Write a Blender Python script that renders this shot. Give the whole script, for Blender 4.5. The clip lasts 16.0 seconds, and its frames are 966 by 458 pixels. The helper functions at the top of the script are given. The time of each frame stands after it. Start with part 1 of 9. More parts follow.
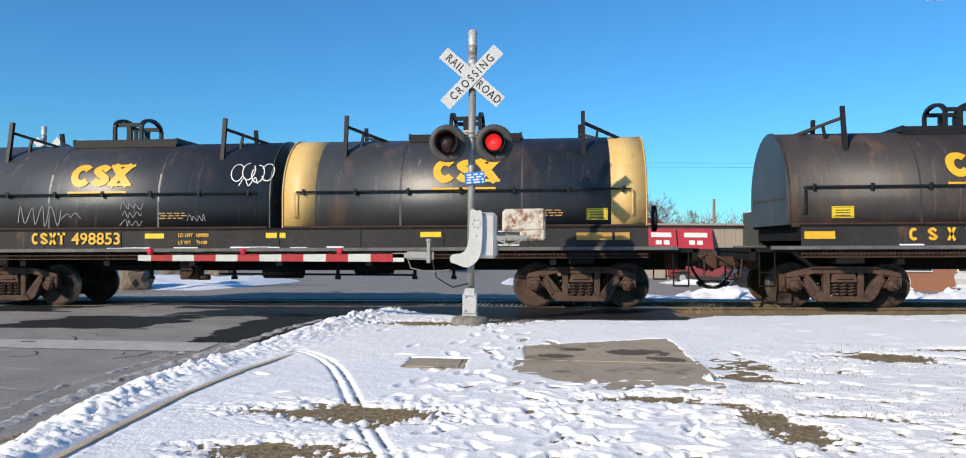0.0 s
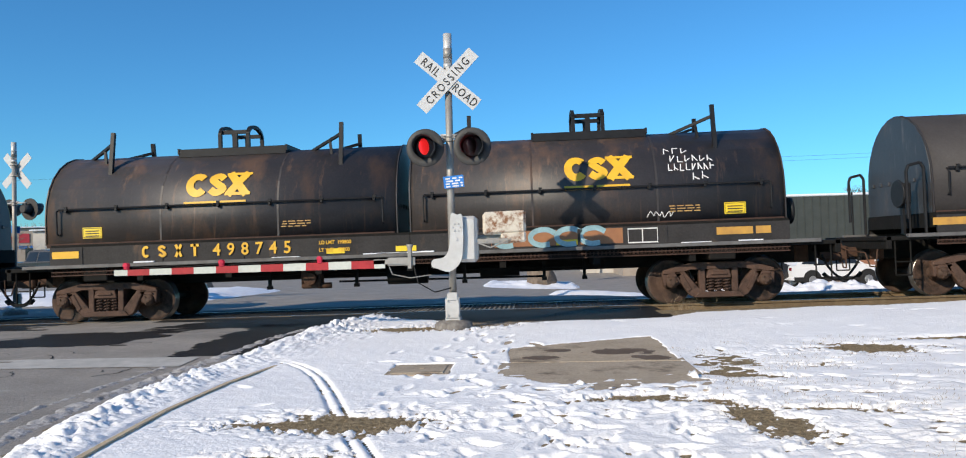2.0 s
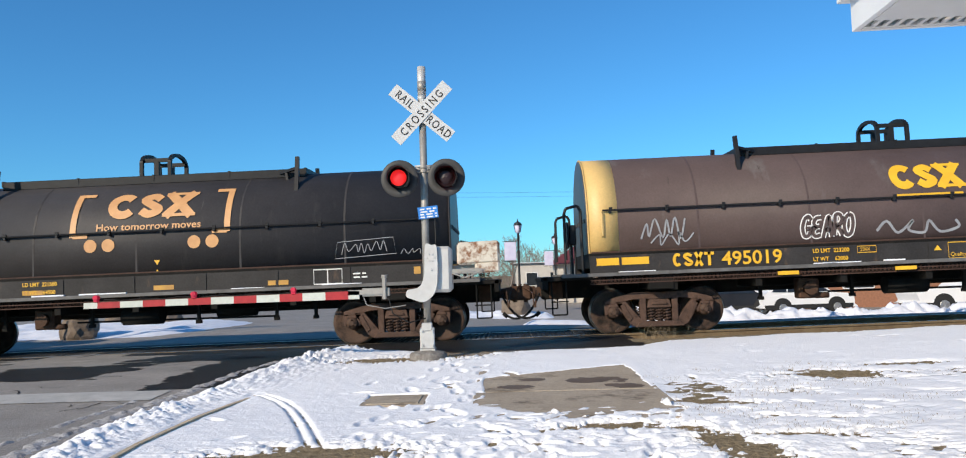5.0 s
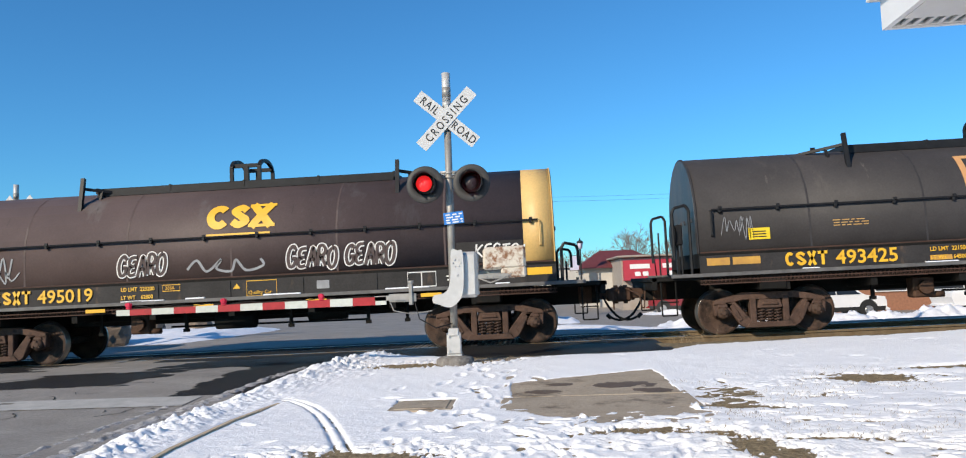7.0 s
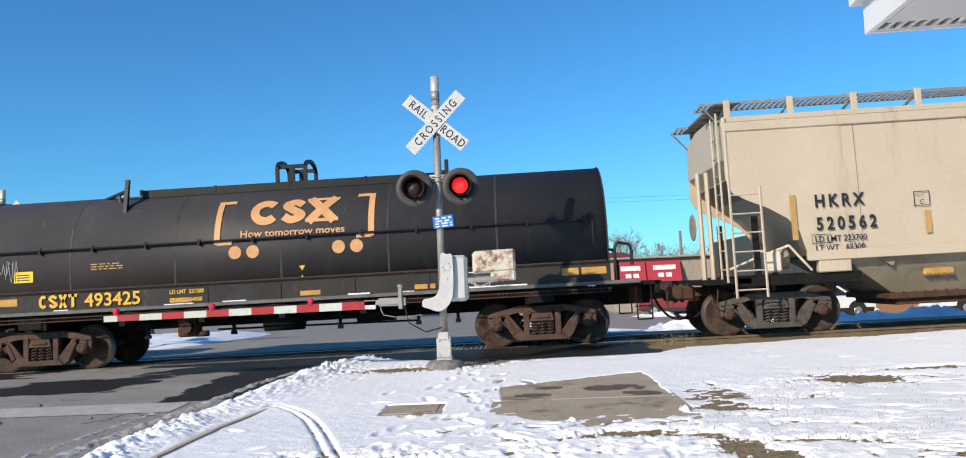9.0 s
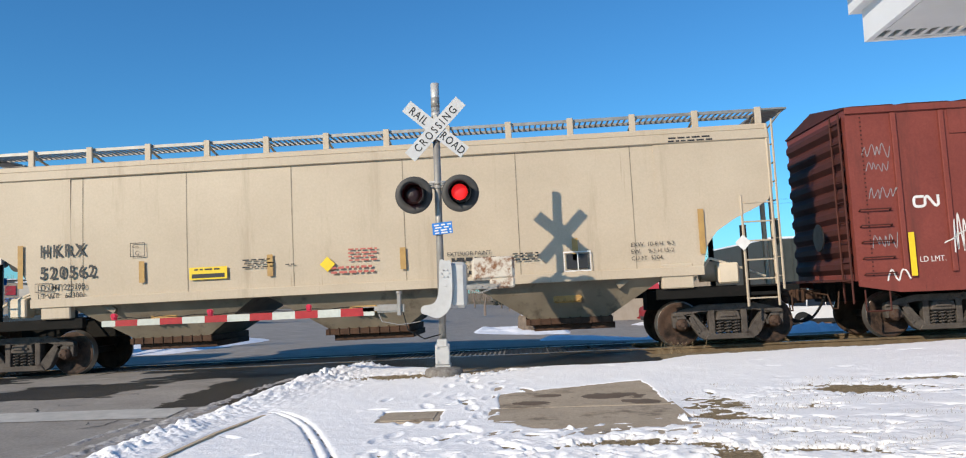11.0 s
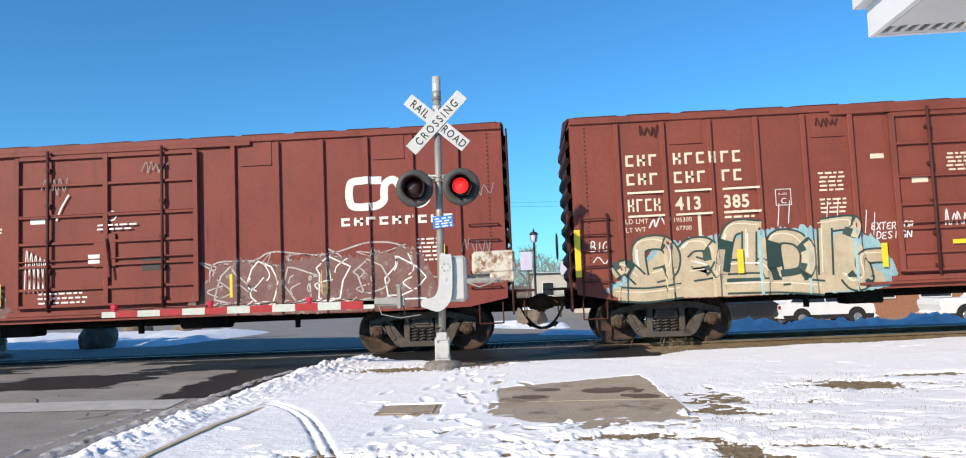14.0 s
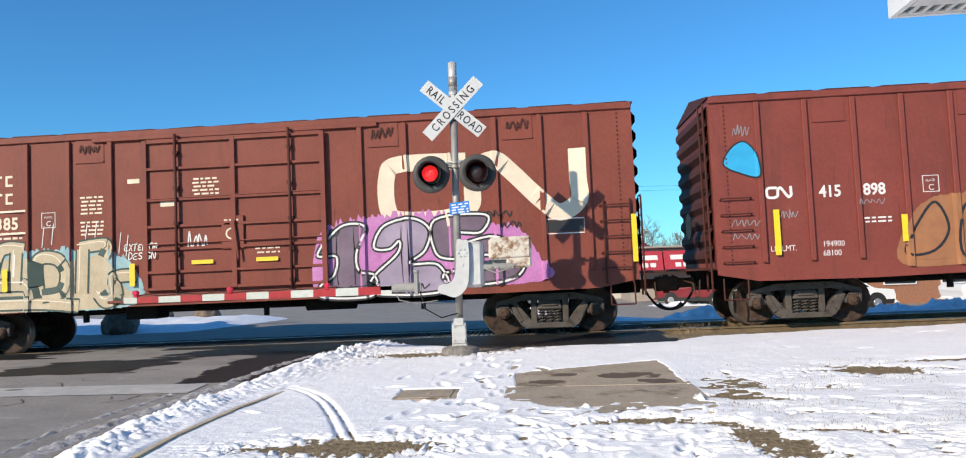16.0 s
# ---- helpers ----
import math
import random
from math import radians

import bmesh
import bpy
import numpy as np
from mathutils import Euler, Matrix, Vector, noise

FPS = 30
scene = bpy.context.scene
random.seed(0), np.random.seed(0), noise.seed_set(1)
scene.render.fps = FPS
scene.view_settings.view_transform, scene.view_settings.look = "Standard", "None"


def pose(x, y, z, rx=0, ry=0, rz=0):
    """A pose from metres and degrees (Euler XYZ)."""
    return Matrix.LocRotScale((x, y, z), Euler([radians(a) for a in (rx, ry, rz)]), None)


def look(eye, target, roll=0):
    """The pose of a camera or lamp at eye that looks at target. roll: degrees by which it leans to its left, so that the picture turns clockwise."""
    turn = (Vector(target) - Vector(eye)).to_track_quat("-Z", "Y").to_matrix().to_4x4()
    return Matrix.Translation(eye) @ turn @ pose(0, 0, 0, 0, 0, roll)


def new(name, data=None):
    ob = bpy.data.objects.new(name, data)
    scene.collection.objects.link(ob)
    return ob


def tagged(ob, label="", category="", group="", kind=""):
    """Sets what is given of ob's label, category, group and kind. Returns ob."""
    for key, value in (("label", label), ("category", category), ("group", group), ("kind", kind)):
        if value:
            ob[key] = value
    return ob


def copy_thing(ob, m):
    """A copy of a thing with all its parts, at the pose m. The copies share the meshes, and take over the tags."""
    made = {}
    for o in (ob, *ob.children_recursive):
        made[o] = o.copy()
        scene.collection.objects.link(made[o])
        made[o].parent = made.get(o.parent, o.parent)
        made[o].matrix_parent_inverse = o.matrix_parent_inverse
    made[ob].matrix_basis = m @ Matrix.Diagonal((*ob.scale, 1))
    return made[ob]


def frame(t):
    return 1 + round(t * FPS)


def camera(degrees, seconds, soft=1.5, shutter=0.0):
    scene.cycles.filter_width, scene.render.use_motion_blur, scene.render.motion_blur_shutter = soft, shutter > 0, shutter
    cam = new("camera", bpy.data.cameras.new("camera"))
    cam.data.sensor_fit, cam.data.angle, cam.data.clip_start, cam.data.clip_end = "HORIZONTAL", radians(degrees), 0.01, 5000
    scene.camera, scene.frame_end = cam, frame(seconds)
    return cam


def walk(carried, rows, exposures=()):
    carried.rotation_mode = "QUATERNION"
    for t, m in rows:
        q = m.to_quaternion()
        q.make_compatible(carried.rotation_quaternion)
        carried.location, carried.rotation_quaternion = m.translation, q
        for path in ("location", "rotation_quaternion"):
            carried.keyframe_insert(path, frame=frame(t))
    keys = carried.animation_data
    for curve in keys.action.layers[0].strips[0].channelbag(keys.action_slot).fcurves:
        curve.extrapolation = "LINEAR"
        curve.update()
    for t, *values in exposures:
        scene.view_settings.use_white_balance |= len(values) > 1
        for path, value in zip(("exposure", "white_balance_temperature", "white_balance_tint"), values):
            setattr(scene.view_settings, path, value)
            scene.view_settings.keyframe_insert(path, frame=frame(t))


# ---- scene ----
cam = camera(64.7, 16.0, soft=1.1)
PATH = [
    (0, (0.007, 0.022, 1.401), (-0.889, 9.980, 1.593), 0.49),
    (0.5, (-0.005, 0.043, 1.395), (-0.736, 10.013, 1.661), -1.38),
    (1, (-0.001, 0.081, 1.407), (-0.795, 10.046, 1.668), -1.87),
    (1.5, (-0.004, 0.089, 1.419), (-0.879, 10.044, 1.770), -2.16),
    (2, (-0.008, 0.060, 1.411), (-0.640, 10.037, 1.638), -1.36),
    (2.5, (-0.025, 0.071, 1.416), (-0.712, 10.040, 1.810), -0.94),
    (3, (-0.016, 0.023, 1.406), (-0.605, 9.993, 1.917), -0.86),
    (5.5, (-0.005, -0.029, 1.403), (-0.207, 9.950, 2.019), -1.55),
    (6, (-0.009, -0.008, 1.401), (-0.087, 9.973, 2.018), -0.90),
    (6.5, (-0.031, -0.051, 1.397), (-0.704, 9.903, 2.085), -1.33),
    (7, (-0.019, -0.041, 1.397), (-0.622, 9.917, 2.096), -2.12),
    (7.5, (-0.004, -0.044, 1.403), (-0.613, 9.911, 2.121), -2.22),
    (8, (0.007, -0.036, 1.404), (-0.485, 9.927, 2.116), -2.67),
    (8.5, (0.024, -0.021, 1.402), (-0.475, 9.944, 2.071), -2.67),
    (9, (0.008, -0.035, 1.405), (-0.477, 9.926, 2.139), -2.44),
    (9.5, (0.010, -0.020, 1.401), (-0.427, 9.943, 2.142), -2.45),
    (12, (0.029, -0.013, 1.402), (-0.485, 9.936, 2.271), -1.93),
    (12.5, (0.025, -0.017, 1.395), (-0.438, 9.936, 2.255), -1.95),
    (13, (0.025, -0.015, 1.399), (-0.393, 9.942, 2.232), -2.43),
    (13.5, (0.019, 0.002, 1.393), (-0.389, 9.964, 2.166), -2.09),
    (14, (0.015, -0.009, 1.397), (-0.475, 9.951, 2.148), -1.69),
    (14.5, (0.007, 0.002, 1.390), (-0.584, 9.968, 1.973), -1.93),
    (15, (0.012, 0.004, 1.384), (-0.543, 9.973, 1.946), -2.13),
    (15.5, (0.020, -0.001, 1.392), (-0.672, 9.957, 2.002), -1.86),
    (16, (0.017, -0.029, 1.384), (-0.696, 9.929, 1.967), -1.78),
]
walk(cam, [(t, look(eye, target, roll)) for t, eye, target, roll in PATH],
     exposures=[(0, -0.04), (0.5, -0.09), (1.5, -0.08), (3, -0.02), (5.5, -0.03), (7.5, 0.0), (9, 0.04), (9.5, -0.17), (12, -0.08), (12.5, -0.04), (13, 0.18), (13.5, 0.2), (14, 0.12), (16, 0.07)])

# ---------------------------------------------------------------- light
SUN_AZ, SUN_EL = 39.0, 26.0          # the light travels towards +y, turned to +x by SUN_AZ
world = bpy.data.worlds.new("sky")
scene.world = world
world.use_nodes = True
wn = world.node_tree
sky = wn.nodes.new("ShaderNodeTexSky")
sky.sky_type = "NISHITA"
sky.sun_disc = False
sky.sun_elevation = radians(SUN_EL)
sky.sun_rotation = radians(180 + SUN_AZ)
sky.air_density, sky.dust_density, sky.ozone_density = 1.0, 0.25, 1.6
tint = wn.nodes.new("ShaderNodeMix")          # a clear, deep winter blue
tint.data_type, tint.blend_type = "RGBA", "MULTIPLY"
tint.inputs[0].default_value = 1.0
tint.inputs[7].default_value = (0.36, 0.93, 1.38, 1)
wn.links.new(sky.outputs[0], tint.inputs[6])
wn.links.new(tint.outputs[2], wn.nodes["Background"].inputs[0])
wn.nodes["Background"].inputs[1].default_value = 0.112
sun_data = bpy.data.lights.new("sun", "SUN")
sun_data.energy, sun_data.angle, sun_data.color = 5.2, radians(0.53), (1.0, 0.86, 0.68)
sun = new("sun", sun_data)
sa, se = radians(SUN_AZ), radians(SUN_EL)
sun.matrix_world = look((-20, -30, 20), (-20 + math.sin(sa) * math.cos(se), -30 + math.cos(sa) * math.cos(se), 20 - math.sin(se)))
scene.view_settings.exposure = 0.0


# ---------------------------------------------------------------- materials
def mat(name, col, col2=None, scale=3.0, rough=0.6, metal=0.0, bump=0.15, bscale=40.0, stretch=(1, 1, 1),
        stain=None, stain_scale=1.5, stain_at=0.62, glow=0.0, spec=0.5, detail=6.0, stain_stretch=(1, 1, 1), grain=0.0, wear=None, wear_scale=6.0, wear_at=0.66, wear_stretch=(1, 1, 1)):
    m = bpy.data.materials.new(name)
    m.use_nodes = True
    nt = m.node_tree
    N, L = nt.nodes, nt.links
    bsdf = N["Principled BSDF"]
    bsdf.inputs["Roughness"].default_value = rough
    bsdf.inputs["Metallic"].default_value = metal
    bsdf.inputs["Specular IOR Level"].default_value = spec
    col2 = col2 or tuple(c * 0.72 for c in col)
    tc = N.new("ShaderNodeTexCoord")
    mp = N.new("ShaderNodeMapping")
    mp.inputs["Scale"].default_value = stretch
    L.new(tc.outputs["Object"], mp.inputs[0])
    n1 = N.new("ShaderNodeTexNoise")
    n1.inputs["Scale"].default_value = scale
    n1.inputs["Detail"].default_value = detail
    n1.inputs["Roughness"].default_value = 0.62
    L.new(mp.outputs[0], n1.inputs[0])
    r1 = N.new("ShaderNodeValToRGB")
    r1.color_ramp.elements[0].position, r1.color_ramp.elements[1].position = 0.32, 0.7
    r1.color_ramp.elements[0].color, r1.color_ramp.elements[1].color = (*col2, 1), (*col, 1)
    L.new(n1.outputs[0], r1.inputs[0])
    last = r1.outputs[0]
    if grain:
        n4 = N.new("ShaderNodeTexNoise")
        n4.inputs["Scale"].default_value = max(scale * 11, 28.0)
        n4.inputs["Detail"].default_value = 5.0
        n4.inputs["Roughness"].default_value = 0.7
        L.new(tc.outputs["Object"], n4.inputs[0])
        r4 = N.new("ShaderNodeMapRange")
        r4.inputs[1].default_value, r4.inputs[2].default_value = 0.3, 0.7
        r4.inputs[3].default_value, r4.inputs[4].default_value = 1 - grain, 1 + grain * 0.7
        L.new(n4.outputs[0], r4.inputs[0])
        g = N.new("ShaderNodeMix")
        g.data_type, g.blend_type = "RGBA", "MULTIPLY"
        g.inputs[0].default_value = 1.0
        L.new(last, g.inputs[6])
        L.new(r4.outputs[0], g.inputs[7])
        last = g.outputs[2]
    if stain:
        m2 = N.new("ShaderNodeMapping")
        m2.inputs["Scale"].default_value = stain_stretch
        m2.inputs["Location"].default_value = (3.1, 7.7, 1.3)
        L.new(tc.outputs["Object"], m2.inputs[0])
        n2 = N.new("ShaderNodeTexNoise")
        n2.inputs["Scale"].default_value = stain_scale
        n2.inputs["Detail"].default_value = 9.0
        n2.inputs["Roughness"].default_value = 0.7
        L.new(m2.outputs[0], n2.inputs[0])
        r2 = N.new("ShaderNodeValToRGB")
        r2.color_ramp.elements[0].position, r2.color_ramp.elements[1].position = stain_at - 0.06, stain_at + 0.08
        L.new(n2.outputs[0], r2.inputs[0])
        mx = N.new("ShaderNodeMix")
        mx.data_type = "RGBA"
        L.new(r2.outputs[0], mx.inputs[0])
        L.new(last, mx.inputs[6])
        mx.inputs[7].default_value = (*stain, 1)
        last = mx.outputs[2]
    if wear:
        m5 = N.new("ShaderNodeMapping")
        m5.inputs["Scale"].default_value = wear_stretch
        m5.inputs["Location"].default_value = (11.3, 2.9, 5.7)
        L.new(tc.outputs["Object"], m5.inputs[0])
        n5 = N.new("ShaderNodeTexNoise")
        n5.inputs["Scale"].default_value = wear_scale
        n5.inputs["Detail"].default_value = 8.0
        n5.inputs["Roughness"].default_value = 0.75
        L.new(m5.outputs[0], n5.inputs[0])
        r5 = N.new("ShaderNodeMapRange")
        r5.inputs[1].default_value, r5.inputs[2].default_value = wear_at, wear_at + 0.1
        L.new(n5.outputs[0], r5.inputs[0])
        w = N.new("ShaderNodeMix")
        w.data_type = "RGBA"
        L.new(r5.outputs[0], w.inputs[0])
        L.new(last, w.inputs[6])
        w.inputs[7].default_value = (*wear, 1)
        last = w.outputs[2]
    L.new(last, bsdf.inputs["Base Color"])
    if bump:
        n3 = N.new("ShaderNodeTexNoise")
        n3.inputs["Scale"].default_value = bscale
        n3.inputs["Detail"].default_value = 5.0
        L.new(tc.outputs["Object"], n3.inputs[0])
        b = N.new("ShaderNodeBump")
        b.inputs["Strength"].default_value = bump
        b.inputs["Distance"].default_value = 0.02
        L.new(n3.outputs[0], b.inputs["Height"])
        L.new(b.outputs[0], bsdf.inputs["Normal"])
    if glow:
        bsdf.inputs["Emission Color"].default_value = (*col, 1)
        bsdf.inputs["Emission Strength"].default_value = glow
    return m


M = {}
RUST = (0.16, 0.07, 0.035)
M["snow"] = mat("snow", (0.93, 0.925, 0.915), (0.88, 0.878, 0.875), 1.2, 0.65, bump=0.42, bscale=40, spec=0.2, grain=0.04)
M["bank_snow"] = mat("bank_snow", (0.86, 0.87, 0.9), (0.7, 0.72, 0.76), 3, 0.6, bump=0.7, bscale=9, spec=0.3, stain=(0.42, 0.4, 0.37), stain_scale=4, stain_at=0.68)
M["slush"] = mat("slush", (0.55, 0.53, 0.51), (0.3, 0.28, 0.26), 9, 0.7, bump=0.6, bscale=40, stain=(0.13, 0.115, 0.1), stain_scale=9, stain_at=0.58, grain=0.3)
M["asphalt"] = mat("asphalt", (0.32, 0.293, 0.258), (0.235, 0.215, 0.19), 1.3, 0.85, bump=0.5, bscale=60, stain=(0.075, 0.07, 0.064), stain_scale=0.35, stain_at=0.68, stain_stretch=(0.45, 1.6, 1), grain=0.25, wear=(0.42, 0.39, 0.35), wear_scale=2.2, wear_at=0.58, wear_stretch=(0.5, 2.0, 1))
M["asphalt_far"] = mat("asphalt_far", (0.22, 0.215, 0.205), (0.15, 0.147, 0.14), 0.5, 0.85, bump=0.3, bscale=30, stain=(0.3, 0.3, 0.3), stain_scale=0.3, stain_at=0.6)
M["asphalt_wet"] = mat("asphalt_wet", (0.026, 0.025, 0.024), (0.014, 0.014, 0.014), 2, 0.55, bump=0.6, bscale=50, spec=0.12)
M["stop_paint"] = mat("stop_paint", (0.5, 0.48, 0.44), (0.36, 0.35, 0.32), 5, 0.8, bump=0.3, bscale=60)
M["concrete"] = mat("concrete", (0.44, 0.36, 0.265), (0.35, 0.285, 0.205), 2.2, 0.85, bump=0.35, bscale=45, stain=(0.12, 0.09, 0.06), stain_scale=1.7, stain_at=0.6, grain=0.2, wear=(0.3, 0.25, 0.19), wear_scale=7, wear_at=0.56)
M["damp_concrete"] = mat("damp_concrete", (0.14, 0.1, 0.068), (0.1, 0.072, 0.05), 5, 0.7, bump=0.2, bscale=45)
M["ledge"] = mat("ledge", (0.15, 0.145, 0.14), (0.07, 0.066, 0.063), 3, 0.6, bump=0.2, bscale=20)
M["curb"] = mat("curb", (0.62, 0.5, 0.33), (0.48, 0.38, 0.25), 3, 0.9, bump=0.4, bscale=30, grain=0.15)
M["boulder"] = mat("boulder", (0.22, 0.17, 0.125), (0.11, 0.085, 0.065), 4, 0.9, bump=0.6, bscale=9, grain=0.3)
M["soil"] = mat("soil", (0.37, 0.29, 0.175), (0.14, 0.105, 0.062), 16, 0.95, bump=1.0, bscale=25, spec=0.12, grain=0.45)
M["grass"] = mat("grass", (0.38, 0.29, 0.18), (0.11, 0.085, 0.055), 20, 0.9, bump=0, spec=0.12)
M["ballast"] = mat("ballast", (0.27, 0.25, 0.225), (0.12, 0.105, 0.09), 14, 0.9, bump=0.9, bscale=30)
M["rail_side"] = mat("rail_side", (0.21, 0.155, 0.092), (0.12, 0.085, 0.05), 4, 0.75, bump=0.4, bscale=30, grain=0.25)
M["rail_top"] = mat("rail_top", (0.5, 0.5, 0.5), (0.35, 0.34, 0.33), 6, 0.3, 0.9, bump=0.05)
M["tie"] = mat("tie", (0.11, 0.085, 0.06), (0.06, 0.045, 0.03), 7, 0.9, bump=0.6, bscale=20, stretch=(4, 1, 1))
M["rubber"] = mat("rubber", (0.03, 0.03, 0.03), (0.018, 0.018, 0.018), 5, 0.7, bump=0.4, bscale=30, spec=0.12)
M["galv"] = mat("galv", (0.36, 0.34, 0.31), (0.26, 0.245, 0.22), 6, 0.5, 0.35, bump=0.1, stain=(0.3, 0.22, 0.14), stain_scale=5, stain_at=0.72)
M["sign_white"] = mat("sign_white", (0.56, 0.56, 0.555), (0.49, 0.49, 0.485), 8, 0.45, bump=0.03, grain=0.05)
M["black_paint"] = mat("black_paint", (0.02, 0.02, 0.021), (0.012, 0.012, 0.013), 6, 0.5, bump=0.08, spec=0.12)
M["signal_black"] = mat("signal_black", (0.058, 0.057, 0.055), (0.045, 0.044, 0.043), 6, 0.55, bump=0.08, spec=0.3, grain=0.1)
M["letter_black"] = mat("letter_black", (0.012, 0.012, 0.012), None, 6, 0.5, bump=0)
# unlit red, darkened to hold the shade of the hood
M["lens_dark"] = mat("lens_dark", (0.022, 0.004, 0.004), (0.012, 0.002, 0.003), 30, 0.35, bump=0.4, bscale=60)
M["lens_lit"] = mat("lens_lit", (0.9, 0.02, 0.02), (0.55, 0.008, 0.01), 22, 0.3, bump=0.4, bscale=60, glow=0.75)
M["sign_blue"] = mat("sign_blue", (0.02, 0.2, 0.62), (0.015, 0.16, 0.5), 8, 0.45, bump=0)
M["aluminium"] = mat("aluminium", (0.56, 0.55, 0.53), (0.45, 0.44, 0.42), 5, 0.5, 0.25, bump=0.1, stain=(0.4, 0.37, 0.32), stain_scale=4, stain_at=0.7)
M["counterweight"] = mat("counterweight", (0.62, 0.57, 0.48), (0.5, 0.45, 0.37), 5, 0.7, bump=0.4, bscale=18, stain=(0.2, 0.085, 0.035), stain_scale=7, stain_at=0.52)
M["arm_white"] = mat("arm_white", (0.56, 0.58, 0.52), (0.46, 0.48, 0.43), 10, 0.45, bump=0.03)
M["arm_red"] = mat("arm_red", (0.42, 0.022, 0.025), (0.3, 0.015, 0.018), 10, 0.4, bump=0.03)
M["lamp_red"] = mat("lamp_red", (0.55, 0.015, 0.05), (0.2, 0.006, 0.02), 22, 0.3, bump=0.1, glow=0.35)
M["cable"] = mat("cable", (0.015, 0.015, 0.015), None, 6, 0.6, bump=0.05)
# train paint
M["coil_black"] = mat("coil_black", (0.037, 0.0365, 0.039), (0.023, 0.0225, 0.024), 0.9, 0.47, bump=0.12, bscale=14, stain=(0.095, 0.06, 0.042), stain_scale=0.9, stain_at=0.6, stain_stretch=(1.6, 1, 0.35), grain=0.2, wear=(0.1, 0.09, 0.085), wear_scale=2.6, wear_at=0.58, wear_stretch=(2.6, 1, 0.2), spec=0.9)
M["coil_rust"] = mat("coil_rust", (0.046, 0.039, 0.037), (0.028, 0.0245, 0.024), 0.9, 0.5, bump=0.12, bscale=14, stain=(0.1, 0.058, 0.036), stain_scale=0.8, stain_at=0.58, stain_stretch=(1.3, 1, 0.5), grain=0.22, wear=(0.115, 0.07, 0.046), wear_scale=2.6, wear_at=0.57, wear_stretch=(2.6, 1, 0.2))
M["coil_brown"] = mat("coil_brown", (0.098, 0.07, 0.066), (0.074, 0.053, 0.05), 0.8, 0.55, bump=0.1, bscale=14, stain=(0.12, 0.105, 0.1), stain_scale=0.8, stain_at=0.64, stain_stretch=(1.4, 1, 0.5), grain=0.14, wear=(0.045, 0.035, 0.033), wear_scale=2.4, wear_at=0.62, wear_stretch=(2.5, 1, 0.2))
M["coil_grey"] = mat("coil_grey", (0.05, 0.046, 0.0465), (0.036, 0.0335, 0.034), 1.1, 0.55, bump=0.1, bscale=14, stain=(0.07, 0.062, 0.058), stain_scale=1.0, stain_at=0.64, stain_stretch=(1.6, 1, 0.35), grain=0.16, wear=(0.095, 0.083, 0.078), wear_scale=2.4, wear_at=0.62, wear_stretch=(2.4, 1, 0.2))
M["sill_grey"] = mat("sill_grey", (0.042, 0.039, 0.038), (0.026, 0.024, 0.023), 1.6, 0.6, bump=0.15, bscale=20, stain=(0.12, 0.075, 0.05), stain_scale=2.2, stain_at=0.66, stain_stretch=(1, 1, 0.4), spec=0.12, grain=0.25, wear=(0.2, 0.15, 0.11), wear_scale=9, wear_at=0.66, wear_stretch=(1, 1, 0.5))
# blacker than the steel itself, so the colour deepens the shade beneath the cars
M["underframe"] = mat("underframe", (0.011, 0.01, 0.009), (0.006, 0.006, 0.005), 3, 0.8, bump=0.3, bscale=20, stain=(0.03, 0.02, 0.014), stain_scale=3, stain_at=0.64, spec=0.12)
M["rust_edge"] = mat("rust_edge", (0.085, 0.048, 0.036), (0.045, 0.027, 0.021), 4, 0.75, bump=0.3, bscale=25, grain=0.25, wear=(0.2, 0.17, 0.15), wear_scale=8, wear_at=0.64)
M["truck_rust"] = mat("truck_rust", (0.115, 0.07, 0.052), (0.065, 0.04, 0.031), 3.5, 0.8, bump=0.4, bscale=25, stain=(0.035, 0.024, 0.019), stain_scale=5, stain_at=0.6, spec=0.12, grain=0.25)
M["truck_grey"] = mat("truck_grey", (0.12, 0.104, 0.09), (0.066, 0.056, 0.05), 3.5, 0.8, bump=0.4, bscale=25, stain=(0.036, 0.029, 0.025), stain_scale=5, stain_at=0.6, spec=0.12, grain=0.25)
M["wheel"] = mat("wheel", (0.1, 0.062, 0.045), (0.05, 0.032, 0.024), 4, 0.7, bump=0.3, bscale=30, stain=(0.016, 0.012, 0.010), stain_scale=3.0, stain_at=0.58, spec=0.12, grain=0.2)
M["tread"] = mat("tread", (0.42, 0.4, 0.38), (0.3, 0.28, 0.26), 8, 0.32, 0.85, bump=0.05)
M["coupler"] = mat("coupler", (0.1, 0.056, 0.036), (0.055, 0.031, 0.021), 5, 0.8, bump=0.4, bscale=25, grain=0.25)
M["yellow"] = mat("yellow", (0.8, 0.46, 0.025), (0.66, 0.36, 0.02), 3, 0.5, bump=0.08, stain=(0.36, 0.2, 0.05), stain_scale=5, stain_at=0.73)
M["safety_yellow"] = mat("safety_yellow", (0.83, 0.6, 0.02), (0.72, 0.5, 0.02), 5, 0.45, bump=0.04)
M["faded_orange"] = mat("faded_orange", (0.62, 0.33, 0.13), (0.5, 0.25, 0.1), 4, 0.55, bump=0.05)
M["old_yellow"] = mat("old_yellow", (0.47, 0.29, 0.09), (0.36, 0.21, 0.07), 6, 0.6, bump=0.05)
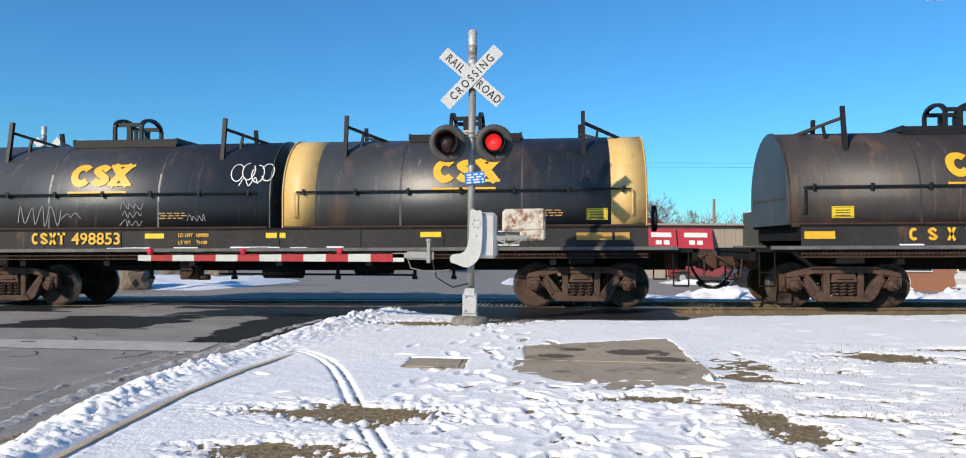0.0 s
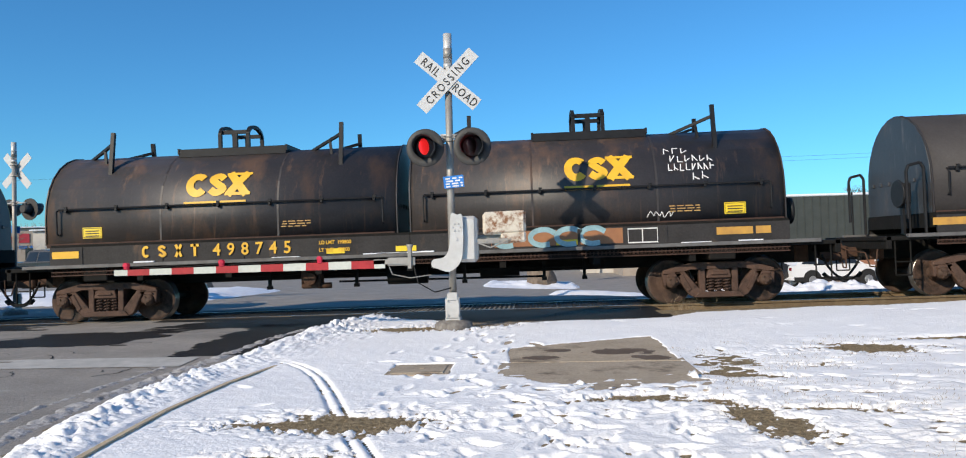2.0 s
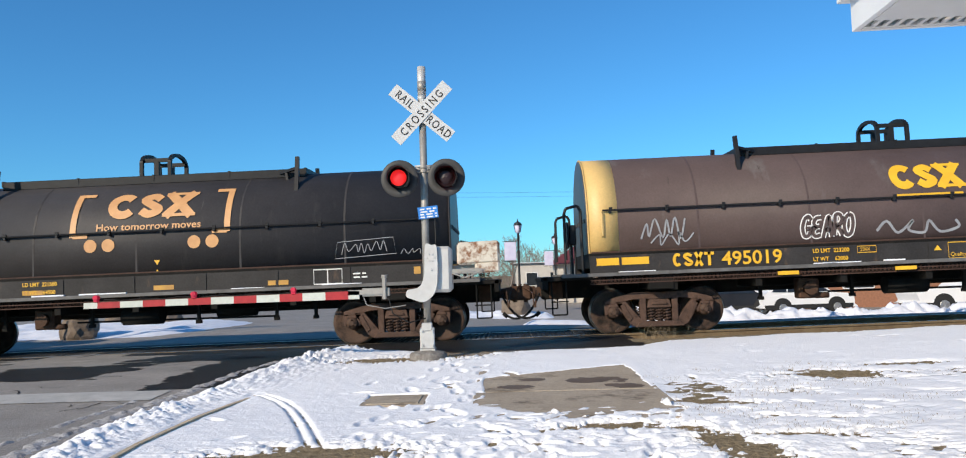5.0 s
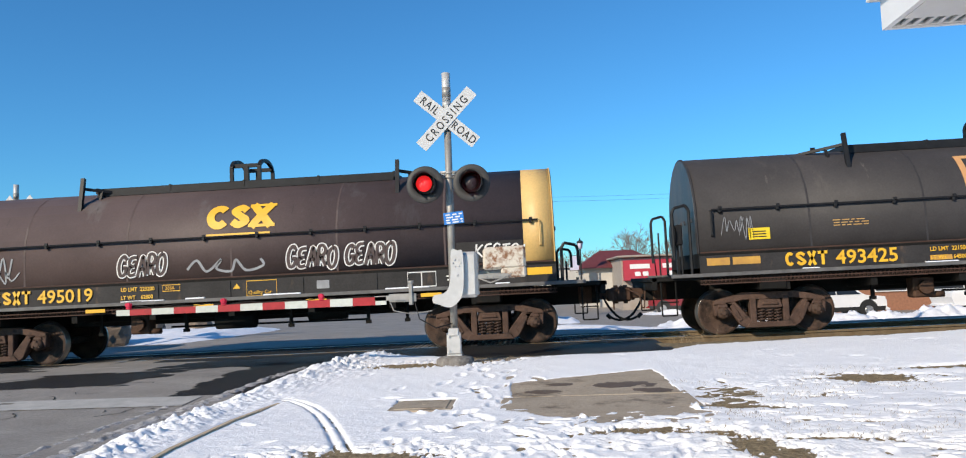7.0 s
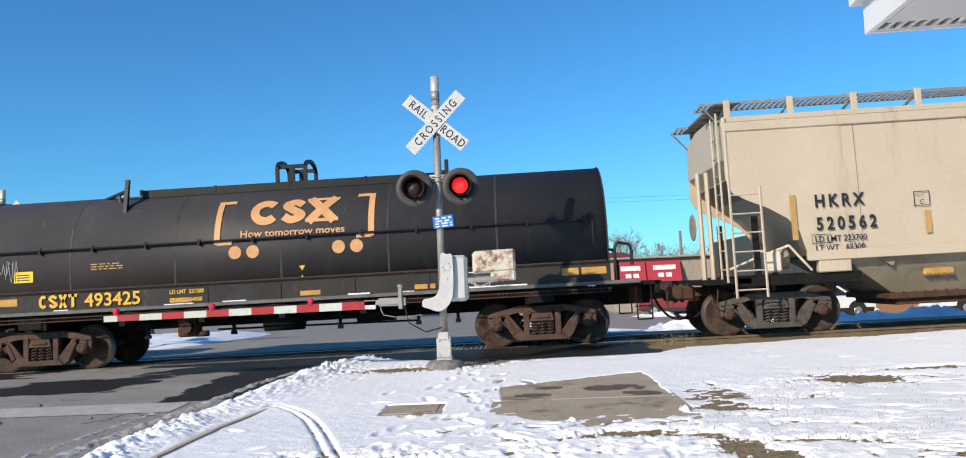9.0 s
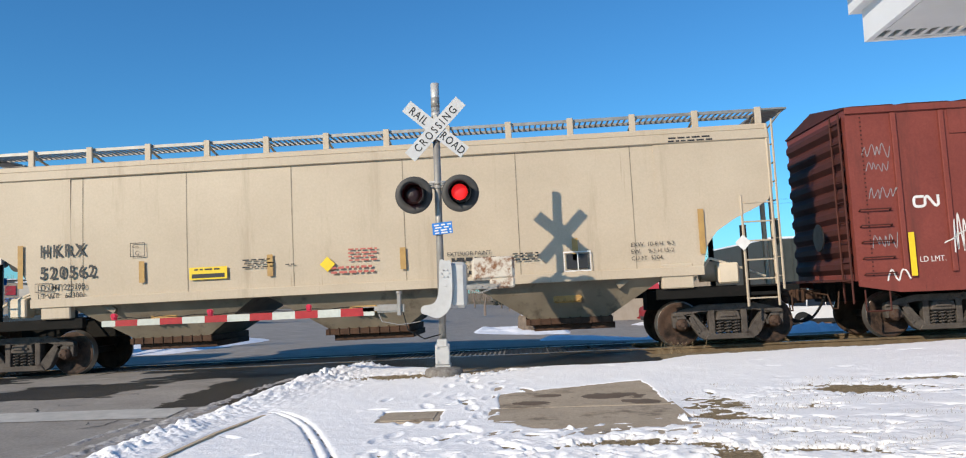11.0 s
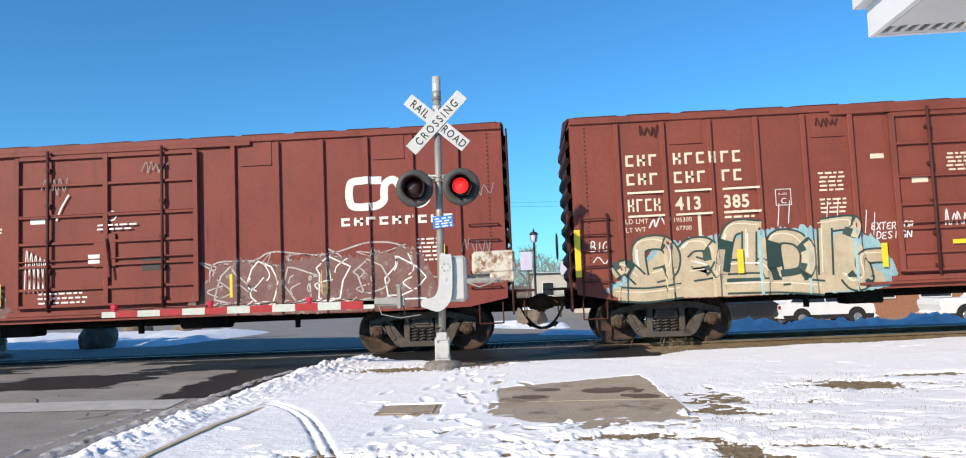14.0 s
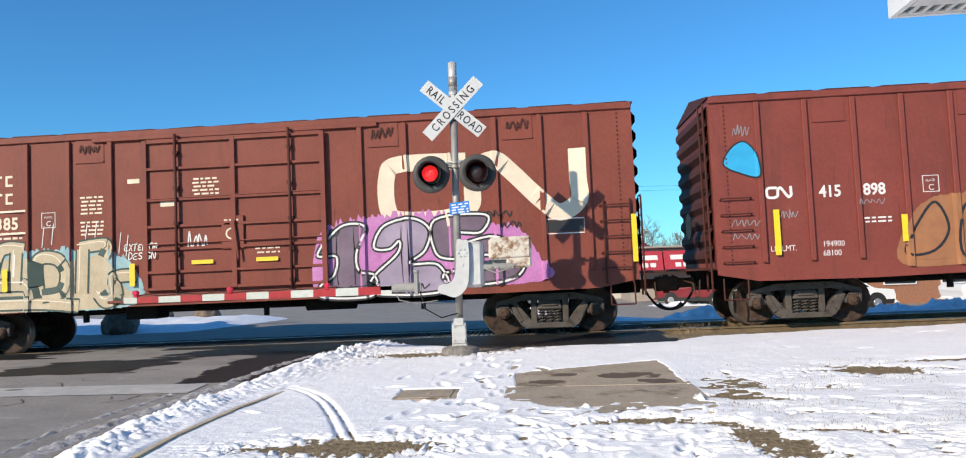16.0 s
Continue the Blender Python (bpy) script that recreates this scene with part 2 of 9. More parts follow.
M["band_yellow"] = mat("band_yellow", (0.68, 0.46, 0.17), (0.58, 0.38, 0.14), 1.2, 0.5, bump=0.08, stain=(0.42, 0.27, 0.11), stain_scale=2.5, stain_at=0.66, stain_stretch=(1.5, 1, 0.5), grain=0.1, wear=(0.26, 0.15, 0.07), wear_scale=9, wear_at=0.67)
M["dull_orange"] = mat("dull_orange", (0.55, 0.3, 0.05), (0.38, 0.2, 0.05), 5, 0.6, bump=0.08)
M["decal_white"] = mat("decal_white", (0.76, 0.75, 0.72), (0.62, 0.6, 0.57), 5, 0.5, bump=0.03)
M["decal_cream"] = mat("decal_cream", (0.72, 0.62, 0.48), (0.62, 0.53, 0.4), 4, 0.5, bump=0.03)
M["decal_grey"] = mat("decal_grey", (0.3, 0.31, 0.32), (0.2, 0.2, 0.21), 5, 0.6, bump=0.03)
M["decal_black"] = mat("decal_black", (0.02, 0.02, 0.022), None, 5, 0.5, bump=0)
M["decal_red"] = mat("decal_red", (0.5, 0.12, 0.09), None, 5, 0.5, bump=0)
M["decal_blue"] = mat("decal_blue", (0.03, 0.36, 0.62), (0.025, 0.3, 0.54), 5, 0.5, bump=0)
M["box_red"] = mat("box_red", (0.225, 0.057, 0.043), (0.178, 0.045, 0.035), 0.9, 0.55, bump=0.1, bscale=16, stain=(0.14, 0.042, 0.033), stain_scale=1.1, stain_at=0.6, stain_stretch=(1.8, 1, 0.3), grain=0.14, wear=(0.105, 0.035, 0.028), wear_scale=3.0, wear_at=0.6, wear_stretch=(2.6, 1, 0.2))
M["box_red2"] = mat("box_red2", (0.228, 0.063, 0.043), (0.18, 0.049, 0.035), 0.9, 0.55, bump=0.1, bscale=16, stain=(0.15, 0.048, 0.035), stain_scale=1.1, stain_at=0.6, stain_stretch=(1.8, 1, 0.3), grain=0.14, wear=(0.11, 0.038, 0.028), wear_scale=3.0, wear_at=0.6, wear_stretch=(2.6, 1, 0.2))
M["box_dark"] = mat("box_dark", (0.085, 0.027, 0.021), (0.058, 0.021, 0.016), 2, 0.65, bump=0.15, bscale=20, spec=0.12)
M["hopper_tan"] = mat("hopper_tan", (0.53, 0.44, 0.325), (0.47, 0.385, 0.28), 0.7, 0.5, bump=0.06, bscale=12, stain=(0.4, 0.32, 0.225), stain_scale=1.2, stain_at=0.63, stain_stretch=(1.5, 1, 0.18), grain=0.07, wear=(0.33, 0.25, 0.17), wear_scale=3.4, wear_at=0.63, wear_stretch=(2.6, 1, 0.1))
# dirty tan, its dark tone also painting shade under the hopper's ends
M["hopper_dirt_shade"] = mat("hopper_dirt_shade", (0.31, 0.26, 0.19), (0.2, 0.165, 0.12), 1.2, 0.6, bump=0.1, bscale=14, stain=(0.12, 0.095, 0.07), stain_scale=1.8, stain_at=0.58)
M["grating"] = mat("grating", (0.36, 0.35, 0.33), (0.25, 0.24, 0.22), 6, 0.5, 0.5, bump=0.05)
M["pink"] = mat("pink", (0.54, 0.21, 0.46), (0.4, 0.13, 0.34), 3, 0.55, bump=0.03, grain=0.2)
M["purple"] = mat("purple", (0.17, 0.115, 0.16), (0.1, 0.065, 0.1), 1.6, 0.55, bump=0.03)
M["lilac"] = mat("lilac", (0.36, 0.29, 0.38), (0.24, 0.19, 0.26), 1.6, 0.55, bump=0.03)
M["piece_beige"] = mat("piece_beige", (0.52, 0.43, 0.29), (0.4, 0.32, 0.21), 2.5, 0.6, bump=0.03, grain=0.12, wear=(0.27, 0.16, 0.1), wear_scale=3.5, wear_at=0.62, wear_stretch=(2, 1, 0.4))
M["piece_teal"] = mat("piece_teal", (0.025, 0.06, 0.05), (0.018, 0.04, 0.034), 3, 0.6, bump=0.03)
M["piece_aqua"] = mat("piece_aqua", (0.3, 0.47, 0.5), (0.2, 0.33, 0.36), 3, 0.6, bump=0.03, grain=0.2)
M["piece_grey"] = mat("piece_grey", (0.2, 0.1, 0.085), (0.15, 0.06, 0.05), 2.2, 0.6, bump=0.03, grain=0.25, wear=(0.3, 0.24, 0.22), wear_scale=4, wear_at=0.56)
M["spray_pale"] = mat("spray_pale", (0.52, 0.48, 0.45), (0.34, 0.29, 0.27), 6, 0.6, bump=0.03, grain=0.2)
M["hood_brown"] = mat("hood_brown", (0.09, 0.066, 0.062), (0.07, 0.052, 0.049), 2, 0.6, bump=0, spec=0.2)
M["piece_rust"] = mat("piece_rust", (0.34, 0.15, 0.06), (0.24, 0.1, 0.045), 2.2, 0.6, bump=0.03)
# background
M["car_white"] = mat("car_white", (0.78, 0.78, 0.78), (0.72, 0.72, 0.72), 3, 0.25, bump=0)
M["car_dark"] = mat("car_dark", (0.02, 0.02, 0.024), (0.015, 0.015, 0.018), 3, 0.25, bump=0)
M["car_red"] = mat("car_red", (0.2, 0.015, 0.02), None, 3, 0.25, bump=0)
M["car_glass"] = mat("car_glass", (0.02, 0.025, 0.03), None, 3, 0.08, bump=0)
M["tyre"] = mat("tyre", (0.018, 0.018, 0.018), None, 10, 0.8, bump=0.1)
M["rim"] = mat("rim", (0.5, 0.5, 0.5), (0.4, 0.4, 0.4), 10, 0.3, 0.7, bump=0)
M["brick"] = mat("brick", (0.34, 0.16, 0.09), (0.24, 0.11, 0.065), 9, 0.85, bump=0.3, bscale=20)
M["siding_dark"] = mat("siding_dark", (0.055, 0.062, 0.055), (0.04, 0.046, 0.04), 2, 0.6, bump=0.1)
M["siding_tan"] = mat("siding_tan", (0.36, 0.31, 0.26), (0.3, 0.255, 0.21), 2, 0.7, bump=0.1)
M["awning_red"] = mat("awning_red", (0.42, 0.03, 0.05), (0.34, 0.022, 0.04), 2, 0.7, bump=0.05)
M["maroon"] = mat("maroon", (0.16, 0.035, 0.035), (0.11, 0.025, 0.025), 3, 0.7, bump=0.1)
M["stucco"] = mat("stucco", (0.52, 0.49, 0.44), (0.44, 0.41, 0.37), 2, 0.85, bump=0.15)
M["grey_wall"] = mat("grey_wall", (0.42, 0.43, 0.44), (0.35, 0.36, 0.37), 2, 0.85, bump=0.1)
M["window_dark"] = mat("window_dark", (0.025, 0.03, 0.035), None, 3, 0.12, bump=0)
M["bark"] = mat("bark", (0.24, 0.19, 0.155), (0.15, 0.118, 0.096), 3, 0.9, bump=0.2)
M["evergreen"] = mat("evergreen", (0.035, 0.05, 0.03), (0.02, 0.03, 0.02), 4, 0.9, bump=0.2)
M["iron"] = mat("iron", (0.02, 0.022, 0.024), None, 5, 0.5, bump=0.05)
M["pole_wood"] = mat("pole_wood", (0.24, 0.19, 0.14), (0.17, 0.13, 0.1), 4, 0.85, bump=0.2, stretch=(4, 4, 0.5))
M["sign_green"] = mat("sign_green", (0.02, 0.3, 0.12), None, 5, 0.45, bump=0)
M["trim_white"] = mat("trim_white", (0.75, 0.75, 0.74), (0.68, 0.68, 0.67), 2, 0.5, bump=0.04)
M["soffit"] = mat("soffit", (0.66, 0.65, 0.63), (0.58, 0.57, 0.55), 2, 0.6, bump=0.04)
M["shingle"] = mat("shingle", (0.06, 0.055, 0.05), None, 8, 0.9, bump=0.4)
M["banner"] = mat("banner", (0.6, 0.58, 0.68), (0.48, 0.44, 0.58), 3, 0.7, bump=0.05)


for k in ("underframe", "wheel", "truck_rust", "truck_grey", "coupler", "black_paint", "rust_edge", "rubber", "asphalt_wet", "tie", "rail_side", "cable", "box_dark", "coil_brown", "coil_grey", "sill_grey", "box_red", "box_red2"):
    M[k].node_tree.nodes["Principled BSDF"].inputs["Specular IOR Level"].default_value = 0.2


# ---------------------------------------------------------------- mesh helpers
def box(bm, x0, x1, y0, y1, z0, z1, bevel=0.0):
    vs = [bm.verts.new((x, y, z)) for x in (x0, x1) for y in (y0, y1) for z in (z0, z1)]
    fs = [bm.faces.new([vs[i] for i in q]) for q in ((0, 1, 3, 2), (4, 6, 7, 5), (0, 4, 5, 1), (2, 3, 7, 6), (0, 2, 6, 4), (1, 5, 7, 3))]
    if bevel:
        es = list({e for f in fs for e in f.edges})
        bmesh.ops.bevel(bm, geom=es, offset=bevel, segments=1, affect="EDGES")


def rod(bm, a, b, r, r2=None, seg=8, caps=True):
    a, b = Vector(a), Vector(b)
    d = (b - a).normalized()
    u = d.orthogonal().normalized()
    v = d.cross(u)
    r2 = r if r2 is None else r2
    ra, rb = [], []
    for i in range(seg):
        c = 2 * math.pi * i / seg
        o = u * math.cos(c) + v * math.sin(c)
        ra.append(bm.verts.new(a + o * r))
        rb.append(bm.verts.new(b + o * r2))
    for i in range(seg):
        f = bm.faces.new((ra[i], ra[(i + 1) % seg], rb[(i + 1) % seg], rb[i]))
        f.smooth = seg > 6
    if caps:
        bm.faces.new(ra[::-1])
        bm.faces.new(rb)


def pipe(bm, pts, r, seg=6):
    for a, b in zip(pts, pts[1:]):
        rod(bm, a, b, r, seg=seg)


def lathe(bm, profile, axis="z", seg=20, at=(0, 0, 0)):
    """profile: (radius, height) pairs turned about an axis."""
    rings = []
    at = Vector(at)
    for r, h in profile:
        ring = []
        for i in range(seg):
            c = 2 * math.pi * i / seg
            p = {"z": (r * math.cos(c), r * math.sin(c), h), "y": (r * math.cos(c), h, r * math.sin(c)), "x": (h, r * math.cos(c), r * math.sin(c))}[axis]
            ring.append(bm.verts.new(at + Vector(p)))
        rings.append(ring)
    for p, q in zip(rings, rings[1:]):
        for i in range(seg):
            f = bm.faces.new((p[i], p[(i + 1) % seg], q[(i + 1) % seg], q[i]))
            f.smooth = True
    bm.faces.new(rings[0][::-1])
    bm.faces.new(rings[-1])


def prism(bm, pts, y0, y1):
    """An outline in x and z, drawn out from y0 to y1."""
    a = [bm.verts.new((x, y0, z)) for x, z in pts]
    b = [bm.verts.new((x, y1, z)) for x, z in pts]
    n = len(pts)
    fs = [bm.faces.new(a), bm.faces.new(b[::-1])]
    for i in range(n):
        fs.append(bm.faces.new((a[i], b[i], b[(i + 1) % n], a[(i + 1) % n])))
    return fs


def ring_prism(bm, outer, inner, y0, y1):
    """A plate with a hole; both outlines have the same number of points."""
    n = len(outer)
    A = [bm.verts.new((x, y0, z)) for x, z in outer]
    B = [bm.verts.new((x, y0, z)) for x, z in inner]
    C = [bm.verts.new((x, y1, z)) for x, z in outer]
    D = [bm.verts.new((x, y1, z)) for x, z in inner]
    for i in range(n):
        j = (i + 1) % n
        bm.faces.new((A[i], A[j], B[j], B[i]))
        bm.faces.new((C[i], D[i], D[j], C[j]))
        bm.faces.new((A[i], C[i], C[j], A[j]))
        bm.faces.new((B[i], B[j], D[j], D[i]))


def mesh(name, bm, material, fix=True):
    me = bpy.data.meshes.new(name)
    if fix:
        bmesh.ops.recalc_face_normals(bm, faces=bm.faces)
    bm.to_mesh(me)
    bm.free()
    me.materials.append(M[material])
    return me


def part(name, bm, material, parent, label="", at=None):
    """One mesh object under a thing or part; bm may be a finished mesh."""
    me = bm if isinstance(bm, bpy.types.Mesh) else mesh(name, bm, material)
    ob = new(name, me)
    ob.parent = parent
    if at is not None:
        ob.location = at
    if label:
        tagged(ob, label)
    return ob


def pieces(name, bm, material, parent, label="", weld=False):
    """Each loose piece of bm as a part of its own."""
    if weld:
        bmesh.ops.remove_doubles(bm, verts=bm.verts, dist=0.0005)
    else:
        bmesh.ops.recalc_face_normals(bm, faces=bm.faces)
    seen = set()
    for v0 in bm.verts:
        if v0 in seen:
            continue
        seen.add(v0)
        todo, vs, fs = [v0], [], {}
        while todo:
            v = todo.pop()
            vs.append(v)
            for f in v.link_faces:
                fs[f] = True
            for e in v.link_edges:
                w = e.other_vert(v)
                if w not in seen:
                    seen.add(w)
                    todo.append(w)
        at = {v: i for i, v in enumerate(vs)}
        me = bpy.data.meshes.new(name)
        me.from_pydata([tuple(v.co) for v in vs], [], [[at[v] for v in f.verts] for f in fs])
        me.polygons.foreach_set("use_smooth", [f.smooth for f in fs])
        me.materials.append(M[material])
        part(name, me, material, parent, label)
    bm.free()


def thing(name, at=(0, 0, 0), label="", category="", group="", rz=0.0):
    ob = new(name)
    ob.matrix_basis = pose(*at, 0, 0, rz)
    ob.empty_display_size = 0.2
    return tagged(ob, label, category, group)


def solid(name, bm, material, label, category="", group="", kind="", at=(0, 0, 0)):
    ob = new(name, mesh(name, bm, material))
    ob.location = at
    return tagged(ob, label, category, group, kind)


def smooth_path(pts, steps=6, closed=False):
    """A Catmull-Rom line through points of the plane."""
    n = len(pts)
    out = []
    for i in range(n if closed else n - 1):
        p = [pts[(i + k) % n] if closed else pts[min(max(i + k, 0), n - 1)] for k in (-1, 0, 1, 2)]
        for s in range(steps):
            u = s / steps
            out.append(tuple(0.5 * (2 * p[1][c] + (p[2][c] - p[0][c]) * u + (2 * p[0][c] - 5 * p[1][c] + 4 * p[2][c] - p[3][c]) * u * u
                                    + (3 * p[1][c] - p[0][c] - 3 * p[2][c] + p[3][c]) * u ** 3) for c in (0, 1)))
    if not closed:
        out.append(tuple(pts[-1]))
    return out


def flat(lift):
    """Places paint coordinates on an upright side at y = -lift."""
    return lambda u, v: (u, -lift, v)


def ribbon(bm, pts, width, place, closed=False):
    """A painted stroke of even width along points of a side."""
    n = len(pts)
    L, R = [], []
    for i in range(n):
        a = pts[(i - 1) % n] if closed or i else pts[0]
        b = pts[(i + 1) % n] if closed or i < n - 1 else pts[-1]
        dx, dy = b[0] - a[0], b[1] - a[1]
        k = width / 2 / (math.hypot(dx, dy) or 1)
        L.append(bm.verts.new(place(pts[i][0] - dy * k, pts[i][1] + dx * k)))
        R.append(bm.verts.new(place(pts[i][0] + dy * k, pts[i][1] - dx * k)))
    for i in range(n if closed else n - 1):
        j = (i + 1) % n
        bm.faces.new((L[i], R[i], R[j], L[j]))


def patch(bm, pts, place):
    """A filled outline of paint, cut into strips so that it follows a curved side."""
    f = bm.faces.new([bm.verts.new((u, 0, v)) for u, v in pts])
    r = bmesh.ops.triangulate(bm, faces=[f])
    vs = {w for g in r["faces"] for w in g.verts}
    for w in vs:
        w.co = place(w.co.x, w.co.z)


def bar(bm, u0, u1, v0, v1, place):
    n = max(1, round((v1 - v0) / 0.12))
    for i in range(n):
        a, b = v0 + (v1 - v0) * i / n, v0 + (v1 - v0) * (i + 1) / n
        bm.faces.new([bm.verts.new(place(u, v)) for u, v in ((u0, a), (u1, a), (u1, b), (u0, b))])


def lettering(bm, body, size, u, v, place, wide=1.0, space=1.0, turn=0.0, align="LEFT", fat=0.0):
    cu = bpy.data.curves.new("lettering", "FONT")
    cu.body, cu.size, cu.space_character, cu.align_x, cu.offset = body, size, space, align, fat
    cu.resolution_u = 3
    ob = bpy.data.objects.new("lettering", cu)
    me = bpy.data.meshes.new_from_object(ob)
    c, s = math.cos(radians(turn)), math.sin(radians(turn))
    vs = [bm.verts.new(place(u + w.co.x * wide * c - w.co.y * s, v + w.co.x * wide * s + w.co.y * c)) for w in me.vertices]
    for p in me.polygons:
        try:
            bm.faces.new([vs[i] for i in p.vertices])
        except ValueError:
            pass
    bpy.data.objects.remove(ob)
    bpy.data.curves.remove(cu)
    bpy.data.meshes.remove(me)


def small_print(bm, u, v, width, rows, place, rng, high=0.035, gap=0.06):
    """Rows of bars for print too small to read."""
    for r in range(rows):
        x = u + rng.uniform(0, 0.08) * width
        while x < u + width * rng.uniform(0.8, 1.0):
            w = rng.uniform(0.06, 0.16)
            bar(bm, x, min(x + w, u + width), v - r * gap, v - r * gap + high, place)
            x += w + 0.035


def mark_blocks(bm, n, u, v, high, wide, gap, place):
    """A company's initials as plain bent bars, one for each letter."""
    for i in range(n):
        x = u + i * (wide + gap)
        t = 0.3 * wide
        kind = (i + n) % 3
        bar(bm, x, x + t, v, v + high, place)
        if kind != 1:
            bar(bm, x + t, x + wide, v + high - t, v + high, place)
        if kind != 2:
            bar(bm, x + t, x + wide, v + (0 if kind == 0 else 0.4 * high), v + (0 if kind == 0 else 0.4 * high) + t, place)
        if kind == 1:
            bar(bm, x + wide - t, x + wide, v, v + high, place)


def paint(name, material, parent, draw, label=""):
    bm = bmesh.new()
    draw(bm)
    me = mesh(name, bm, material, fix=False)
    return part(name, me, material, parent, label)

# ---------------------------------------------------------------- ground
RAIL0, GRADE, TRACK_Y = 0.15, 0.013, 16.15      # rail top at x = 0, its rise to +x, the track's middle line
CROSS_END = 2.3                                  # the crossing's surface ends here


def ease(a, b, v):
    u = np.clip((v - a) / (b - a), 0, 1)
    return u * u * (3 - 2 * u)


def gz(x, y):
    """Height of the bare ground."""
    x, y = np.asarray(x, float), np.asarray(y, float)
    near = np.interp(y, [0, 8.5, 12, 14.4, 18.2, 21, 30], [0, 0, 0.13, 0.14, 0.12, -0.06, -0.1])
    tilt = GRADE * np.clip(x, -16, 12) * ease(9.5, 14, y) * (1 - ease(18.5, 25, y))
    drop = -0.85 * (ease(21, 40, y) * ease(-14, 2, x) * (1 - ease(1, 4, x)) + ease(18.3, 36, y) * ease(1, 4, x))
    bed = -0.2 * ease(CROSS_END, CROSS_END + 0.5, x) * ease(14.0, 14.7, y) * (1 - ease(18, 19.5, y))
    bed = bed - 0.2 * ease(-19, -20, x) * ease(14.0, 14.7, y) * (1 - ease(18, 19.5, y))
    return near + tilt + drop + bed


def sheet(name, xs, ys, zfun, material, keep=None, label="", category="", kind="structure"):
    X, Y = np.meshgrid(xs, ys, indexing="ij")
    Z = zfun(X, Y)
    nx, ny = X.shape
    idx = np.arange(nx * ny).reshape(nx, ny)
    q = np.stack([idx[:-1, :-1], idx[1:, :-1], idx[1:, 1:], idx[:-1, 1:]], -1)
    if keep is not None:
        q = q[keep((X[:-1, :-1] + X[1:, 1:]) / 2, (Y[:-1, :-1] + Y[1:, 1:]) / 2)]
    q = q.reshape(-1, 4)
    me = bpy.data.meshes.new(name)
    me.from_pydata(np.stack([X, Y, Z], -1).reshape(-1, 3).tolist(), [], q.tolist())
    me.materials.append(M[material])
    me.polygons.foreach_set("use_smooth", [True] * len(me.polygons))
    return tagged(new(name, me), label, category, "", kind)


def steps(*runs):
    """Grid lines from runs of (start, end, step)."""
    out = []
    for a, b, s in runs:
        out += list(np.arange(a, b, s))
    return np.array(out + [runs[-1][1]])


_rng = np.random.RandomState(4)
_lat = _rng.rand(64, 64)


def vnoise(x, y, seed=0):
    """Smooth value noise, one unit to a cell."""
    x, y = np.asarray(x, float) + 17.3 * seed, np.asarray(y, float) + 9.1 * seed
    i, j = np.floor(x).astype(int), np.floor(y).astype(int)
    u, v = x - i, y - j
    u, v = u * u * (3 - 2 * u), v * v * (3 - 2 * v)
    g = lambda a, b: _lat[a % 64, b % 64]
    return (g(i, j) * (1 - u) + g(i + 1, j) * u) * (1 - v) + (g(i, j + 1) * (1 - u) + g(i + 1, j + 1) * u) * v


def fbm(x, y, seed=0, octaves=4):
    s, a, t = 0, 1.0, 0
    for k in range(octaves):
        s = s + a * vnoise(x * 2 ** k, y * 2 ** k, seed + k)
        t += a
        a *= 0.55
    return s / t


sheet("ground", steps((-1500, -60, 120), (-60, 60, 2.0), (60, 1500, 120)), steps((-300, -20, 40), (-20, 60, 1.0), (60, 2500, 120)),
      lambda x, y: gz(x, y) - 0.05, "soil", label="bare brown earth under the snow and the paving", category="ground")


def snow_left(y):
    """The ragged left edge of the snow along the road."""
    return np.interp(y, [-20, 4, 4.66, 5.6, 7.0, 8.3, 9.5, 11.9, 13.3, 13.9, 14.5], [-3.4, -3.6, -3.72, -3.94, -4.12, -4.1, -3.92, -3.68, -3.4, -3.05, -2.2])


def paved(x, y):
    road = (x < snow_left(np.minimum(y, 14.4)) + 0.5) & (y < 14.6)
    return road | (y > 18.0) | ((x < CROSS_END) & (x > -19.5) & (y > 12.3))


def cover(x, y):
    crown = 0.012 * np.sin(x * 0.9) * np.sin(y * 0.7)
    return gz(x, y) + crown


sheet("road", steps((-70, -20, 2.5), (-20, 4, 0.25), (4, 60, 2.5)), steps((-20, 4, 2), (4, 20, 0.25), (20, 60, 1.0), (60, 120, 6)),
      cover, "asphalt", paved, "weathered grey asphalt road with damp dark stains and cracks", "road")

